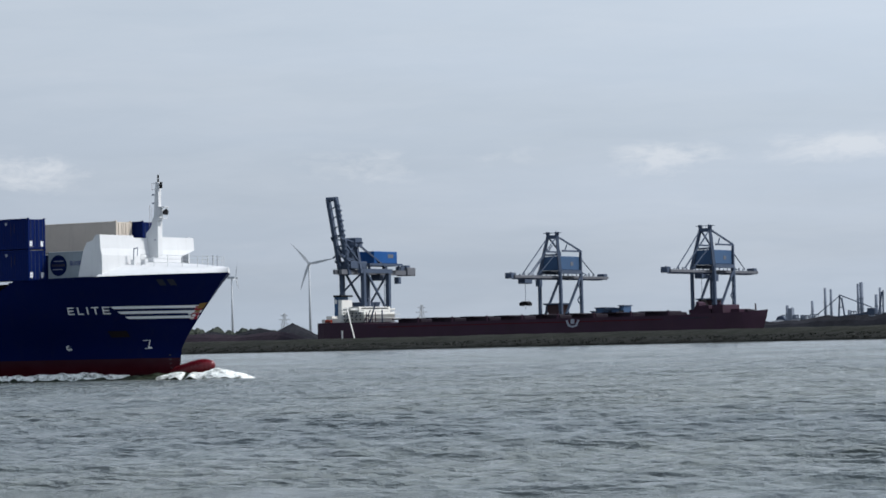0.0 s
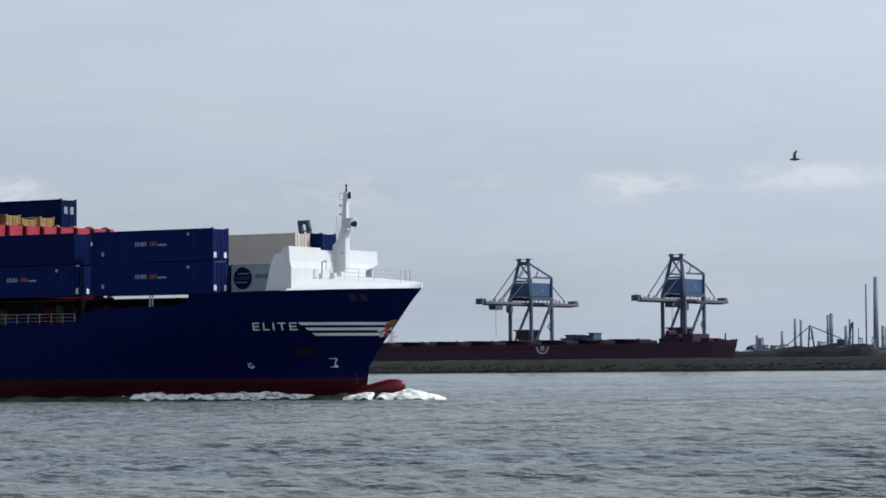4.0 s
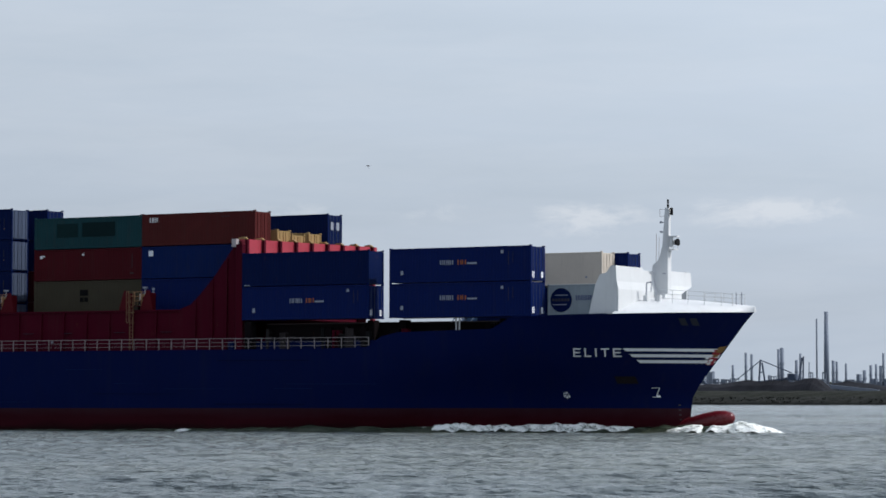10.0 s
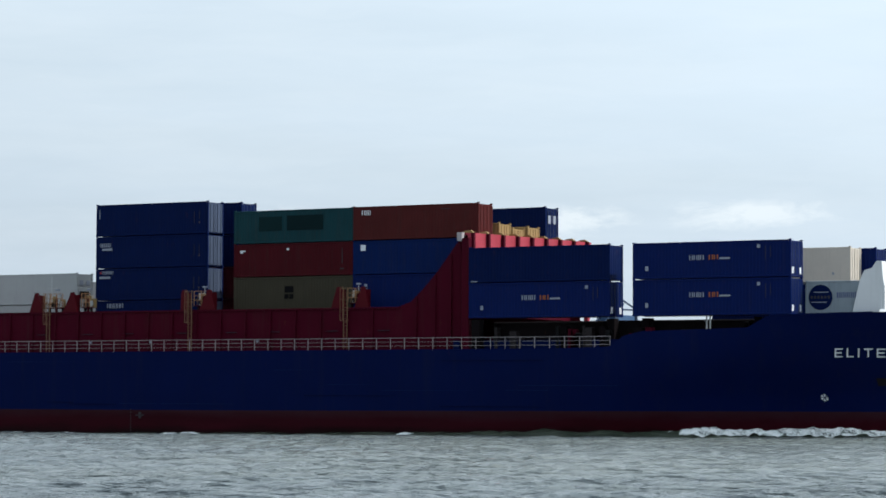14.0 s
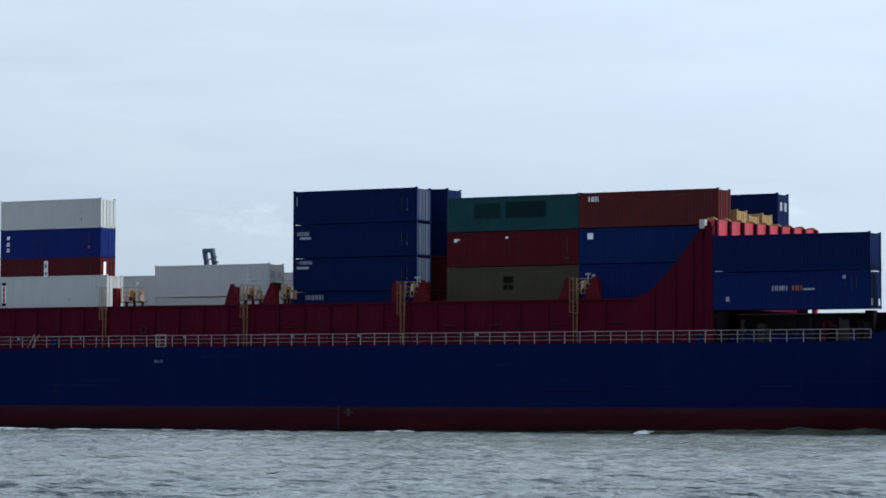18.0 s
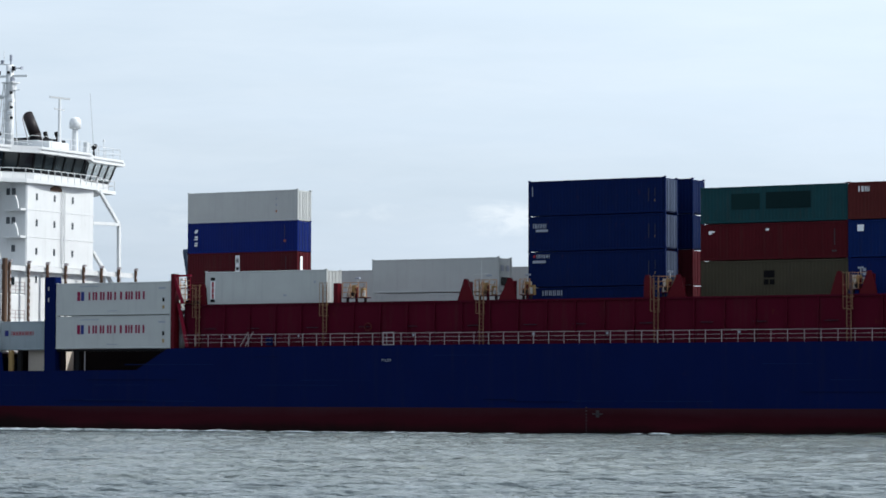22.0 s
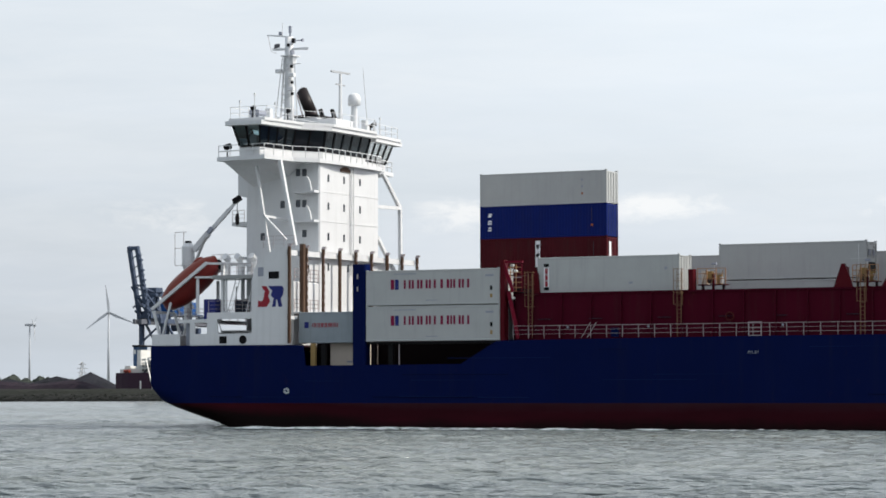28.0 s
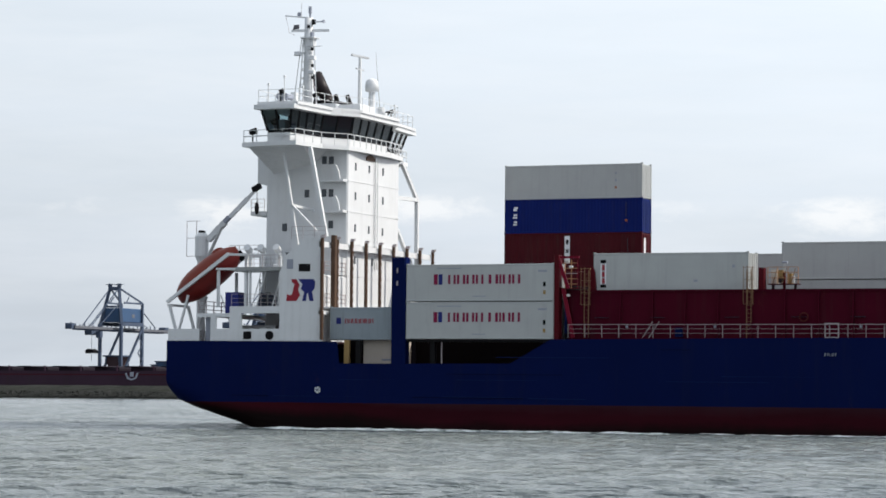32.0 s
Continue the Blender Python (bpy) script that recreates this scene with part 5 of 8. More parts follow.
    for dx, z in ((0.3, 29.3), (0.35, 30.5), (-1.0, 30.9)):
        part("mast_box", Geo().box(mx + dx, mx + dx + 0.5, my - 0.7, my - 0.3, z, z + 0.35, 0.05), WHITE, mast)
    part("radar_platform", Geo().box(mx - 0.5, mx + 0.75, my - 0.6, my + 0.6, 32.35, 32.45).box(mx - 0.1, mx + 0.55, my - 0.3, my + 0.3, 31.7, 32.35), WHITE, mast)
    part("radar_scanner", Geo().bar((mx - 1.25, my - 0.75, 32.98), (mx + 1.65, my + 0.5, 33.05), 0.14, 0.2), WHITE, mast, "long white radar scanner")
    part("radar_motor", Geo().box(mx - 0.1, mx + 0.4, my - 0.25, my + 0.25, 32.45, 32.9), MARK_GREY, mast)
    part("yard_arm", Geo().bar((mx - 2.1, my - 0.2, 34.35), (mx + 0.1, my, 34.1), 0.1), WHITE, mast)
    part("yard_line", Geo().bar((mx - 2.05, my - 0.2, 34.3), (mx - 1.7, my - 0.2, 32.9), 0.025).bar((mx - 1.7, my - 0.2, 32.9), (mx - 1.2, my - 0.2, 32.7), 0.025), RAIL_WHITE, mast)
    part("yard_lamp", Geo().box(mx - 1.05, mx - 0.75, my - 0.1, my + 0.1, 34.3, 34.6, 0.04), MARK_GREY, mast)
    part("mast_horn", Geo().tube((mx + 0.3, my, 33.75), (mx + 1.3, my, 33.75), 0.05).tube((mx + 1.2, my, 33.75), (mx + 1.42, my, 33.75), 0.09, 0.17), MARK_GREY, mast)
    part("side_light", Geo().box(mx + 0.3, mx + 0.55, my - 0.15, my + 0.15, 33.55, 33.95), BLACK, mast)
    part("top_light", Geo().tube((mx + 0.1, my, 34.1), (mx + 0.1, my, 34.5), 0.08).tube((mx + 0.1, my, 34.5), (mx + 0.1, my, 35.05), 0.14), MARK_GREY, mast)
    part("mast_aerial", Geo().tube((mx - 0.7, my, 34.2), (mx - 0.7, my, 35.4), 0.025), WHITE, mast)
    part("mast_arm", Geo().bar((mx + 0.3, my, 31.7), (mx + 1.2, my, 31.7), 0.06), WHITE, mast)
    for z, d in ((28.9, 0.62), (29.9, 0.6), (31.3, 0.55), (33.2, 0.2)):
        part("signal_light", Geo().box(mx + d - 0.09, mx + d + 0.09, my - 0.6, my - 0.4, z, z + 0.26), BLACK, mast)
    part("signal_flag", Geo().add([(mx - 0.6, my - 0.6, 33.15), (mx - 1.1, my - 0.75, 33.05), (mx - 1.05, my - 0.7, 33.45), (mx - 0.6, my - 0.6, 33.5), (mx - 0.6, my - 0.64, 33.15), (mx - 1.1, my - 0.79, 33.05), (mx - 1.05, my - 0.74, 33.45), (mx - 0.6, my - 0.64, 33.5)], [(0, 1, 2, 3), (7, 6, 5, 4), (0, 4, 5, 1), (3, 2, 6, 7)]), GULL_GREY, mast, "small dark flag")
    # second mast, dome and whip aerial
    px, py = -44.5, 14.7
    pole = part("aerial_mast", Geo().tube((px, py, 25.7), (px, py, 31.1), 0.2, 0.12, 8), WHITE, ship, "white aerial mast")
    part("aerial_bar", Geo().bar((px - 0.2, py - 1.3, 31.2), (px + 0.2, py + 1.3, 31.2), 0.16).bar((px, py - 0.8, 30.1), (px, py + 0.8, 30.1), 0.1), GALV, pole)
    dome = part("dome_stand", Geo().lathe((-44.5, 17.2, 25.7), [(0.5, 0), (0.3, 0.4), (0.28, 2.8)], 10), WHITE, ship)
    part("radar_dome", Geo().lathe((-44.5, 17.2, 28.45), [(0.35, 0), (0.56, 0.06), (0.57, 0.6), (0.5, 0.92), (0.32, 1.1), (0.06, 1.16)], 14), WHITE, dome, "white satellite dome", True)
    part("whip_aerial", Geo().tube((-45.7, 22.0, 25.8), (-46.3, 22.0, 32.5), 0.05, 0.02, 6), GALV, ship)
    part("chart_box", Geo().box(-44.6, -42.6, 10.6, 13.6, 25.7, 26.7, 0.1), WHITE, ship)


build_house()
build_bridge()


def build_guides():
    """Cell guides in front of the deckhouse."""
    post = Geo().box(-40.9, -40.66, -0.115, 0.115, 7.0, 15.0, 0.03).mesh("cell_guide", GUIDE)
    cap = Geo().prism([(-40.92, 15.0), (-40.6, 15.0), (-40.5, 15.22), (-40.82, 15.22)], 1, -0.12, 0.12).mesh("guide_cap", RAIL_WHITE)
    slot = Geo().box(-40.66, -40.645, -0.07, 0.07, 0, 0.3).mesh("guide_slot", RAIL_WHITE)
    for i in range(9):
        g = part("cell_guide", post, GUIDE, ship, "rust-brown cell guide", at=(0, -0.3 + 2.8 * i, 0))
        part("guide_cap", cap, RAIL_WHITE, g)
        if i % 3:
            for k in range(11):
                part("guide_slot", slot, RAIL_WHITE, g, at=(0, 0, 8.0 + 0.62 * k))
    part("guide_beam", Geo().box(-41.2, -40.95, 0.0, 22.0, 14.3, 14.75).box(-41.2, -40.95, 0.0, 22.0, 9.0, 9.3), WHITE, ship)
    wide = Geo().box(-40.9, -40.5, 1.5, 1.9, 7.0, 15.3, 0.05)
    part("cell_guide", wide, GUIDE, ship)


build_guides()


def build_stern():
    # white screen plate on the near and far side with its openings, built of plates
    for y in (0.0, 2 * YC - 0.12):
        g = Geo()
        g.prism([(-44.6, 6.9), (-40.85, 6.9), (-40.85, 15.0), (-42.3, 15.0), (-44.2, 13.6), (-44.6, 12.3)] if y < 5 else [(-44.6, 6.9), (-40.85, 6.9), (-40.85, 12.4), (-44.6, 12.4)], 1, y, y + 0.12)
        g.box(-54.5, -51.7, y, y + 0.12, 6.9, 7.87)
        g.box(-50.7, -44.6, y, y + 0.12, 6.9, 7.87)
        g.prism([(-49.0, 7.87), (-47.9, 7.87), (-48.0, 9.1), (-44.6, 9.1), (-44.6, 9.65), (-49.0, 9.65)], 1, y, y + 0.12)
        g.box(-51.9, -49.0, y, y + 0.12, 8.8, 9.1)
        g.box(-50.7, -50.2, y, y + 0.12, 7.87, 8.8)
        part("side_screen", g, WHITE, ship, "white side plate with openings")
    part("screen_post", Geo().box(-51.4, -50.9, 0.5, 0.9, 6.7, 8.9), MARK_GREY, ship)
    part("mooring_deck_roof", Geo().box(-49.0, -44.6, 0.12, 2 * YC - 0.12, 9.4, 9.6).box(-51.9, -49.0, 0.12, 2 * YC - 0.12, 8.85, 9.05), WHITE, ship)
    part("stern_bulwark", Geo().box(-54.4, -54.25, 0.1, 2 * YC - 0.1, 6.9, 7.85), WHITE, ship)
    # ports are black plates; their dark inside is painted on
    part("mooring_port", Geo().box(-47.75, -47.05, -0.03, 0.0, 7.05, 7.65), BLACK, ship, "black plate for a square opening")
    part("mooring_port", Geo().tube((-45.45, -0.03, 7.35), (-45.45, 0.0, 7.35), 0.36, n=16), BLACK, ship, "black plate for a round opening")
    part("screen_window", Geo().box(-42.95, -41.95, -0.02, 0.0, 12.38, 12.98), BLACK, ship)
    part("screen_door", Geo().box(-44.0, -43.45, -0.015, 0.0, 12.6, 13.35, 0.02), MARK_GREY, ship)
    for x in (-48.6, -47.7, -46.6):
        part("mooring_winch", Geo().tube((x, 1.2, 7.6), (x, 2.4, 7.6), 0.42, n=12).box(x - 0.5, x + 0.5, 2.4, 2.8, 6.7, 8.2), GALV, ship)
    for x in (-50.9, -50.4):
        part("bollard", Geo().tube((x, 0.7, 6.7), (x, 0.7, 7.7), 0.2, n=10), BLACK, ship)
    # upper stern deck gear
    railing(-48.9, -45.0, 0.1, 9.62, 1.0, 1.2)
    rail_y(0.2, 2 * YC - 0.2, -51.9, 9.1, 1.0, 1.3)
    part("blue_locker", Geo().box(-49.75, -48.6, 0.6, 1.8, 9.06, 10.8, 0.08), MARK_NAVY, ship, "blue deck locker")
    part("drum_tank", Geo().tube((-46.7, 1.3, 9.62), (-46.7, 1.3, 10.75), 0.33, n=14).tube((-45.9, 1.3, 9.62), (-45.9, 1.3, 10.6), 0.33, n=14), FAIRLEAD, ship, "grey-green drums on the mooring deck roof")
    part("boat_deck", Geo().box(-50.6, -44.6, 0.6, 6.0, 12.6, 12.75), WHITE, ship)
    for x in (-50.4, -47.6, -45.0):
        part("deck_pillar", Geo().tube((x, 0.8, 9.6), (x, 0.8, 12.6), 0.1), WHITE, ship)
    railing(-48.0, -45.0, 0.7, 12.75, 1.0, 0.8)
    railing(-44.2, -41.2, 1.2, 15.0, 1.0, 0.9)
    part("side_platform", Geo().box(-50.05, -48.7, 5.6, 9.0, 17.26, 17.6), WHITE, ship)
    part("side_platform", Geo().box(-49.6, -48.7, 5.4, 9.0, 14.4, 14.6), WHITE, ship)
    railing(-50.0, -48.8, 5.6, 17.6, 1.0, 0.5)
    railing(-51.6, -49.0, 5.0, 13.8, 1.0, 0.8)
    for x in (-48.8, -47.6, -46.2):
        part("vent_head", Geo().tube((x, 3.0, 12.7), (x, 3.0, 14.2), 0.22).tube((x, 3.0, 14.2), (x, 2.5, 14.5), 0.3), WHITE, ship)
    # pipework, lockers and ladders on the boat deck
    r = random.Random(17)
    for k in range(16):
        x, y = r.uniform(-48.6, -44.9), r.uniform(0.8, 4.8)
        m = (GALV, MARK_GREY, WHITE, DECK_GREY)[k % 4]
        z0 = 9.62 if k % 2 else 12.75
        h = r.uniform(0.8, 2.6) if k % 2 else r.uniform(0.5, 1.3)
        if k % 3:
            part("deck_pipe", Geo().tube((x, y, z0), (x, y, z0 + h), r.uniform(0.04, 0.1), n=8).tube((x, y, z0 + h), (x + r.uniform(-0.6, 0.6), y, z0 + h + 0.02), 0.05, n=8), m, ship)
        else:
            part("valve_box", Geo().box(x, x + r.uniform(0.3, 0.7), y, y + 0.5, z0, z0 + h * 0.6, 0.05), m, ship)
    for x in (-47.4, -45.6):
        lad = part("boat_deck_ladder", Geo().bar((x, 0.7, 9.62), (x + 0.9, 0.7, 12.7), 0.06).bar((x + 0.4, 0.7, 9.62), (x + 1.3, 0.7, 12.7), 0.06), WHITE, ship)
        for k in range(9):
            part("rung", Geo().box(x + 0.1 * k, x + 0.4 + 0.1 * k, 0.66, 0.74, 9.9 + 0.31 * k, 9.94 + 0.31 * k), WHITE, lad)
    part("boat_deck_edge", Geo().box(-48.8, -44.6, 0.5, 0.62, 12.5, 12.8), DECK_GREY, ship)
    # emblem on the plate
    part("emblem", Geo().prism([(-44.0, 10.05), (-43.15, 10.05), (-42.8, 10.5), (-43.0, 10.95), (-42.85, 11.3), (-43.15, 11.78), (-43.6, 11.78), (-43.5, 11.5), (-43.3, 11.4), (-43.5, 10.6), (-43.7, 10.5), (-43.95, 10.6)], 1, -0.03, 0.0), MARK_RED, ship, "red half of a painted emblem")
    part("emblem", Geo().prism([(-42.62, 10.05), (-42.28, 10.05), (-42.22, 10.65), (-42.12, 10.65), (-41.98, 10.05), (-41.62, 10.05), (-41.78, 10.78), (-41.55, 11.05), (-41.5, 11.55), (-41.65, 11.78), (-43.0, 11.78), (-42.6, 11.4), (-42.75, 11.0), (-42.45, 10.75)], 1, -0.03, 0.0), MARK_NAVY, ship, "blue half of a painted emblem")
    # launching ramp of the lifeboat
    ramp = part("boat_ramp", Geo().bar((-55.0, 0.9, 9.8), (-55.0, 4.1, 9.8), 0.2), WHITE, ship, "white launching ramp")
    for y in (0.9, 4.1):
        part("ramp_rail", Geo().bar((-55.1, y, 10.05), (-49.6, y, 13.9), 0.2, 0.26), WHITE, ramp)
        part("ramp_beam", Geo().bar((-49.6, y, 13.85), (-45.1, y, 13.7), 0.18), WHITE, ramp)
        for p, q, w in (((-54.9, y, 9.8), (-54.3, y, 7.8), 0.2), ((-53.2, y, 10.6), (-54.0, y, 7.8), 0.16), ((-50.5, y, 12.5), (-50.5, y, 9.6), 0.2), ((-48.0, y, 13.8), (-48.0, y, 9.6), 0.24)):
            part("ramp_leg", Geo().bar(p, q, w), WHITE, ramp)
    # provision crane
    part("crane_post", Geo().lathe((-54.5, 5.6, 6.9), [(0.36, 0), (0.36, 6.6), (0.56, 7.1), (0.56, 8.7), (0.34, 9.0)], 12), WHITE, ship, "white crane pedestal")
    part("crane_cap", Geo().tube((-54.5, 5.6, 15.85), (-54.5, 5.6, 16.1), 0.34, 0.26, 12), BLACK, ship)
    part("crane_jib", Geo().bar((-53.9, 5.6, 15.3), (-52.4, 5.6, 16.75), 0.4, 0.46).bar((-52.4, 5.6, 16.75), (-50.3, 5.6, 18.7), 0.28, 0.32).bar((-50.3, 5.6, 18.7), (-49.6, 5.6, 19.4), 0.22), WHITE, ship, "white crane jib")
    part("jib_hook", Geo().bar((-49.8, 5.5, 19.35), (-49.15, 5.5, 19.7), 0.42), BLACK, ship)
    part("hook_line", Geo().tube((-49.45, 5.5, 18.3), (-49.45, 5.5, 19.5), 0.03, n=6), BLACK, ship)
    part("hook_block", Geo().lathe((-49.45, 5.5, 17.35), [(0.06, 0), (0.16, 0.15), (0.2, 0.55), (0.15, 0.85), (0.05, 1.0)], 8), FUNNEL, ship, "dark hook block below the jib", True)
    part("jib_ram", Geo().tube((-53.7, 5.3, 14.0), (-52.5, 5.3, 16.4), 0.13), GALV, ship)
    part("jib_joint", Geo().bar((-52.3, 5.35, 16.75), (-51.9, 5.35, 17.15), 0.34), MARK_GREY, ship)
    g = Geo()
    for dx in (0, 0.9):
        g.bar((-56.0 + dx, 5.8, 14.0), (-56.0 + dx, 5.8, 16.9), 0.04)
    for z in (14.0, 15.5, 16.9):
        g.bar((-56.0, 5.8, z), (-54.8, 5.8, z), 0.04)
    part("crane_cage", g, RAIL_WHITE, ship)
    part("ensign_staff", Geo().tube((-54.2, YC, 7.8), (-55.4, YC, 11.0), 0.05), WHITE, ship)
    # posts beside the after boxes
    part("lashing_post", Geo().box(-34.95, -33.75, -0.1, 0.9, 5.0, 13.4, 0.1), HULL_BLUE, ship, "dark blue lashing post")
    for z in (11.2, 12.2):
        part("post_hole", Geo().prism([(-34.5, z), (-34.38, z), (-34.38, z + 0.4), (-34.5, z + 0.3)], 1, -0.12, -0.1), RAIL_WHITE, ship)
    bright = paint("post_crimson", (0.13, 0.003, 0.016), 0.5, 0.25, 0.1, 0.15, spec=0.08)
    # plate added to darken the gap; the hold's shade is its colour
    part("hold_bulkhead", Geo().box(-20.95, -20.65, 1.3, 2 * YC - 1.3, 5.0, 11.2), HOLD_SHADE, ship)
    part("lashing_post", Geo().box(-21.5, -21.12, -0.1, 0.7, 7.0, 13.45, 0.04), POST_RED, ship, "dark red lashing post")
    part("lashing_post", Geo().bar((-21.3, 0.1, 13.3), (-20.45, 0.2, 10.9), 0.2, 0.26), bright, ship, "crimson leaning lashing post")
    part("lashing_post", Geo().bar((-20.9, 0.3, 10.9), (-20.15, 0.5, 7.2), 0.18, 0.3), bright, ship)
    part("post_head", Geo().box(-21.4, -19.6, 0.1, 0.3, 13.2, 13.36), bright, ship)
    deck = part("post_platform", Geo().box(-21.1, -19.3, 0.3, 1.2, 10.9, 10.98), POST_RED, ship, "small platform beside a lashing post")
    for z in (11.25, 11.65, 12.05, 12.45, 12.85):
        part("hand_rail", Geo().bar((-20.9, 0.28, z), (-19.75, 0.28, z), 0.05), HANDRAIL if z != 12.05 else RAIL_WHITE, deck)
    for x in (-20.75, -20.25, -19.75):
        part("rail_post", Geo().bar((x, 0.3, 10.9), (x, 0.3, 13.1), 0.05), HANDRAIL if x < -20 else bright, deck)
    part("mid_platform", Geo().box(-21.0, -19.6, 0.6, 1.4, 12.2, 12.26), POST_RED, deck)
    for x, z in ((-20.7, 12.9), (-20.4, 12.45), (-20.6, 10.3)):
        part("deck_lamp", Geo().box(x, x + 0.26, 0.2, 0.4, z, z + 0.2, 0.06), FAR_WHITE, deck)
    # side opening: wall and most posts coloured near-black for the shade inside
    part("hold_wall", Geo().box(-41.0, -21.0, 4.6, 4.8, 4.9, 7.6), HOLD_SHADE, ship, "inner wall with painted shade, seen through the side opening")
    for x, m in ((-38.9, PALE_YELLOW), (-37.9, BLACK), (-31.6, BLACK), (-33.2, HOLD_SHADE)):
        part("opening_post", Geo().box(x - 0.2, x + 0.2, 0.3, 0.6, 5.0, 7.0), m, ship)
    part("opening_pipe", Geo().tube((-30.9, 0.5, 5.0), (-30.9, 0.5, 7.0), 0.05, n=6), RAIL_WHITE, ship)
    part("aft_rack", Geo().box(-33.8, -21.5, 0.2, 0.5, 6.85, 7.05), BLACK, ship)


build_stern()
RIDERS.append((ship, Matrix.Identity(4)))


def build_lifeboat():
    boat = thing("lifeboat", "orange enclosed lifeboat on a white sloping ramp at the stern", "lifeboat")
    L, BW, H = 6.6, 2.7, 1.5
    def shell(z_scale, top):
        vs, fs = [], []
        n, m = 14, 8
        for i in range(n + 1):
            u = i / n
            x = -L / 2 + L * u
            w = BW / 2 * (1 - abs(2 * u - 1) ** 2.6) ** 0.55 + 0.02
            for k in range(m + 1):
                a = math.pi * k / m
                vs.append((x, -w * math.cos(a), (H * z_scale * (0.35 + 0.65 * (1 - abs(2 * u - 1) ** 3.0))) * math.sin(a) * (1 if top else -1)))
        for i in range(n):
            for k in range(m):
                fs.append((i * (m + 1) + k, (i + 1) * (m + 1) + k, (i + 1) * (m + 1) + k + 1, i * (m + 1) + k + 1))
        return Geo().add(vs, fs)
    part("lower_hull", shell(0.85, False), BOAT_RED, boat, "", True)
    part("canopy", shell(0.8, True), ORANGE, boat, "faded orange canopy", True)
    part("fender", Geo().box(-L / 2 + 0.4, L / 2 - 0.4, -BW / 2 - 0.04, BW / 2 + 0.04, -0.06, 0.06), paint("dark_orange", (0.22, 0.05, 0.03), 0.6), boat)
    part("conning_hatch", Geo().lathe((1.7, 0, 0.75), [(0.62, 0), (0.55, 0.35), (0.3, 0.5)], 12), ORANGE, boat, "", True)
    part("rudder", Geo().box(L / 2 - 0.3, L / 2 + 0.2, -0.06, 0.06, -0.9, -0.1), BLACK, boat)
    RIDERS.append((boat, pose(-52.25, 2.5, 12.3, 0, -36, 0)))


build_lifeboat()


# ---- containers: each a thing of its own that rides with the ship ----
W = 2.44
MESHES = {}


def shared(key, make):
    if key not in MESHES:
        MESHES[key] = make()
    return MESHES[key]


def corrugated_x(L, H, depth=0.022, pitch=0.28):
    """A side wall in trapezoid corrugation, running along x at y=0, facing -y."""
    vs, fs = [], []
    n = int(L / pitch)
    p = L / n
    k = 0
    pts = []
    for i in range(n):
        x = i * p
        pts += [(x, 0.0), (x + 0.25 * p, 0.0), (x + 0.5 * p, depth), (x + 0.75 * p, depth)]
    pts.append((L, 0.0))
    for x, y in pts:
        vs += [(x, y, 0), (x, y, H)]
    fs = [(2 * i, 2 * i + 2, 2 * i + 3, 2 * i + 1) for i in range(len(pts) - 1)]
    return Geo().add(vs, fs)


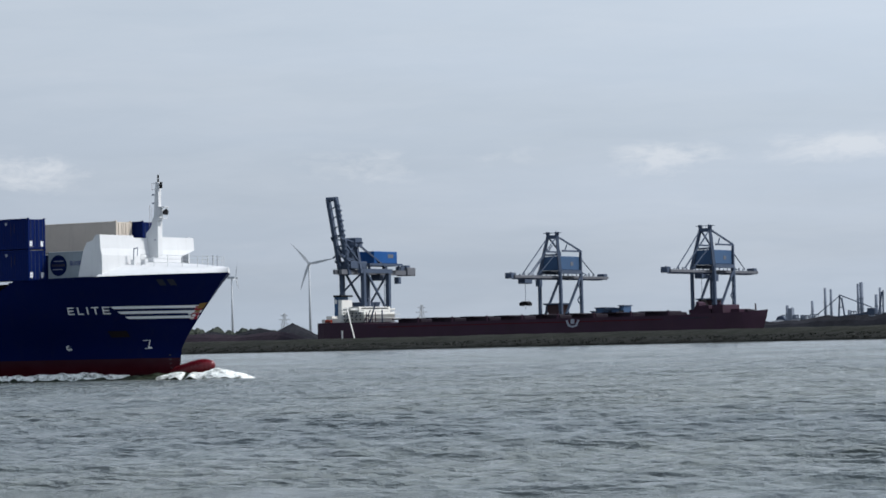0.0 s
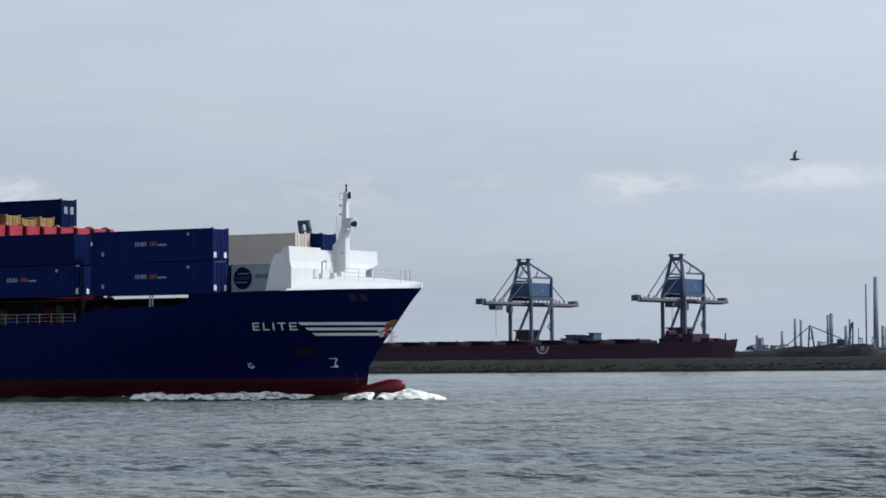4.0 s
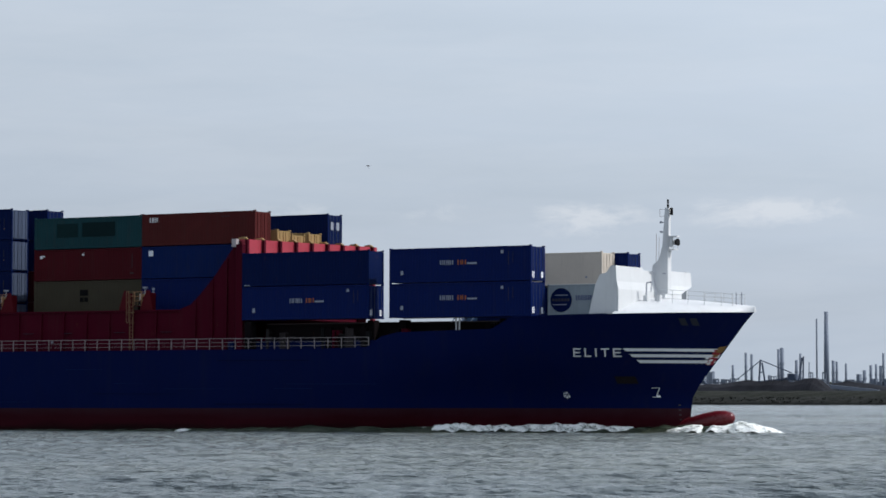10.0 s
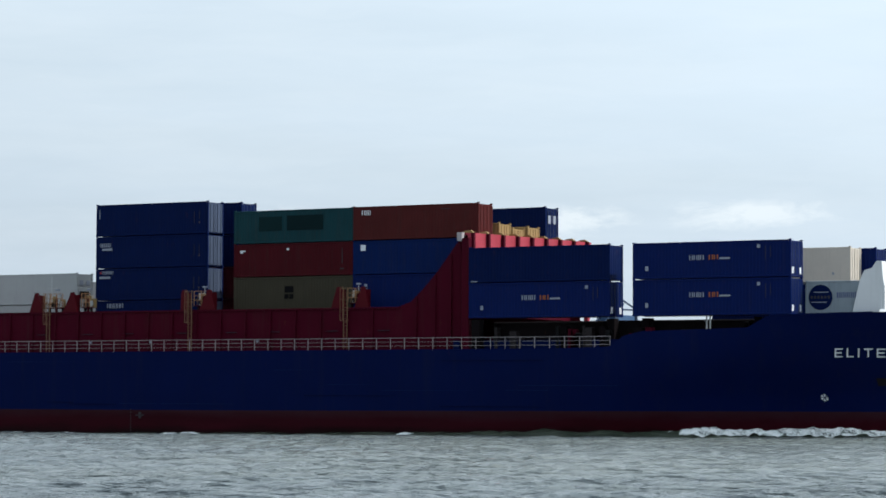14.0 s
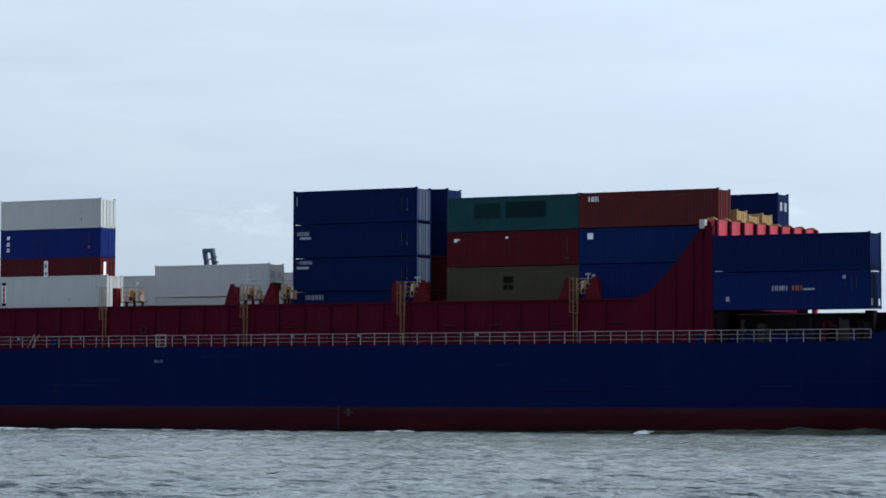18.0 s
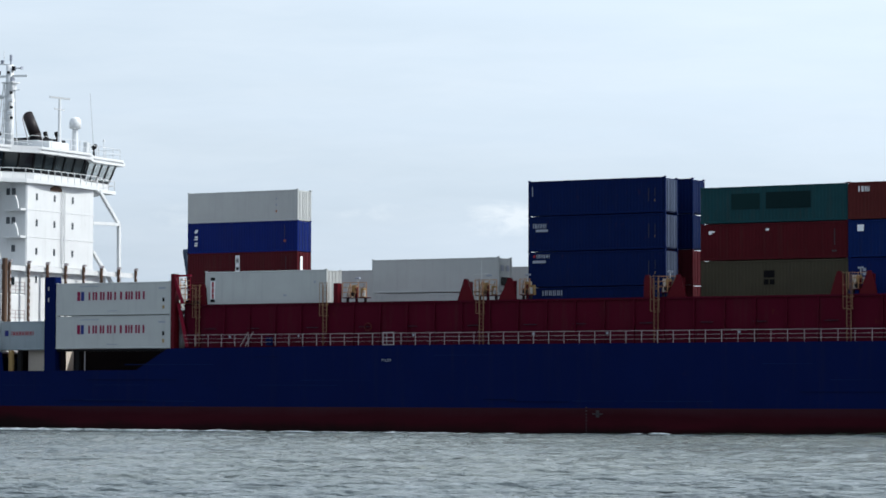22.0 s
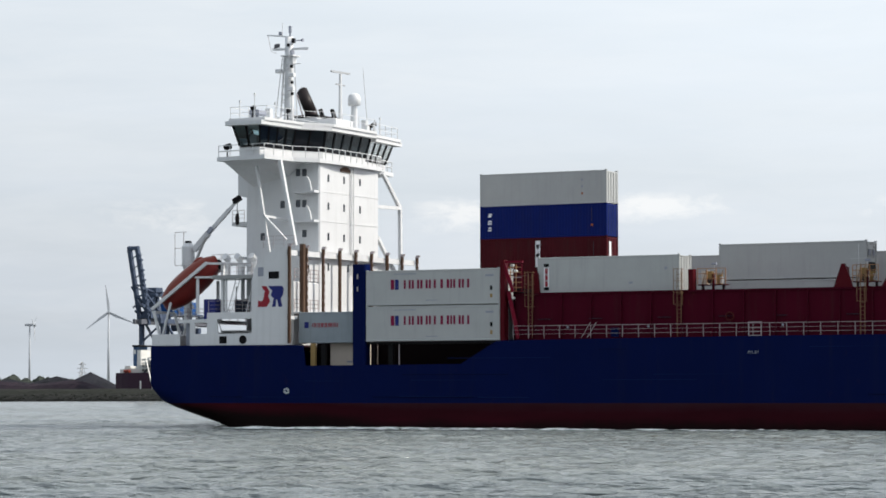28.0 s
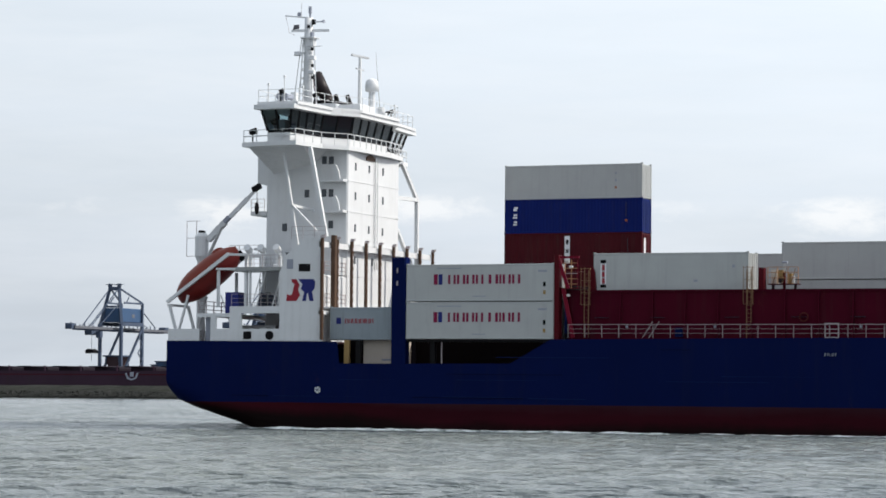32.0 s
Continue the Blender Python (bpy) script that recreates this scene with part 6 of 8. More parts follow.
def container(x0, x1, y0, z0, mat, label, H=2.83, marks=(), door=False, smooth_side=False, group="stacked containers", width=W, end_marks=(), door_mat=None):
    """A freight box with its aft lower near corner at (x0, y0, z0)."""
    L = x1 - x0
    c = thing("shipping_container", label, "container", group)
    key = (round(L, 1), round(H, 1), mat.name)
    r = 0.14
    if smooth_side:
        side = shared(key + ("s",), lambda: Geo().box(r, L - r, 0.02, 0.06, r, H - 0.1).mesh("side_wall", mat))
    else:
        side = shared(key + ("c",), lambda: corrugated_x(L - 2 * r, H - r - 0.1).mesh("side_wall", mat))
    off = (0, 0, 0) if smooth_side else (r, 0.02, r)
    part("side_wall", side, mat, c, at=off)
    part("side_wall", side, mat, c, at=(off[0], width - 0.07, off[2]))
    part("roof", shared(key + ("r", width), lambda: Geo().box(0.05, L - 0.05, 0.05, width - 0.05, H - 0.12, H - 0.06).mesh("roof", mat)), mat, c)
    part("floor_frame", shared(key + ("f", width), lambda: Geo().box(0.05, L - 0.05, 0.05, width - 0.05, 0.03, 0.16).mesh("floor_frame", mat)), mat, c)
    rail = shared(key + ("rl",), lambda: Geo().box(0.1, L - 0.1, 0.0, 0.1, 0, 0.14, 0.02).mesh("side_rail", mat))
    for y in (0.0, width - 0.1):
        for z in (0.01, H - 0.13):
            part("side_rail", rail, mat, c, at=(0, y, z))
    post = shared(key + ("p",), lambda: Geo().box(0, 0.16, 0, 0.16, 0.1, H - 0.1, 0.02).mesh("corner_post", mat))
    cast = shared(("cast", mat.name), lambda: Geo().box(0, 0.19, 0, 0.17, 0, 0.13, 0.02).mesh("corner_casting", mat))
    for x in (0, L - 0.16):
        for y in (0, width - 0.16):
            part("corner_post", post, mat, c, at=(x, y, 0))
    for x in (-0.01, L - 0.18):
        for y in (-0.01, width - 0.16):
            for z in (0, H - 0.06):
                part("corner_casting", cast, mat, c, at=(x, y, z))
    # ends
    part("end_wall", shared(key + ("e", width), lambda: Geo().box(0.03, 0.09, 0.12, width - 0.12, 0.12, H - 0.1).mesh("end_wall", mat)), mat, c)
    dm = door_mat or mat
    if door:
        for k in range(2):
            d = part("door", shared(key + ("d", width, dm.name), lambda: Geo().box(-0.06, 0, 0.02, width / 2 - 0.13, 0.14, H - 0.12).mesh("door", dm)), dm, c, at=(L - 0.03, 0.11 + k * (width / 2 - 0.11), 0))
            rod_mat = NAVY_END if "blue" in mat.name or "navy" in mat.name else mat
            rod = shared(("rod", round(H, 1), mat.name), lambda: Geo().tube((0.03, 0, 0.15), (0.03, 0, H - 0.15), 0.026, n=6).mesh("lock_rod", rod_mat))
            for y in (0.28, 0.82):
                part("lock_rod", rod, rod_mat, d, at=(0, y, 0))
    else:
        part("end_wall", shared(key + ("g", width), lambda: Geo().add([((0.0 if (i // 2) % 2 else 0.016), 0.14 + (width - 0.28) * i / 26, z) for i in range(27) for z in (0.14, H - 0.12)],
                                                                       [(2 * i, 2 * i + 2, 2 * i + 3, 2 * i + 1) for i in range(26)]).mesh("end_wall", mat)), mat, c, at=(L - 0.07, 0, 0))
    for u0, u1, v0, v1, mm, *lab in marks:
        part("marking", Geo().box(u0, u1, -0.004, 0.012 if smooth_side else 0.02, v0, v1), mm, c, lab[0] if lab else "")
    for u0, u1, v0, v1, mm in end_marks:
        part("marking", Geo().box(L, L + 0.012, u0, u1, v0, v1), mm, c)
    RIDERS.append((c, pose(x0, y0, z0)))
    return c


def word(u, v, h, widths, mat, gap=0.25, lab="plain bars in place of lettering"):
    """Bars of the size and colour of lettering that is not spelled out."""
    out = []
    for w in widths:
        if w < 0.16 or w > 0.8 or h < 0.25:
            out.append((u, u + w, v, v + h, mat, lab))
        else:
            out.append((u, u + w * 0.28, v, v + h, mat, lab))
            out.append((u + w * 0.72, u + w, v, v + h, mat, lab))
        u += w + gap * h
    return out


UNIT_MARKS = word(4.9, 1.42, 0.38, (0.30, 0.32, 0.10, 0.30), MARK_GREY, 0.18) + word(6.55, 1.42, 0.38, (0.36, 0.36), MARK_ORANGE, 0.18) + word(7.45, 1.44, 0.14, (0.9,), MARK_GREY)
UNIT_MARKS += [(1.1, 1.35, 0.65, 1.0, MARK_GREY), (10.6, 10.85, 2.25, 2.5, MARK_GREY), (11.3, 11.33, 1.3, 2.4, MARK_FAINT), (11.7, 11.73, 1.5, 2.4, MARK_FAINT)]
UNIT_ENDS = [(0.2, 0.55, 0.25, 0.75, MARK), (1.75, 2.1, 0.25, 0.75, MARK)]
SERIAL = [(10.75, 10.79, 0.9, 2.0, MARK_FAINT), (11.3, 11.34, 1.3, 2.0, MARK_FAINT), (11.3, 11.34, 0.9, 1.1, PALE_YELLOW)]
# forward stacks of long blue boxes
for z in (9.74, 12.64):
    container(66.45, 79.85, 0.1, z, BOX_UNIT, "long royal blue container with grey and orange lettering bars", marks=UNIT_MARKS, end_marks=UNIT_ENDS, width=2.44, door=True)
container(51.65, 64.45, 0.1, 9.74, BOX_UNIT, "long royal blue container with grey and orange lettering bars", marks=UNIT_MARKS, end_marks=UNIT_ENDS, width=2.44, door=True)
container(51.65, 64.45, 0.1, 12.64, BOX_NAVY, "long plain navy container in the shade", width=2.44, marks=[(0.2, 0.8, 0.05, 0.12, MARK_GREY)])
container(79.95, 86.01, 2.75, 9.74, BOX_GREY, "grey short container with a navy disc emblem", marks=word(2.6, 1.3, 0.42, (0.25, 0.2, 0.25, 0.25, 0.25, 0.1, 0.3), MARK_NAVY, 0.2), H=2.6, smooth_side=True)
disc = RIDERS[-1][0]
part("disc_emblem", Geo().tube((1.25, -0.02, 1.35), (1.25, 0.015, 1.35), 0.98, n=28), BOX_NAVY, disc, "round navy emblem with two pale bars")
part("disc_bar", Geo().box(0.7, 1.9, -0.03, -0.02, 1.72, 1.78), MARK_GREY, disc)
part("disc_bar", Geo().box(0.5, 1.75, -0.03, -0.02, 0.95, 1.01), MARK_GREY, disc)
for dx in range(6):
    part("disc_bar", Geo().box(0.45 + 0.28 * dx, 0.62 + 0.28 * dx, -0.03, -0.02, 1.25, 1.48), MARK_FAINT, disc)
container(67.3, 79.5, 13.5, 9.74, BOX_NAVY, "navy container below a cream one")
container(67.3, 79.5, 13.5, 12.74, BOX_CREAM, "cream container with plain sides", smooth_side=True, door=True, marks=[(10.6, 10.8, 0.6, 0.8, MARK_GREY)])
container(68.5, 80.7, 16.1, 9.74, BOX_NAVY, "navy container on the forward hatch")
container(68.5, 80.7, 16.1, 12.74, BOX_UNIT, "blue container with a panelled end", door=True)
# stack before the red girder
container(38.45, 50.65, 3.55, 10.8, BOX_UNIT, "blue container with upright lettering bars", marks=[(1.15, 1.42, 0.15 + 0.34 * k, 0.38 + 0.34 * k, MARK_GREY) for k in range(6)])
container(38.45, 50.65, 3.55, 13.7, BOX_BLUE, "mid-blue container with a small white plate", marks=[(0.75, 1.25, 2.0, 2.5, MARK)])
container(38.45, 50.65, 3.55, 16.62, BOX_RUST, "oxide-red container with a white mark", marks=word(0.85, 2.1, 0.42, (0.34, 0.2, 0.2), MARK, 0.15) + [(8.6, 9.5, 2.4, 2.46, MARK_FAINT)], door=True)
for y in (6.1, 8.6, 11.1, 14.5):
    for z, m in ((10.8, BOX_NAVY), (13.7, BOX_BLUE)):
        container(38.45, 50.65, y, z, m, "blue container inside the stack")
container(39.0, 51.2, 14.5, 16.75, BOX_NAVY, "navy container with pale panels on its end", H=3.0, door=True, end_marks=[(0.5, 1.0, 1.6, 2.3, MARK_GREY), (1.4, 1.9, 1.6, 2.3, MARK_GREY)])
for y, x, h in ((6.7, 44.9, 1.3), (8.9, 45.0, 1.0), (11.5, 45.1, 1.25)):
    container(x, x + 6.0, y, 16.62, PALE_YELLOW, "low yellow flat-rack container", H=h, door=True, group="low yellow containers", width=2.1)
# teal, red and khaki stack
container(26.2, 38.4, 3.6, 10.8, BOX_KHAKI, "khaki container with a dark square emblem", marks=[(5.3, 6.2, 1.5, 2.05, MARK_BLACK), (5.3, 5.7, 0.95, 1.35, MARK_BLACK), (5.8, 6.2, 0.95, 1.35, MARK_BLACK)])
container(26.2, 38.4, 3.6, 13.7, BOX_RED, "dark red container with small white marks", marks=[(0.7, 1.2, 2.2, 2.32, MARK), (0.7, 0.95, 2.05, 2.2, MARK), (5.5, 5.75, 2.25, 2.42, MARK), (11.1, 11.16, 1.0, 2.3, MARK_FAINT), (10.9, 11.3, 0.5, 0.62, MARK_FAINT)], door=True)
container(26.2, 38.4, 3.6, 16.6, BOX_TEAL, "teal container with overpainted dark patches", marks=[(2.6, 5.0, 1.05, 2.3, paint("teal_dark", (0.004, 0.018, 0.020), 0.5, 0.3, 0.1, spec=0.05), "dark overpainted patch"), (5.5, 9.2, 1.05, 2.35, paint("teal_darker", (0.003, 0.013, 0.015), 0.5, 0.3, 0.1, spec=0.05), "dark overpainted patch")], door=True, door_mat=TEAL_END)
for y in (6.1, 8.6):
    for z, m in ((10.8, BOX_RUST), (13.7, BOX_BLUE)):
        container(26.2, 38.4, y, z, m, "container inside the stack")
# tall navy stacks
for k, z in enumerate((9.02, 11.92, 14.82, 17.72)):
    mk = {0: word(1.3, 2.2, 0.42, (0.32, 0.3, 0.3, 0.3, 0.3), MARK_GREY, 0.15), 1: word(0.75, 2.35, 0.3, (0.2, 0.2, 0.2, 0.2, 0.2), MARK_GREY, 0.15) + word(0.4, 1.95, 0.22, (1.2,), MARK_GREY) + [(0.45, 0.65, 2.4, 2.6, MARK_RED)],
          2: word(0.45, 1.9, 0.36, (0.22, 0.2, 0.2, 0.2, 0.18), MARK_GREY, 0.12) + word(0.7, 1.6, 0.2, (1.1,), MARK_GREY), 3: [(0.35, 0.42, 1.6, 2.4, MARK_GREY)]}[k]
    container(10.5, 22.75, 4.6, z, BOX_NAVY, "navy container with grey lettering bars in a tall stack", marks=mk + SERIAL, door=True, door_mat=NAVY_END)
    container(10.7, 22.95, 9.6, z + 0.2, (BOX_MAROON, BOX_MAROON, BOX_NAVY, BOX_NAVY)[k], "container in the second row of a tall stack", door=True)
# white boxes amidships
for z in (8.85, 11.77):
    container(-5.75, 6.45, 7.15, z, BOX_WHITE, "white refrigerated container with plain sides", smooth_side=True, end_marks=[(0.4, 0.9, 1.7, 2.2, MARK_GREY), (1.4, 1.9, 1.7, 2.2, MARK_GREY), (0.4, 2.0, 0.5, 1.2, MARK_BLACK)], marks=[(10.2, 10.4, 0.8, 1.0, MARK_GREY)])
container(-18.75, -6.6, 1.1, 10.75, BOX_WHITE, "white refrigerated container with a black and red upright sign", smooth_side=True, door=True, marks=[(0.55, 1.0, 0.25, 0.48, MARK_BLACK), (0.55, 1.0, 2.1, 2.35, MARK_BLACK), (0.55, 0.66, 0.5, 2.08, MARK), (0.9, 1.0, 0.5, 2.08, MARK), (0.67, 0.89, 0.55, 0.95, MARK_RED, "red bars in place of lettering"), (0.67, 0.89, 1.05, 1.45, MARK_RED), (0.67, 0.89, 1.55, 1.95, MARK_RED), (10.9, 11.1, 1.7, 1.9, MARK_GREY), (7.9, 8.2, 0.65, 0.8, MARK_GREY)])
for z in (8.5, 11.4):
    container(-16.6, -4.4, 16.0, z, BOX_WHITE, "white container on the far side", smooth_side=True)
    container(-3.6, 8.6, 16.0, z, BOX_WHITE, "white container on the far side", smooth_side=True)
# far stack aft of amidships
for z, m, lab, mk, ss in ((4.9, BOX_NAVY, "navy container low in a far stack", (), False), (7.8, BOX_NAVY, "navy container low in a far stack", (), False), (10.65, BOX_MAROON, "maroon container in a far stack", (), False),
                          (13.5, BOX_MAROON, "maroon container with a white upright plate", [(5.4, 5.85, 0.3, 2.6, MARK), (5.5, 5.75, 1.9, 2.3, MARK_BLACK), (5.5, 5.75, 1.2, 1.5, MARK_BLACK), (10.9, 10.96, 1.2, 2.4, MARK_FAINT)], False),
                          (16.35, BOX_BRIGHT, "bright blue container with slanted white marks", [(0.86, 1.18, 2.1, 2.25, MARK), (0.80, 1.10, 1.92, 2.1, MARK), (0.76, 1.14, 1.28, 1.42, MARK), (0.82, 1.14, 1.48, 1.64, MARK), (0.78, 1.1, 0.70, 0.84, MARK), (0.84, 1.12, 0.9, 1.05, MARK), (10.7, 10.9, 0.9, 1.1, MARK_ORANGE), (10.75, 10.8, 1.3, 2.5, MARK_FAINT)], False),
                          (19.2, BOX_WHITE, "white refrigerated container on top of a far stack", [(9.8, 9.95, 0.8, 1.0, MARK_ORANGE), (9.8, 9.95, 1.4, 1.6, MARK_GREY), (9.8, 9.95, 2.0, 2.15, MARK_GREY)], True)):
    container(-33.35, -21.15, 19.95, z, m, lab, H=2.86, marks=mk, smooth_side=ss, door=True, end_marks=[(0.5, 0.9, 0.6, 2.4, MARK)] if z == 13.5 else ())
# white boxes beside the after post
NAME = word(3.5, 1.33, 0.70, (0.62, 0.68, 0.66, 0.62), MARK_MAGENTA, 0.16, "red bars in place of lettering") + word(6.85, 1.33, 0.70, (0.78, 0.15, 0.66, 0.66), MARK_MAGENTA, 0.16, "red bars in place of lettering")
for z in (7.07, 9.98):
    mk = [(2.3, 2.62, 1.28, 2.08, MARK_MAGENTA, "square emblem in magenta and navy"), (2.70, 3.02, 1.28, 2.08, MARK_NAVY)] + NAME + [(11.3, 11.5, 0.5, 0.8, PALE_YELLOW), (11.3, 11.5, 1.1, 1.45, MARK_BLACK), (10.9, 11.6, 2.2, 2.35, MARK_GREY), (2.6, 4.6, 2.5, 2.56, MARK_GREY), (5.5, 6.6, 0.35, 0.4, MARK_GREY)]
    container(-33.72, -21.55, 0.02, z, BOX_WHITE, "white refrigerated container with red lettering bars", marks=mk, smooth_side=True, door=True)
container(-41.2 + 0.5, -35.0, 1.1, 7.02, BOX_GREY, "dull grey container with faded red lettering bars", H=2.55, marks=[(0.55, 0.95, 1.25, 1.75, MARK_NAVY)] + word(1.3, 1.3, 0.36, (0.25, 0.28, 0.28, 0.28, 0.3, 0.1, 0.28, 0.28), MARK_RED, 0.15), smooth_side=True)
container(-38.2, -35.0, 2.0, 4.95, BOX_CREAM, "cream container seen through the side opening", H=2.05, smooth_side=True, marks=[(1.6, 2.6, 0.45, 0.6, MARK_GREY)])


# ---- the far shore ----
def polar(az, dist_y):
    """A place on the line y = dist_y in a compass direction (degrees to the right of +Y)."""
    return Vector((dist_y * math.tan(radians(az)), dist_y, 0))


ORE_DECK = paint("ore_deck", (0.018, 0.014, 0.02), 0.6, 0.4, 0.1, 0.2, scale=0.2, spec=0.06)


def build_ore_carrier():
    y0, y1 = 1262.0, 1306.0
    xa, xb = polar(-34.375, y0).x, polar(-24.93, (y0 + y1) / 2).x
    s = thing("ore_carrier", "long dark red bulk carrier moored behind the dam", "ship", at=Matrix.Translation((xa, y0, 0)))
    L, B = xb - xa, y1 - y0

    def side(x, z):
        """Distance of the near side from the line of the quay side: it closes in at the bow and at the stern."""
        reach = L - 5.0 + 5.0 * min(1.0, z / 15.0)
        u = min(1.0, max(0.0, (x - (reach - 44.0)) / 44.0))
        k = 1 - u ** 2.6
        if x < 22:
            k *= 0.74 + 0.26 * (1 - (1 - x / 22) ** 2)
        return B / 2 * (1 - k)

    g = Geo()
    xs = [-7, 0, 6, 14, 22, 34] + [34 + (L - 80) * k / 8 for k in range(1, 9)] + [L - 46 + 46 * (k / 14) for k in range(1, 15)]
    rows = []
    for x in xs:
        zt = lerp(x, [(-7, 15.5), (30, 15.5), (34, 14.4), (L - 46, 14.4), (L - 30, 14.8), (L - 8, 15.3), (L, 16.4)])
        row = []
        for k in range(6):
            z = zt * k / 5
            xx = min(x, L - 5.0 + 5.0 * min(1.0, z / 15.0))
            row.append((xx, side(xx, z), z))
        rows.append(row)
    for sgn in (0, 1):
        g.add([(x, (B - y) if sgn else y, z) for row in rows for x, y, z in row], [(6 * i + k, 6 * i + 6 + k, 6 * i + 7 + k, 6 * i + k + 1) for i in range(len(rows) - 1) for k in range(5)])
    top = [row[-1] for row in rows]
    g.add([p for x, y, z in top for p in ((x, y, z - 0.1), (x, B - y, z - 0.1))], [(2 * i, 2 * i + 2, 2 * i + 3, 2 * i + 1) for i in range(len(top) - 1)])
    g.add([p for x, y, z in rows[0] for p in ((x, y, z), (x, B - y, z))], [(2 * i, 2 * i + 2, 2 * i + 3, 2 * i + 1) for i in range(5)])
    part("hull", g, ORE_HULL, s, "dull dark red hull")
    part("deck_stripe", Geo().box(40, L - 50, -0.06, 0.0, 12.2, 12.7), BOX_MAROON, s)
    part("deck_rail", Geo().box(40, L - 40, 0.2, 0.3, 15.3, 15.4).box(40, L - 40, 0.2, 0.3, 14.85, 14.92), ORE_HULL, s)
    for i in range(8):
        x = 46 + i * 22.0
        part("hatch_coaming", Geo().box(x, x + 15, 12, B - 12, 14.4, 16.3, 0.3), ORE_DECK, s)
        part("hatch_cover", Geo().box(x - 0.5, x + 8.5, 6, B - 6, 16.3, 17.0, 0.2), ORE_DECK, s)
        part("deck_vent", Geo().tube((x + 18, 4, 14.4), (x + 18, 4, 17.2), 0.5), ORE_HULL, s)
    emblem = part("hull_emblem", Geo().prism([(a, b) for a, b in ((159.1, 13.4), (160.4, 10.2), (163.2, 9.4), (165.9, 10.2), (167.3, 13.4), (166.2, 13.4), (165.1, 10.9), (163.2, 10.3), (161.3, 10.9), (160.2, 13.4))], 1, -0.1, 0.0), MARK_GREY, s, "pale round emblem on the hull")
    part("emblem_block", Geo().box(162.1, 164.3, -0.1, 0, 11.4, 13.8), MARK_GREY, emblem)
    for k in range(11):
        xk = L - 40.5 + 1.45 * k
        part("hull_lettering", Geo().box(xk, xk + 0.95, side(xk, 13.0) - 0.12, side(xk + 1.0, 13.0) + 0.1, 12.5, 13.2), FAIRLEAD, s, "pale bars in place of the ship's name")
    # white accommodation aft with a navy funnel
    part("accommodation", Geo().box(15, 27, 6, B - 6, 15.5, 21.0, 0.3).box(17, 24, 6, B - 6, 21.0, 24.2, 0.3).box(3, 15, 8, B - 8, 15.5, 18.0, 0.3).box(8, 15, 9, B - 9, 18.0, 20.0, 0.3), FAR_WHITE, s, "white accommodation block")
    for z in (17.6, 19.7, 21.2):
        part("accommodation_deck", Geo().box(12 if z < 21 else 14, 29 if z < 20 else 26, 3.0, B - 3, z, z + 0.25), FAR_WHITE, s)
        part("deck_rail", Geo().box(13, 29, 3.0, 3.1, z + 0.7, z + 0.8).box(13, 29, 3.0, 3.1, z + 1.1, z + 1.2), MARK_GREY, s)
    part("bridge_wing", Geo().box(18, 23, -1, B + 1, 22.2, 23.2, 0.2), FAR_WHITE, s)
    part("bridge_window", Geo().box(23.4, 24.05, 8, B - 8, 22.9, 23.7), GLASS, s)
    part("stair", Geo().bar((15, 5.6, 15.5), (19, 5.6, 19.6), 0.5).bar((21, 5.6, 17.6), (25, 5.6, 21.0), 0.5), CRANE_GREY, s)
    part("signal_mast", Geo().tube((21, B / 2, 24.2), (21, B / 2, 31), 0.3, 0.2).bar((19, B / 2, 29), (23, B / 2, 29), 0.25), MARK_GREY, s)
    for x in (29.5, 31, 33.5, 35.5):
        part("deck_post", Geo().tube((x, 5, 15), (x, 5, 18.5 + x % 3), 0.22), ORE_HULL, s)
    for z in (16.6, 18.8, 20.2):
        for i in range(5):
            part("window", Geo().box(13.5 + 2.7 * i, 14.4 + 2.7 * i, 5.9, 6.0, z, z + 0.8), GLASS, s)
    part("funnel", Geo().box(0.5, 3.1, 16, 27, 15.5, 30.2, 0.4), CRANE_DULL, s, "dull blue funnel with a dark top")
    part("funnel_casing", Geo().box(3.1, 5.8, 16, 27, 15.5, 28.4, 0.4), FAR_WHITE, s)
    part("funnel_top", Geo().box(0.3, 5.8, 15.4, 27.6, 30.2, 31.2, 0.4), BLACK, s)
    part("funnel_mark", Geo().box(1.1, 2.5, 15.88, 16.0, 26.4, 28.6), FAR_WHITE, s)
    part("poop_house", Geo().box(-3.5, 3, 9, B - 9, 15.5, 17.6, 0.3).box(-1, 3, 10, B - 10, 17.6, 19.4, 0.3), FAR_WHITE, s)
    part("rescue_boat", Geo().box(1.5, 5.0, 5.0, 7.2, 15.6, 17.4, 0.6), ORANGE, s, "orange rescue boat")
    part("accommodation_crane", Geo().bar((31, 6, 15.5), (36.5, 4, 26), 0.6).tube((38, 8, 15), (38, 8, 22), 0.4).bar((27, 6, 15.5), (33, 4, 22), 0.4), CRANE_GREY, s)
    part("gangway", Geo().bar((21, -2, 24), (28, -4, 3.5), 0.7, 0.4), FAR_WHITE, s)
    part("mooring_post", Geo().tube((19, -4, 0), (19, -4, 11), 0.5), GALV, s)
    # forecastle mast and gear
    part("foremast", Geo().tube((L - 7, B / 2, 15.2), (L - 7, B / 2, 19.6), 0.5, 0.35), ORE_HULL, s)
    part("forecastle_house", Geo().box(L - 40.5, L - 28, 12, B - 12, 14.4, 17.2, 0.3).box(L - 36.5, L - 30, 14, B - 14, 17.2, 19.2, 0.3).prism([(L - 39.5, 17.2), (L - 36.5, 17.2), (L - 36.5, 20.6), (L - 38.0, 21.4)], 1, 16, 24), ORE_HULL, s, "dark red house and gear on the forecastle")
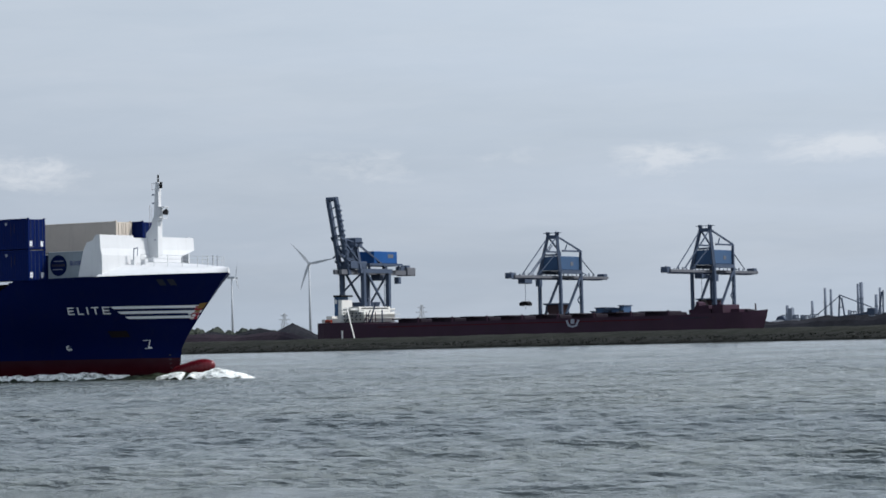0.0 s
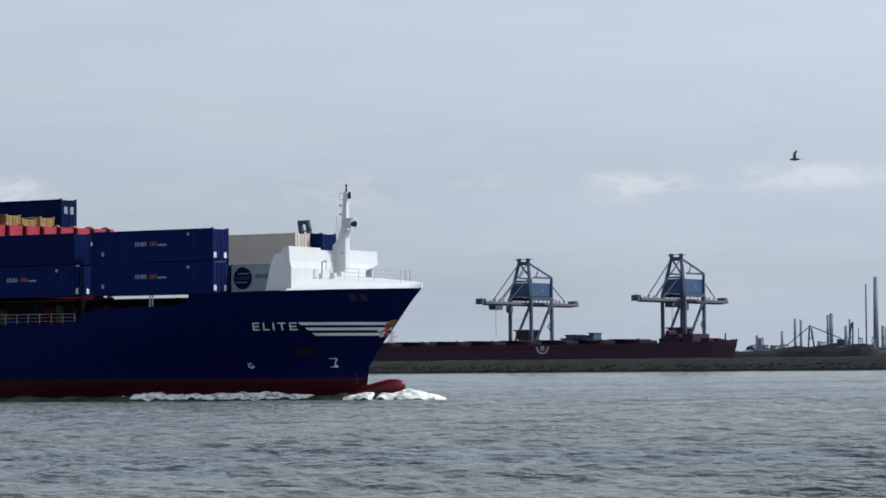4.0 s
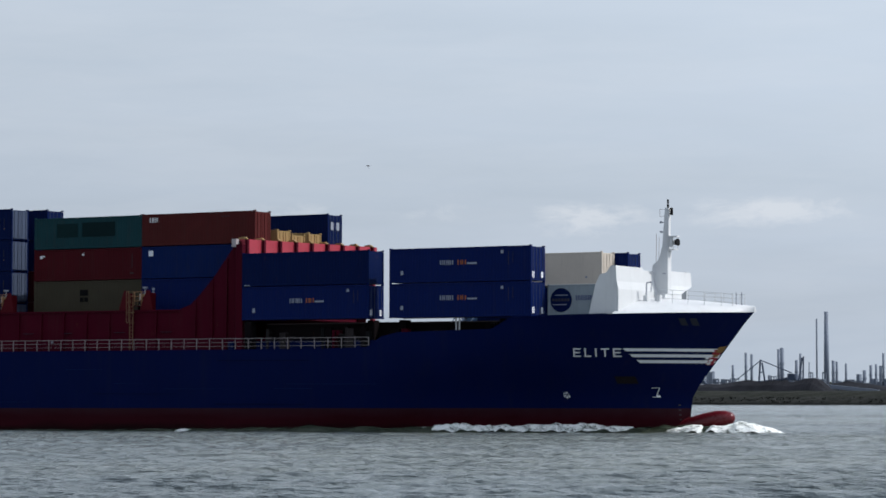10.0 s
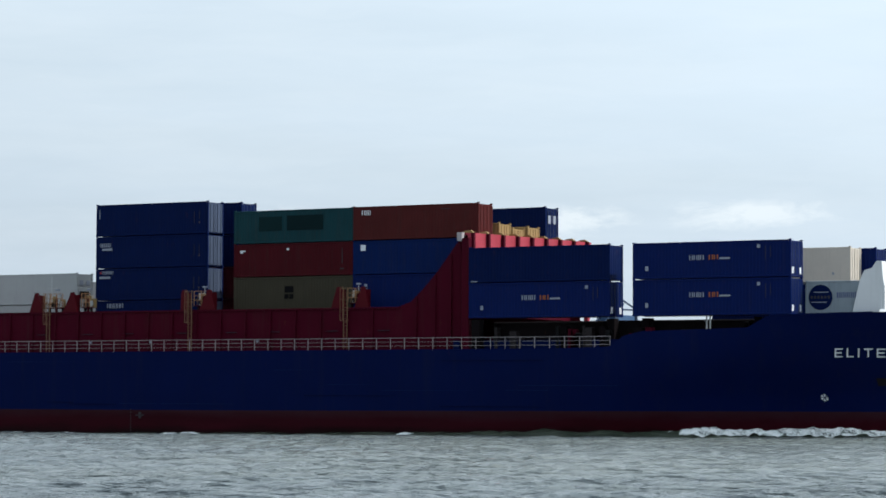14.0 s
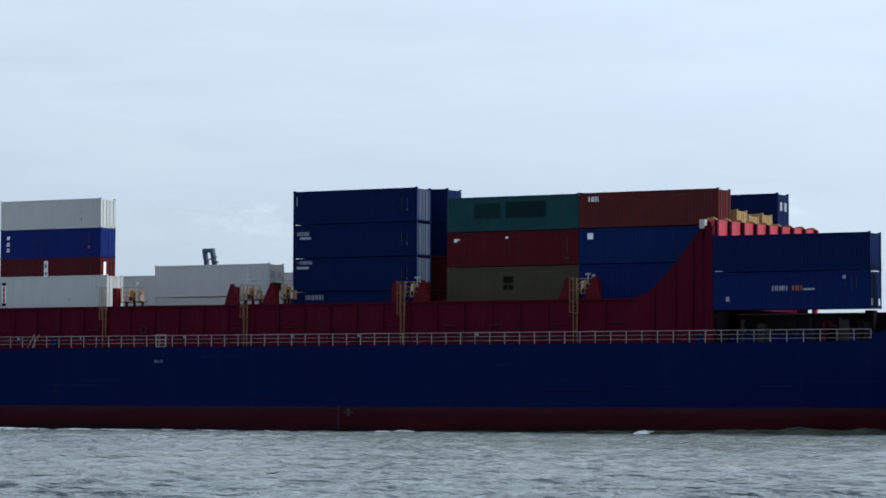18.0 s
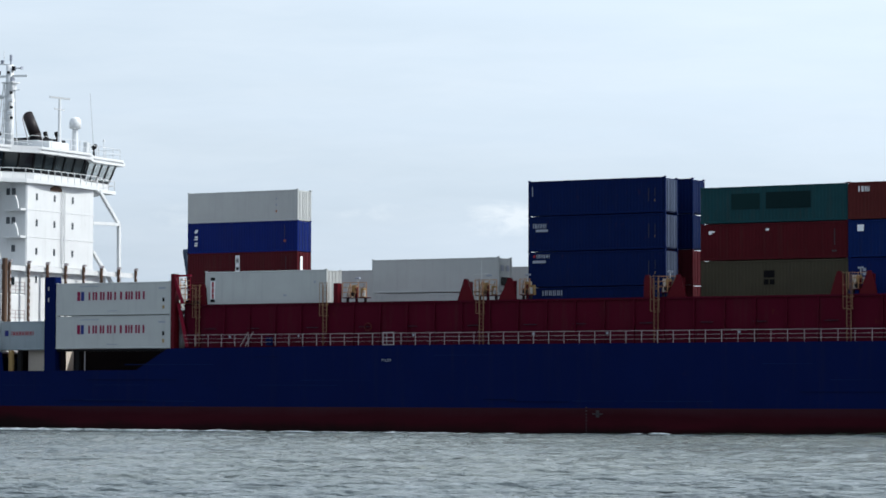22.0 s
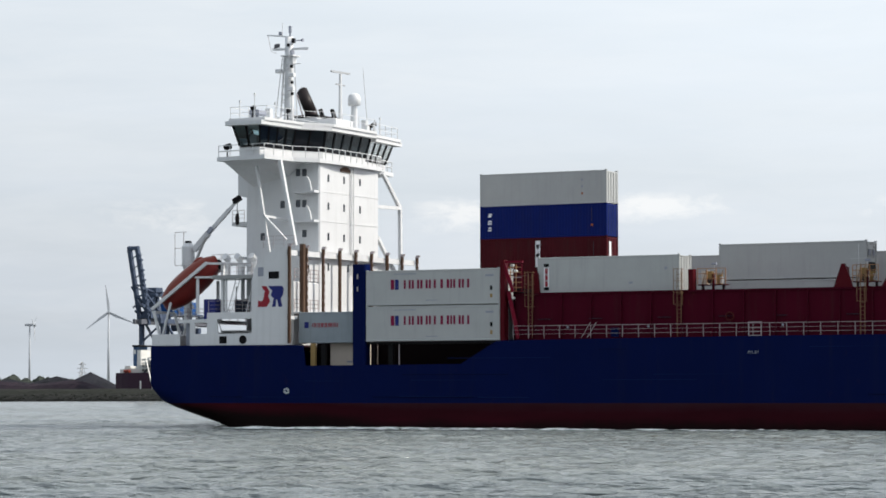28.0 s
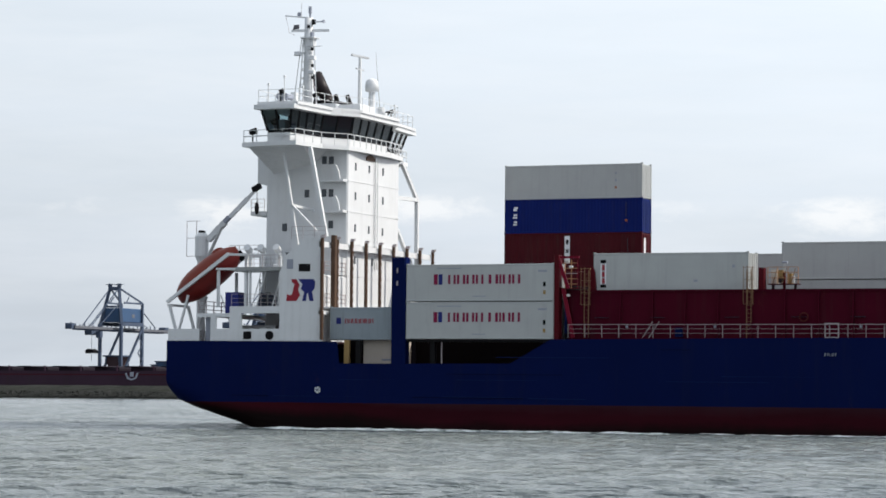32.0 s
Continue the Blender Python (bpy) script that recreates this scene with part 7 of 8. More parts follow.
    part("forecastle_house", Geo().box(L - 27, L - 21, 12, B - 12, 14.8, 19.4, 0.3).box(L - 26, L - 24.6, 16, 18, 19.4, 20.8), ORE_HULL, s)
    part("windlass", Geo().box(L - 18, L - 13, 15, 29, 15.0, 17.0, 0.3), ORE_HULL, s)
    part("windlass", Geo().box(L - 11.5, L - 9.5, 18, 26, 15.1, 16.6, 0.3), ORE_DECK, s)


build_ore_carrier()


GRABS = []


def build_unloader(at, grab_y, grab_drop, grab_open):
    """A grab unloader: x along the quay, y landwards, z up."""
    c = thing("ship_unloader", "grey ship unloader crane with a dull blue machine house", "crane", "cranes on the quay", at=Matrix.Translation(at))
    G, S = 24.0, 13.5
    for x in (-S / 2, S / 2):
        for y in (0, G):
            part("leg", Geo().box(x - 0.8, x + 0.8, y - 0.9, y + 0.9, 5.0, 41, 0.15), CRANE_GREY, c)
            part("bogie", Geo().box(x - 2.2, x + 2.2, y - 1.6, y + 1.6, 4.4, 7.5, 0.3), CRANE_GREY, c)
        part("brace", Geo().bar((x, 1, 12), (x, G - 1, 38), 1.1), CRANE_GREY, c)
        part("sill_beam", Geo().box(x - 0.9, x + 0.9, 0, G, 9.5, 11.3), CRANE_GREY, c)
        part("portal_beam", Geo().box(x - 0.9, x + 0.9, 0, G, 40.3, 42.3), CRANE_GREY, c)
        # pylon above the water legs
        part("pylon_leg", Geo().bar((x, 0, 41), (x * 0.42, 4.0, 62), 1.5), CRANE_GREY, c)
        part("back_leg", Geo().bar((x, G, 41), (x, G, 53.5), 1.2), CRANE_GREY, c)
        part("back_chord", Geo().bar((x, G, 53.2), (x * 0.8, 5.5, 53.2), 0.9), CRANE_GREY, c)
        part("back_stay", Geo().bar((x * 0.42, 4.0, 61.5), (x, G, 53.5), 0.8), CRANE_GREY, c)
        part("back_brace", Geo().bar((x * 0.8, 8.0, 53.2), (x * 0.7, 12, 56.8), 0.5), CRANE_GREY, c)
        part("boom_stay", Geo().bar((x * 0.42, 4.0, 61.5), (x * 0.35, -27, 39.8), 0.45), CRANE_GREY, c)
        part("boom_stay", Geo().bar((x * 0.5, 2.0, 52), (x * 0.35, -17, 39.8), 0.4), CRANE_GREY, c)
        part("counter_stay", Geo().bar((x, G, 49), (x * 0.35, 48, 40), 0.4), CRANE_GREY, c)
        part("boom_girder", Geo().box(x * 0.35 - 0.6, x * 0.35 + 0.6, -44, 64, 37.8, 39.2), CRANE_PALE, c, "pale grey boom girder")
    part("pylon_head", Geo().box(-3.4, 3.4, 2.8, 5.2, 60.2, 62.2).box(-3.6, -2.2, 2.8, 5.2, 62.2, 64).box(2.2, 3.6, 2.8, 5.2, 62.2, 64), CRANE_GREY, c)
    part("head_platform", Geo().box(-5.4, 5.4, 3.2, 4.8, 63.3, 63.6), CRANE_GREY, c)
    part("pylon_tie", Geo().box(-5.3, 5.3, 1.5, 2.5, 50.5, 51.5), CRANE_GREY, c)
    house = part("machine_house", Geo().box(-6.2, 6.2, 1.6, 24.6, 42.4, 50.2, 0.3), CRANE_DULL, c, "dull blue machine house")
    part("house_plate", Geo().box(6.2, 6.3, 13, 16, 45, 47), CRANE_PALE, house)
    part("boom_tip", Geo().box(-2.0, 2.0, -46.5, -43.0, 37.4, 40.6, 0.3), CRANE_GREY, c)
    part("boom_tail", Geo().box(-2.2, 2.2, 60, 64, 37.4, 40.8, 0.3), CRANE_GREY, c)
    for y in [-40 + 5 * i for i in range(20)]:
        part("boom_bracket", Geo().box(-2.6, -2.2, y, y + 0.6, 39.2, 40.2 + 0.5 * (int(y) % 3)), CRANE_GREY, c)
        part("boom_hanger", Geo().box(-2.5, 2.5, y + 2, y + 2.4, 37.0, 37.8), CRANE_GREY, c)
    trolley = part("trolley", Geo().box(-2.2, 2.2, -4, 4, 34.6, 37.2, 0.3), CRANE_GREY, c, at=(0, grab_y, 0))
    part("operator_cabin", Geo().box(3.0, 6.0, grab_y + 6, grab_y + 9, 33, 36.6, 0.3), CRANE_GREY, c)
    z = 34.2 - grab_drop
    part("hoist_rope", Geo().tube((0, 0, z), (0, 0, 34.8), 0.11, n=6), CRANE_GREY, trolley)
    if grab_open:
        grab = part("grab", Geo().prism([(-2.8, 0.3), (-1.3, 1.3), (1.3, 1.3), (2.8, 0.3), (2.5, -1.2), (0.9, -0.5), (-0.9, -0.5), (-2.5, -1.2)], 1, -2.4, 2.4), BLACK, c, "open clamshell grab", at=(0, grab_y, 22))
        GRABS.append((grab, trolley))
    else:
        part("grab", Geo().prism([(-0.9, z + 1), (0.9, z + 1), (3.6, z - 5), (2.6, z - 8), (-2.6, z - 8), (-3.6, z - 5)], 1, grab_y - 2.6, grab_y + 2.6), BLACK, c, "closed clamshell grab")
    part("hopper", Geo().prism([(-5, 23), (5, 23), (2, 14), (-2, 14)], 1, 3, 12), paint("hopper_rust", (0.045, 0.026, 0.03), 0.7, 0.4, 0.1, scale=0.2), c, "rusty receiving hopper")
    part("hopper_frame", Geo().box(-6, 6, 2, 13, 23, 23.8).bar((-5.5, 2.5, 10), (-4, 2.5, 23), 0.7).bar((5.5, 2.5, 10), (4, 2.5, 23), 0.7).bar((-5.5, 12.5, 10), (-4, 12.5, 23), 0.7).bar((5.5, 12.5, 10), (4, 12.5, 23), 0.7), CRANE_GREY, c)
    for k in range(6):
        part("stair_flight", Geo().bar((S / 2 + 1.4, G - 2 - (k % 2) * 5, 11 + 4.8 * k), (S / 2 + 1.4, G - 7 + (k % 2) * 5, 15.8 + 4.8 * k), 0.5), CRANE_GREY, c)
    return c


QUAY = 1336.0
build_unloader(polar(-29.47, QUAY), -28, 13.7, True)
build_unloader(polar(-26.26, QUAY), -2, 12, False)


def build_tall_unloader():
    c = thing("ship_unloader", "tall unloader crane with raised boom and blue machine house", "crane", "cranes on the quay", at=Matrix.Translation(polar(-33.62, QUAY)))
    G, S = 26.0, 15.0
    for x in (-S / 2, S / 2):
        for y in (0, G):
            part("leg", Geo().bar((x, y, 4.5), (x, y + (1 if y else 0), 47), 2.4), CRANE_GREY, c)
        part("portal_beam", Geo().box(x - 1.1, x + 1.1, -4, G + 4, 45, 47.6), CRANE_GREY, c)
        part("sill_beam", Geo().box(x - 1.0, x + 1.0, 0, G, 18, 20), CRANE_GREY, c)
        part("brace", Geo().bar((x, G, 22), (x, 4, 45), 1.1), CRANE_GREY, c)
        part("raised_boom", Geo().bar((x * 0.36, -8, 44), (x * 0.36, -20, 88), 2.1, 2.4), CRANE_GREY, c, "raised lattice boom")
        part("pylon_leg", Geo().bar((x * 0.8, 0, 46), (x * 0.25, 1, 64), 1.6), CRANE_GREY, c)
        part("pylon_stay", Geo().bar((x * 0.25, 1, 63.5), (x, G, 48), 0.9), CRANE_GREY, c)
        part("boom_link", Geo().bar((x * 0.25, 1, 63), (x * 0.42, -17, 66), 0.8), CRANE_GREY, c)
        part("rear_girder", Geo().box(x * 0.3 - 0.8, x * 0.3 + 0.8, -16, 62, 44.4, 47.2), CRANE_PALE, c)
    part("boom_head", Geo().box(-3.6, 3.6, -21.2, -18.6, 87, 89.4, 0.5), CRANE_GREY, c)
    for k in range(4):
        z = 48 + 6.2 * k
        y = -9 - 12 * (z - 44) / 44
        part("boom_rung", Geo().box(-3.6, 3.6, y - 0.5, y + 0.5, z, z + 0.7), CRANE_GREY, c)
    for k in range(13):
        z = 49 + 2.9 * k
        y = -8 - 12 * (z - 44) / 44
        part("boom_landing", Geo().box(3.4, 4.4 + 0.5 * (k % 2), y - 1.3, y + 1.0, z, z + 1.1), CRANE_GREY, c)
    part("boom_strut", Geo().bar((0, -14.5, 60), (0, 1, 47), 1.2).bar((2.2, -15.2, 56), (5.5, 2, 50), 1.0).bar((-2.2, -14.6, 52), (-6, 2, 47), 1.0), CRANE_GREY, c)
    part("sheave_cluster", Geo().box(-3.6, 5.0, -4.0, 3.4, 60.6, 62.4, 0.3).box(-1.0, 7.5, -1.0, 1.0, 62.4, 63.4, 0.2), CRANE_GREY, c)
    for k in range(7):
        z = 48 + 5.6 * k
        part("boom_lattice", Geo().bar((-2.7, -8.5 - 12 * (z - 44) / 44, z), (2.7, -8.5 - 12 * (z - 41.5) / 44, z + 2.8), 0.5), CRANE_GREY, c)
    for x in (-3.4, 3.4):
        part("boom_back_stay", Geo().bar((x, -16.5, 66), (x * 1.4, 6, 47), 1.0).bar((x, -15, 54), (x, 0, 62), 0.8), CRANE_GREY, c)
    part("rope_tower", Geo().box(-2.6, 2.6, -4, 2, 50, 61, 0.4), CRANE_GREY, c)
    part("winch_room", Geo().box(-5.0, 5.0, -9, 8, 47.6, 52, 0.3), CRANE_GREY, c)
    part("girder_gear", Geo().box(-2, 2, 50, 54, 47.2, 49.6, 0.3).box(-2, 2, 56, 60, 49, 50.4, 0.3), CRANE_GREY, c)
    part("lower_tie", Geo().bar((-7.5, 0, 34), (7.5, 0, 46), 0.9).bar((-7.5, 26, 24), (7.5, 26, 45), 0.9), CRANE_GREY, c)
    part("sheave_head", Geo().box(-3.5, 3.5, -1.5, 5.5, 62, 66, 0.4), CRANE_GREY, c)
    house = part("machine_house", Geo().box(-5.6, 5.6, 15, 40, 51, 58.2, 0.3), CRANE_BLUE, c, "bright blue machine house")
    part("house_plate", Geo().box(5.6, 5.7, 30, 36, 54.4, 56.6), CRANE_PALE, house)
    part("house_frame", Geo().box(-7, 7, 8, 44, 49.6, 51), CRANE_GREY, c)
    for y in (10, 26, 42):
        for x in (-5.5, 5.5):
            part("house_post", Geo().box(x - 0.5, x + 0.5, y - 0.5, y + 0.5, 47, 49.6), CRANE_GREY, c)
    part("girder_tail", Geo().box(-4, 4, 54, 63, 44, 49, 0.4), CRANE_PALE, c)
    part("trolley", Geo().box(-3, 3, 24, 32, 41, 44.4, 0.3), CRANE_GREY, c)
    part("operator_cabin", Geo().box(3.2, 6.4, 40, 43, 39, 43, 0.3), CRANE_GREY, c)
    part("hopper", Geo().prism([(-8, 28), (8, 28), (4, 16), (-4, 16)], 1, 3, 17), CRANE_GREY, c)
    for y in (16, 34):
        part("hoist_rope", Geo().tube((0, y, 20), (0, y, 41), 0.16, n=6), CRANE_GREY, c)


build_tall_unloader()


def build_turbine(az, dist, hub, blade, turn):
    p = Vector((math.sin(radians(az)) * dist, math.cos(radians(az)) * dist, 5.0))
    t = thing("wind_turbine", "white wind turbine with three blades on the horizon", "wind turbine", "wind turbines", at=Matrix.Translation(p) @ pose(0, 0, 0, 0, 0, turn))
    part("tower", Geo().tube((0, 0, 0), (0, 0, hub), 1.35, 0.75, 16), TURBINE, t, "", True)
    part("nacelle", Geo().box(-1.4, 1.4, -3.4, 5, hub - 1.3, hub + 1.5, 0.4), TURBINE, t)
    rotor = new("rotor")
    rotor.parent, rotor.location = t, (0, -5.2, hub)
    part("hub", Geo().tube((0, -1.5, 0), (0, 1.0, 0), 1.4, 1.6, 12), TURBINE, rotor)
    g = Geo().add([(-0.9, 0, 1), (1.0, 0.3, 1), (1.6, 0.2, 8), (0.25, 0, blade), (-0.1, -0.1, blade), (-0.9, -0.1, 8), (-0.9, 0.6, 1), (1.0, 0.6, 1), (-0.7, 0.5, 8), (1.4, 0.6, 8)],
                  [(0, 1, 2, 5), (5, 2, 3, 4), (6, 8, 9, 7), (8, 4, 3, 9), (0, 5, 8, 6), (5, 4, 8), (1, 7, 9, 2), (2, 9, 3), (0, 6, 7, 1)])
    blade_me = g.mesh("blade", TURBINE)
    for k in range(3):
        b = part("blade", blade_me, TURBINE, rotor)
        b.rotation_euler = (0, k * 2 * math.pi / 3, 0)
    return rotor


ROTORS = [(build_turbine(-34.53, 2560, 75.2, 26, 34.5), 79.0), (build_turbine(-36.16, 2960, 74, 19, 115), 18.0)]


def haze_wood(name, az0, az1, dist, z0, hmin, hmax, step, seed, mat, label, category):
    """Far low woods and heaps: one uneven mass of many small clumps."""
    r = random.Random(seed)
    g = Geo()
    az = az0
    while az < az1:
        p = Vector((math.sin(radians(az)) * dist, math.cos(radians(az)) * dist, z0))
        h = r.uniform(hmin, hmax)
        w = r.uniform(4, 9)
        for k in range(3):
            q = p + Vector((r.uniform(-6, 6), r.uniform(-8, 8), h * r.uniform(0.2, 0.6)))
            g.lathe(q, [(w * 0.3, -h * 0.5), (w * r.uniform(0.7, 1), 0), (w * 0.7, h * 0.3), (w * 0.15, h * r.uniform(0.4, 0.6))], 6)
        az += step * r.uniform(0.6, 1.3)
    tagged(new(name, g.mesh(name, mat)), label, category, kind="stuff")


haze_wood("far_trees", -40, -34.9, 2100, 4, 8, 15, 0.10, 3, FOLIAGE, "dark line of far trees and bushes", "trees")
haze_wood("far_trees", -34.0, -27, 2000, 4, 8, 16, 0.10, 4, FOLIAGE, "dark line of far trees and bushes", "trees")
haze_wood("far_trees", -22.5, -15, 2500, 4, 7, 13, 0.10, 5, FOLIAGE, "dark line of far trees and bushes", "trees")


def heap(az, y, w, h, label, mat, name, seed):
    r = random.Random(seed)
    p = polar(az, y)
    g = Geo()
    n, m = 26, 7
    vs, fs = [], []
    for j in range(m):
        f = j / (m - 1)
        for i in range(n):
            a = 2 * math.pi * i / n
            k = (1 - f) * (1 + 0.08 * r.uniform(-1, 1))
            vs.append((p.x + w / 2 * k * math.cos(a), p.y + 30 * k * math.sin(a), 5 + h * f + r.uniform(-0.2, 0.2)))
    for j in range(m - 1):
        for i in range(n):
            fs.append((j * n + i, j * n + (i + 1) % n, (j + 1) * n + (i + 1) % n, (j + 1) * n + i))
    tagged(new(name, Geo().add(vs, fs).mesh(name, mat)), label, "coal heap", "bulk heaps")


for az, w, h, sd in ((-34.9, 44, 12.5, 1), (-35.6, 90, 10, 2), (-36.6, 120, 8.5, 3), (-37.6, 90, 9, 4), (-23.7, 150, 10.5, 5), (-22.9, 120, 12, 6), (-21.6, 130, 9.5, 7), (-24.4, 60, 8, 8)):
    heap(az, 1400 if az < -30 else 1700, w, h, "dark heap of coal on the terminal", COAL, "coal_mound", sd)


def build_bank(name, az0, az1, y, h0, h1, mat, label, seed):
    """A long low stockpile behind the dam, whose crest runs unevenly from one height to another."""
    r = random.Random(seed)
    a, b = polar(az0, y), polar(az1, y)
    n = 160
    vs, fs = [], []
    for i in range(n + 1):
        u = i / n
        h = (h0 + (h1 - h0) * u) * min(1.0, (1 - u) * 9) + 1.1 * math.sin(u * 23) * math.sin(u * 9 + 1) + r.uniform(-0.2, 0.2)
        x = a.x + (b.x - a.x) * u
        vs += [(x, y - 14, 4.0), (x, y - 6, 5.0 + h * 0.6), (x, y + r.uniform(-1, 1), 4.0 + h), (x, y + 10, 4.0 + h * 0.9), (x, y + 26, 4.0)]
    for i in range(n):
        fs += [(5 * i + k, 5 * i + 5 + k, 5 * i + 6 + k, 5 * i + k + 1) for k in range(4)]
    tagged(new(name, Geo().add(vs, fs).mesh(name, mat)), label, name.replace("_", " "), "bulk heaps")


build_bank("ore_bank", -41, -34.3, 1330, 7.3, 7.3, ground_mat("ore_pile", (0.014, 0.011, 0.016), (0.034, 0.025, 0.033), 0.25), "long low bank of dark purple-brown ore behind the dam", 44)
build_bank("coal_bank", -25.4, -21.9, 1480, 6.4, 10.8, COAL, "long bank of dark coal rising beside the terminal", 45)


def stack(az, el_top, dist, w, name, label, mat, taper=0.75, base=4.0):
    """A refinery column from its direction and apparent height."""
    p = Vector((math.sin(radians(az)) * dist, math.cos(radians(az)) * dist, base))
    top = EYE.z + dist * math.tan(radians(el_top))
    w *= 0.60
    t = thing(name, label, "column" if name != "chimney" else "chimney", "refinery columns", at=Matrix.Translation(p))
    part("shaft", Geo().tube((0, 0, 0), (0, 0, top - base), w / 2, w / 2 * taper, 14), mat, t, "", True)
    n = 0 if name != "refinery_column" else 2
    for k in range(n):
        z = (top - base) * (0.45 + 0.22 * k)
        part("ring_platform", Geo().lathe((0, 0, z), [(w * 0.5, 0), (w * 0.62, 0), (w * 0.62, 0.8), (w * 0.5, 0.8)], 10), mat, t)
    return t


R = 2250.0
stack(-22.07, 1.81, R, 8.5, "chimney", "tall grey concrete chimney of a refinery", STEEL_FAR, 0.62)
stack(-22.27, 1.66, R, 2.4, "flare_stack", "slender dark flare stack", STEEL_FAR, 0.8)
for az, el, w in ((-23.74, 0.96, 3.8), (-23.62, 0.93, 3.6), (-23.06, 1.03, 3.8), (-22.99, 1.06, 5.4), (-24.01, 0.70, 3.6), (-24.53, 0.62, 4.5), (-24.42, 0.57, 3.6), (-22.61, 0.94, 3.2),
                  (-22.69, 0.80, 4.5), (-22.43, 0.76, 1.6), (-21.93, 0.79, 4.5), (-21.86, 0.77, 3.5), (-21.67, 0.73, 3.2), (-21.29, 0.59, 5.0), (-21.16, 0.69, 4.0), (-21.05, 0.71, 3.5),
                  (-20.96, 0.68, 4.0), (-20.90, 0.94, 3.2), (-20.4, 0.8, 4.0), (-20.1, 0.6, 5.0), (-19.6, 0.9, 3.5), (-19.0, 0.7, 4.5)):
    stack(az, el, R + 40 * math.sin(az * 37), w, "refinery_column", "grey steel column of a refinery", STEEL_FAR, 0.95)


def build_pipe_racks():
    t = thing("pipe_rack", "low tangle of grey refinery pipework and frames", "pipework", kind="stuff", at=Matrix.Translation((0, 0, 4)))
    r = random.Random(11)
    g = Geo()
    for i in range(230):
        az = r.uniform(-24.7, -17)
        p = Vector((math.sin(radians(az)) * (R - 60), math.cos(radians(az)) * (R - 60), 0))
        h = r.uniform(5, 15) + (7 if r.random() < 0.15 else 0)
        w = r.uniform(1.0, 4)
        if r.random() < 0.5:
            g.box(p.x - w / 2, p.x + w / 2, p.y, p.y + 5, 0, h)
        else:
            for dx in (-w, 0, w):
                g.box(p.x + dx - 0.3, p.x + dx + 0.3, p.y, p.y + 0.6, 0, h)
            g.box(p.x - w, p.x + w, p.y, p.y + 1, h - 0.8, h)
    part("frames", g, STEEL_FAR, t)


build_pipe_racks()


def build_stacker():
    """Bucket machine with a mast and long arms on the coal yard."""
    p = polar(-23.42, 1690)
    s = thing("stacker_reclaimer", "dark stacker reclaimer with a mast and long arms over coal", "machine", at=Matrix.Translation((p.x, p.y, 5)))
    part("mast", Geo().bar((-2.4, 0, 0), (-0.6, 0, 24), 0.9).bar((4.0, 0, 0), (0.6, 0, 22), 0.9).bar((-1.8, 0, 8), (2.6, 0, 9), 0.6).bar((-1.2, 0, 15), (1.6, 0, 16), 0.6), CRANE_GREY, s)
    part("boom", Geo().bar((-2, 0, 9), (23, 0, 11.5), 1.2), CRANE_GREY, s)
    part("stay", Geo().bar((0, 0, 23.5), (22, 0, 15), 0.6).bar((-1, 0, 23), (-20, 0, 9), 0.5), CRANE_GREY, s)
    part("counterweight", Geo().box(20, 25, -3, 3, 10, 14.5, 0.4), CRANE_GREY, s)
    part("tail_mast", Geo().bar((25.5, 0, 2), (29.5, 0, 25), 0.9).bar((30, 0, 2), (30.4, 0, 26), 0.8).bar((26.5, 0, 8), (30, 0, 9), 0.5).bar((27.5, 0, 15), (30, 0, 16), 0.5), CRANE_GREY, s)
    p = polar(-24.3, 1690)
    s = thing("stacker_reclaimer", "low dark reclaimer with a bucket wheel on the coal yard", "machine", at=Matrix.Translation((p.x, p.y, 5)))
    part("arm", Geo().bar((-12, 0, 8), (16, 0, 2), 1.6), CRANE_GREY, s)
    part("wheel", Geo().tube((-13, -1, 7.5), (-13, 1, 7.5), 3.4, n=14), CRANE_GREY, s)


build_stacker()


def build_trestle():
    """A covered conveyor that climbs slowly over the coal yard."""
    a, b = polar(-24.55, 1650), polar(-22.95, 1650)
    t = thing("conveyor_trestle", "long dark covered conveyor climbing over the coal yard", "conveyor", at=Matrix.Translation((0, 0, 5)))
    part("gallery", Geo().bar((a.x, a.y, 3.0), (b.x, b.y, 8.6), 4.5, 2.6), COAL, t)
    for k in range(14):
        u = (k + 0.5) / 14
        x = a.x + (b.x - a.x) * u
        part("trestle_leg", Geo().box(x - 0.4, x + 0.4, a.y, a.y + 1, 0, 2.4 + 5.6 * u), CRANE_GREY, t)
    t = thing("conveyor_trestle", "low conveyor gallery beside coal heaps", "conveyor", at=Matrix.Translation((0, 0, 5)))
    c = polar(-21.0, 1650)
    part("gallery", Geo().bar((b.x + 4, b.y, 8.4), (c.x, c.y, 2.4), 3.5, 2.2), STEEL_FAR, t)
    for k in range(10):
        u = (k + 0.5) / 10
        x = b.x + 4 + (c.x - b.x - 4) * u
        part("trestle_leg", Geo().box(x - 0.4, x + 0.4, c.y, c.y + 1, -0.2, 7.8 - 6.0 * u), CRANE_GREY, t)


build_trestle()


def build_tank(az, y, rad, h, dome, label, mat=None):
    mat = mat or FAR_WHITE
    p = polar(az, y)
    t = thing("storage_tank", label, "tank", "storage tanks", at=Matrix.Translation((p.x, p.y, 4.5)))
    part("shell", Geo().lathe((0, 0, 0), [(rad, 0), (rad, h)], 28), mat, t, "", True)
    part("roof", Geo().lathe((0, 0, h), [(rad, 0), (rad * 0.8, dome * 0.4), (rad * 0.4, dome * 0.85), (0.5, dome)], 28), mat, t, "", True)


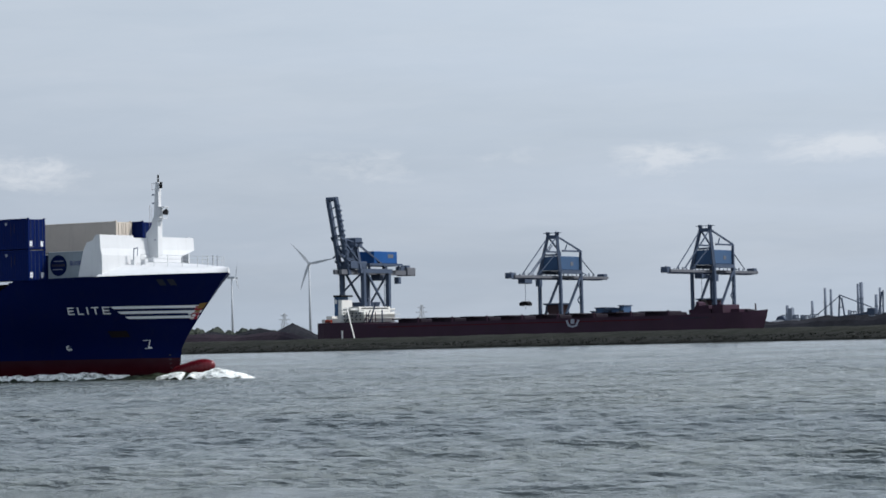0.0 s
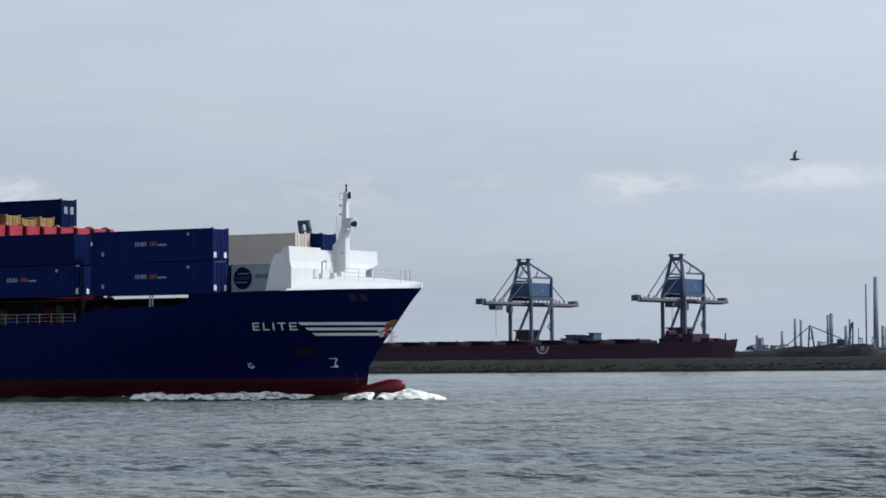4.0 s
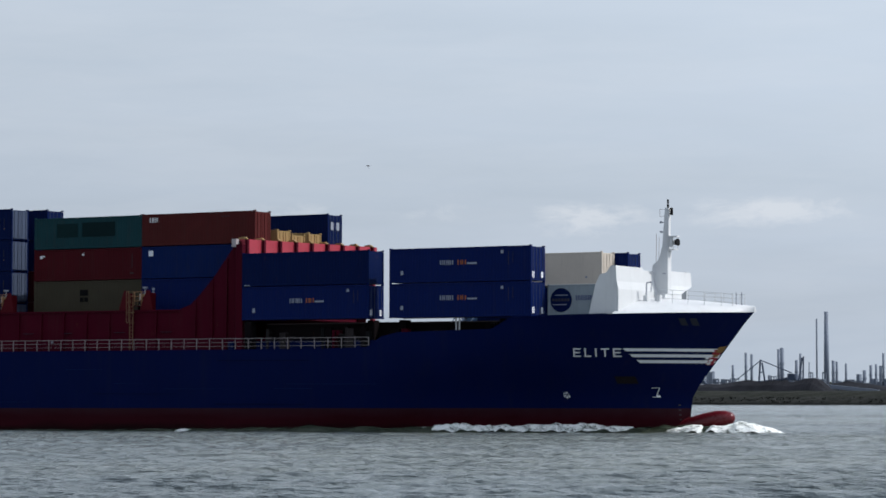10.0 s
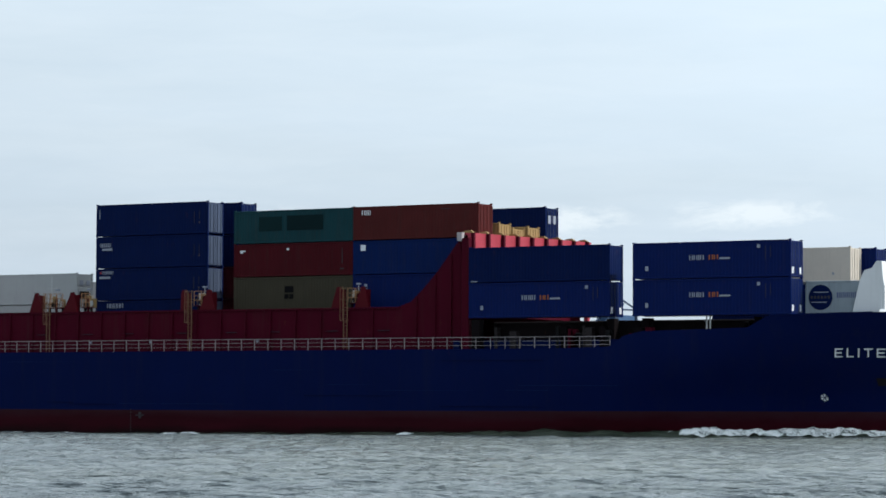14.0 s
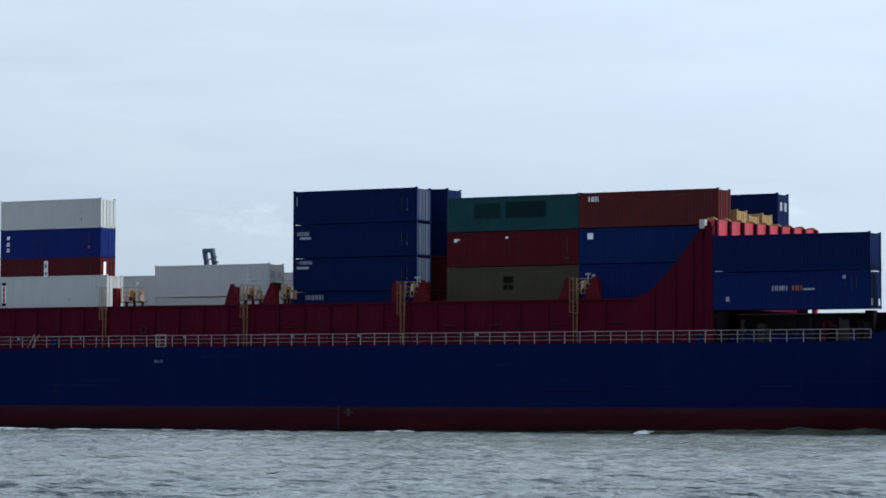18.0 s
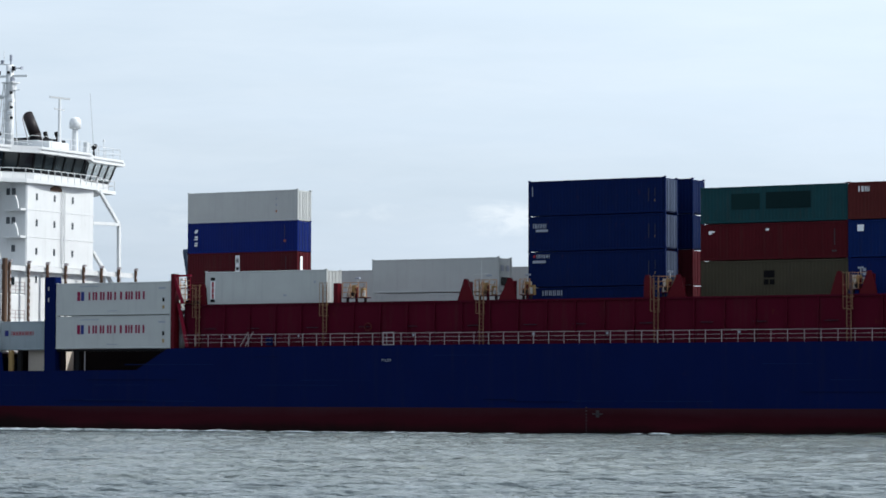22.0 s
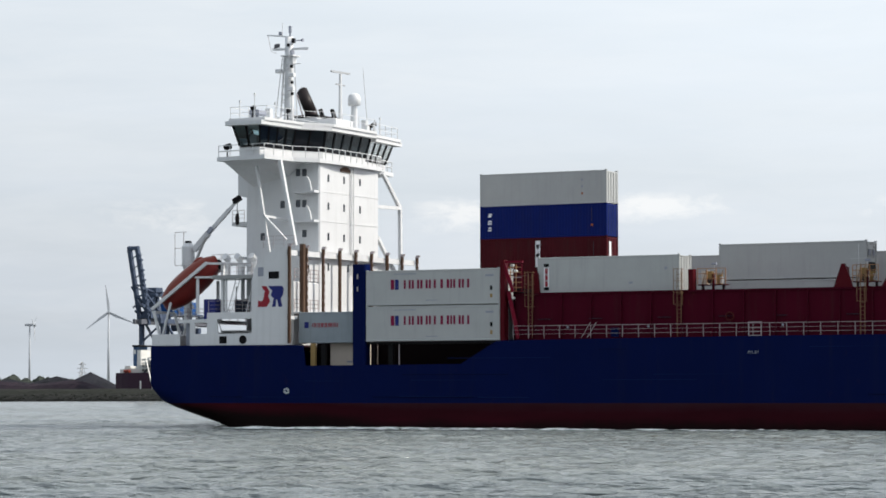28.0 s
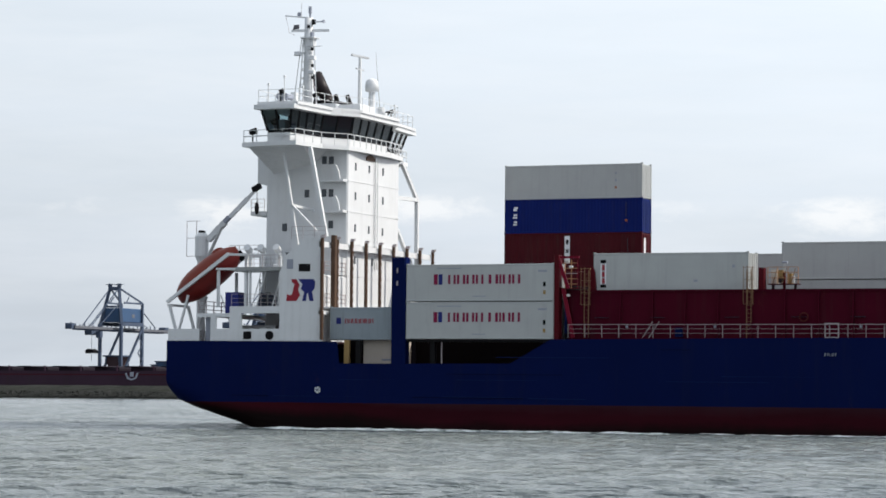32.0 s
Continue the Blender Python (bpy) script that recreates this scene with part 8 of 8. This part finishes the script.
build_tank(-24.70, 1500, 11, 3.0, 4.5, "pale grey domed storage shed beside the terminal", CRANE_PALE)
build_tank(-24.42, 1510, 11, 3.5, 4.0, "pale grey domed storage shed beside the terminal", CRANE_PALE)
for az in (-22.7, -22.45, -21.9, -21.6, -21.2, -20.8, -20.3):
    build_tank(az, 1900, 12 + 3 * math.sin(az * 9), 6.0, 1.5, "low white oil tank on the far shore")


def build_pylon(az, el):
    d = 2700.0
    p = Vector((math.sin(radians(az)) * d, math.cos(radians(az)) * d, 5.0))
    t = thing("power_pylon", "lattice power pylon, pale with distance", "pylon", "power pylons", at=Matrix.Translation(p))
    H = EYE.z + d * math.tan(radians(el)) - 5
    g = Geo()
    for sx in (-1, 1):
        for sy in (-1, 1):
            g.bar((sx * 4, sy * 4, 0), (sx * 0.6, sy * 0.6, H), 0.5)
    for k in range(6):
        z0, z1 = H * k / 6, H * (k + 1) / 6
        w0, w1 = 4 - 3.4 * k / 6, 4 - 3.4 * (k + 1) / 6
        g.bar((-w0, -w0, z0), (w1, -w1, z1), 0.3)
        g.bar((w0, -w0, z0), (-w1, -w1, z1), 0.3)
    part("lattice", g, GALV, t)
    for z, w in ((H * 0.66, 5.5), (H * 0.8, 6.8), (H * 0.93, 4.4)):
        part("cross_arm", Geo().bar((-w, 0, z), (w, 0, z), 0.5), GALV, t)


build_pylon(-35.075, 0.70)
build_pylon(-32.185, 0.81)


def build_sheds():
    for az, w, h in ((-28.56, 4, 2.6), (-28.42, 7, 4.6), (-28.27, 5, 3.4), (-28.14, 8, 4.2), (-27.99, 3, 5.6)):
        p = polar(az, 1420)
        t = thing("terminal_building", "blue-grey terminal plant building behind the carrier", "building", "terminal buildings", at=Matrix.Translation((p.x, p.y, 4.5)))
        part("wall", Geo().box(-w / 2, w / 2, 0, 10, 0, h + 12, 0.2), CRANE_DULL, t)
        part("roof", Geo().box(-w / 2 - 0.5, w / 2 + 0.5, -0.5, 10.5, h + 12, h + 12.6), CRANE_GREY, t)
        for k in range(3):
            part("window", Geo().box(-w / 3 + k * w / 3 - 0.5, -w / 3 + k * w / 3 + 0.5, -0.1, 0, h + 8, h + 9.5), GLASS, t)


build_sheds()


# ---- foam where the hull meets the water ----
def foam_strip(name, pts, label, seed, lift=0.0):
    """A ragged low ridge of foam: pts of (x, y, width, height) in the ship's space, lifted onto the wave below it."""
    r = random.Random(seed)
    t = thing(name, label, "foam", "foam along the hull", kind="stuff")
    vs, fs = [], []
    n = 11
    dense = []
    for (a, b) in zip(pts, pts[1:]):
        m = max(2, int(abs(b[0] - a[0]) / 0.12))
        for k in range(m):
            u = k / m
            dense.append([a[i] + (b[i] - a[i]) * u for i in range(4)])
    for x, y, w, h in dense:
        f = 0.72 + 0.5 * noise.noise(Vector((x * 0.4, seed, 0))) + 0.25 * noise.noise(Vector((x * 1.1, seed, 3)))
        for k in range(n):
            v = k / (n - 1)
            lump = 0.85 + 0.28 * noise.noise(Vector((x * 1.8, v * 4, seed))) + 0.2 * noise.noise(Vector((x * 5, v * 8, seed)))
            z = max(-0.05, h * max(0.05, f) * math.sin(math.pi * (0.12 + 0.88 * v)) ** 0.8 * lump)
            vs.append((x, y - w * v * (0.8 + 0.4 * f), z - 0.02 + lift * min(1.0, h / 0.6) * (1 - v * (0.35 + 0.6 * noise.noise(Vector((x * 1.3, seed, 9)))))))
    for i in range(len(dense) - 1):
        for k in range(n - 1):
            fs.append((i * n + k, (i + 1) * n + k, (i + 1) * n + k + 1, i * n + k + 1))
    part("foam_ridge", Geo().add(vs, fs), FOAM, t, "", True)
    RIDERS.append((t, Matrix.Identity(4)))


def near_y(x, z=0.2):
    return YC - half_breadth(x, z) + 0.1


def swell_strip(pts, name="bow_swell", label="heaped grey-green water beside the bow", mat=WATER, rise=1.0):
    """Water that the bow heaps up against the hull, or a wave of the wake."""
    t = thing(name, label, "water", "foam along the hull", kind="stuff")
    vs, fs = [], []
    n = 9
    dense = []
    for a, b in zip(pts, pts[1:]):
        for k in range(12):
            dense.append([a[i] + (b[i] - a[i]) * k / 12 for i in range(4)])
    for x, y, w, h in dense:
        for k in range(n):
            v = k / (n - 1)
            z = h * (1 - v ** rise) ** 1.4 * (1 + 0.35 * noise.noise(Vector((x * 0.8, v * 3, 1))) + 0.3 * noise.noise(Vector((x * 0.23, 0, 5)))) - 0.12 * v
            vs.append((x, y - w * v, z))
    for i in range(len(dense) - 1):
        for k in range(n - 1):
            fs.append((i * n + k, (i + 1) * n + k, (i + 1) * n + k + 1, i * n + k + 1))
    part("swell_ridge", Geo().add(vs, fs), mat, t, "", True)
    RIDERS.append((t, Matrix.Identity(4)))


swell_strip([(97.4, YC + 0.9, 0.8, 0.02), (96.2, YC + 0.6, 1.6, 0.5), (94.0, YC - 0.2, 2.4, 0.8), (91.5, YC - 0.6, 2.6, 0.9), (89.0, YC - 0.9, 2.4, 0.85)]
            + [(x, near_y(x) + 0.2, w, h) for x, w, h in ((86.5, 2.2, 0.85), (82, 2.2, 0.88), (76, 2.1, 0.85), (70, 2.0, 0.8), (64, 2.0, 0.72), (58, 1.9, 0.66), (50, 1.9, 0.52), (44, 1.8, 0.42), (36, 1.7, 0.3), (24, 1.6, 0.2), (10, 1.5, 0.12), (0, 1.2, 0.0))], mat=WAVE_FACE, rise=3.2)
foam_strip("bow_wave", [(97.3, YC + 1.0, 0.4, 0.10), (96.6, YC + 0.6, 0.9, 0.45), (95.6, YC + 0.1, 1.1, 0.8), (94.4, YC - 0.3, 1.2, 0.85), (93.2, YC - 0.7, 1.1, 0.7), (92.2, YC - 1.2, 1.2, 0.72), (90.8, YC - 1.5, 1.2, 0.7), (89.6, YC - 1.7, 1.1, 0.62), (88.2, YC - 2.0, 0.9, 0.45), (87.0, YC - 2.2, 0.6, 0.12)], "white breaking bow wave round the bulb", 3, 0.6)
foam_strip("bow_wave", [(x, near_y(x), w, h) for x, w, h in ((86.6, 0.6, 0.15), (85.0, 1.0, 0.5), (83.5, 1.2, 0.6), (81.5, 1.3, 0.65), (79, 1.3, 0.6), (76.5, 1.2, 0.6), (74, 1.2, 0.6), (72.6, 1.2, 0.75), (70.6, 1.1, 0.6), (68.5, 0.9, 0.35), (65.5, 0.6, 0.15), (63.5, 0.4, 0.05))], "white foam rolling along the bow", 4, 0.66)
foam_strip("hull_foam", [(50, near_y(50), 0.4, 0.1), (48, near_y(48), 1.2, 0.5), (45, near_y(45), 1.1, 0.4), (42, near_y(42), 0.6, 0.1)], "small breaking wave at the waterline", 5)
foam_strip("hull_foam", [(26, near_y(26), 0.3, 0.1), (24.5, near_y(24.5), 1.0, 0.5), (22.5, near_y(22.5), 0.9, 0.35), (19, near_y(19), 0.5, 0.1)], "small breaking wave at the waterline", 6)
foam_strip("hull_foam", [(18, near_y(18), 0.4, 0.1), (5, near_y(5), 0.6, 0.2), (-8, near_y(-8), 0.6, 0.17), (-20, near_y(-20), 0.7, 0.22), (-32, near_y(-32), 0.8, 0.26), (-43, near_y(-43), 0.9, 0.24), (-47, near_y(-45), 0.9, 0.16)], "thin line of foam at the waterline", 7)
foam_strip("hull_foam", [(60, near_y(60), 0.4, 0.1), (56, near_y(56), 0.6, 0.2), (52, near_y(52), 0.4, 0.08), (40, near_y(40), 0.3, 0.1), (34, near_y(34), 0.5, 0.16), (28, near_y(28), 0.3, 0.1)], "thin line of foam at the waterline", 8)
# broken wake behind the stern
for k, (y, dy, h) in enumerate(((-1.0, -14.0, 0.20), (3.0, -9.0, 0.24), (7.0, -3.0, 0.22), (10.5, 2.0, 0.26), (15.0, 8.0, 0.2), (0.5, -22.0, 0.16))):
    swell_strip([(-45.5 - 1.2 * k, y, 0.6, 0.0)] + [(-50.0 - 9.0 * i - 1.7 * k, y + dy * (i + 0.4) / 6, 1.5 + 0.25 * i, 0.5 * h * (1.0 - 0.2 * i) * (0.7 + 0.3 * (i + k) % 2)) for i in range(4)], "stern_wake", "ripple of the wake behind the stern")
foam_strip("stern_wake", [(-55, 1.5, 0.4, 0.06), (-58, 2.0, 1.0, 0.16), (-61, 3.2, 0.9, 0.14), (-64, 4.0, 0.4, 0.03)], "pale flecks of foam in the wake", 12)
foam_strip("stern_wake", [(-66, -1.5, 0.4, 0.05), (-69, -1.0, 0.9, 0.13), (-73, -0.5, 0.4, 0.03)], "pale flecks of foam in the wake", 13)
foam_strip("stern_wake", [(-45, 1.2, 0.5, 0.1), (-48, 3.0, 1.6, 0.28), (-50, 4.5, 1.8, 0.2), (-52, 6.0, 1.2, 0.05)], "pale broken wake behind the stern", 9)


# ---- gulls ----
def build_gull(size):
    b = thing("gull", "grey and white gull in flight", "bird", "gulls")
    part("body", Geo().lathe((0, 0, 0), [(0.01, -0.5 * size), (0.08 * size, -0.35 * size), (0.13 * size, 0), (0.1 * size, 0.28 * size), (0.06 * size, 0.42 * size), (0.01, 0.5 * size)], 8), GULL_GREY, b, "", True).rotation_euler = (0, radians(90), 0)
    part("tail", Geo().prism([(-0.75 * size, -0.12 * size), (-0.4 * size, -0.05 * size), (-0.4 * size, 0.05 * size), (-0.75 * size, 0.12 * size)], 2, -0.01, 0.01), GULL_WHITE, b)
    wings = []
    for s in (-1, 1):
        w = part("wing", Geo().add([(0.16 * size, 0, 0), (0.2 * size, s * 0.5 * size, 0.14 * size), (-0.12 * size, s * 1.15 * size, 0.02), (-0.2 * size, s * 1.1 * size, 0.0), (-0.06 * size, s * 0.5 * size, 0.12 * size), (-0.12 * size, 0, 0),
                                    (0.16 * size, 0, 0.03), (0.2 * size, s * 0.5 * size, 0.17 * size), (-0.12 * size, s * 1.15 * size, 0.03), (-0.2 * size, s * 1.1 * size, 0.02), (-0.06 * size, s * 0.5 * size, 0.15 * size), (-0.12 * size, 0, 0.03)],
                                   [(0, 1, 4, 5), (1, 2, 3, 4), (6, 11, 10, 7), (7, 10, 9, 8), (0, 6, 7, 1), (1, 7, 8, 2), (3, 9, 10, 4), (4, 10, 11, 5), (2, 8, 9, 3)]), GULL_GREY, b)
        wings.append((w, s))
    return b, wings


def gull_rows(flight, dist):
    """Rows from a flight of (seconds, degrees to the right of +Y, degrees up) round the camera's eye, placed at one
    distance to fit its view; it glides on at its pace before and after.
    """
    (t0, a0, e0), (t1, a1, e1) = flight[0], flight[-1]
    w = (a1 - a0) / (t1 - t0)
    rows = [(t, a0 + w * (t - t0), e0) for t in (0.0, t0 / 2)] + list(flight) + [(t, a1 + w * (t - t1), e1) for t in ((t1 + 32) / 2, 32.0)]
    out = []
    for t, a, e in rows:
        p = EYE + Vector((math.sin(radians(a)), math.cos(radians(a)), math.tan(radians(e)))) * dist
        out.append((t, Matrix.Translation(p) @ pose(0, 0, 0, 0, 0, (180 if w < 0 else 0) - a)))
    return out


GULLS = [
    (build_gull(0.6), [(5.5, -34.05, 4.29), (5.7, -35.46, 4.32), (5.9, -36.82, 4.14), (6.1, -38.22, 4.11), (6.3, -39.54, 4.10)], 150, 6.0),
    (build_gull(0.55), [(8.0, -22.55, 4.01), (8.8, -26.19, 4.20), (9.6, -29.83, 4.61), (10.4, -33.46, 5.20), (11.2, -36.91, 5.59), (11.6, -38.67, 5.65)], 380, 9.0),
    (build_gull(0.6), [(10.5, -38.99, 6.53), (11.0, -36.33, 7.01), (11.6, -32.76, 7.28), (12.0, -30.41, 7.59), (12.5, -27.33, 7.75), (13.0, -24.13, 8.23), (13.2, -22.72, 8.30)], 135, 13.0),
    (build_gull(0.55), [(10.4, -23.86, 2.46), (10.6, -23.10, 2.52), (10.8, -22.20, 2.75), (11.0, -21.47, 3.08)], 300, 10.5),
]


# ---- what moves ----
def motions():
    # the ripples run slowly towards the near shore
    walk(water, [(2.0 * k, pose(0.6 * k, -1.7 * k, 0)) for k in range(17)])
    for ob, local in RIDERS:
        walk(ob, [(t, ship_pose(s) @ local) for t, s in SHIP_WAY])
    for rotor, start in ROTORS:
        rows, t, a = [], 0.0, start
        while t < 32.01:
            rows.append((t, Matrix.Translation(rotor.location) @ pose(0, 0, 0, 0, a, 0)))
            t += 2.0
            a -= 31.86
        walk(rotor, rows)
    for grab, trolley in GRABS:
        walk(grab, [(t, pose(0, y, z)) for t, y, z in ((0, -28, 23.5), (1, -28, 21.6), (2, -28, 18.6), (3, -28, 15.4), (6, -28, 10.5), (20, -27, 10.5), (26, -22, 12.0), (31, -21, 24.4), (32, -21, 25.6))])
        walk(trolley, [(t, pose(0, y, 0)) for t, y in ((0, -28), (6, -28), (20, -27), (26, -22), (31, -21), (32, -21))])
    for (bird, wings), flight, dist, up in GULLS:
        walk(bird, gull_rows(flight, dist))
        for wing, s in wings:
            walk(wing, [(0.1 * k, pose(0, 0, 0, s * (10 + 30 * math.cos(2 * math.pi * (0.1 * k - up) / 0.4)), 0, 0)) for k in range(321)])


motions()
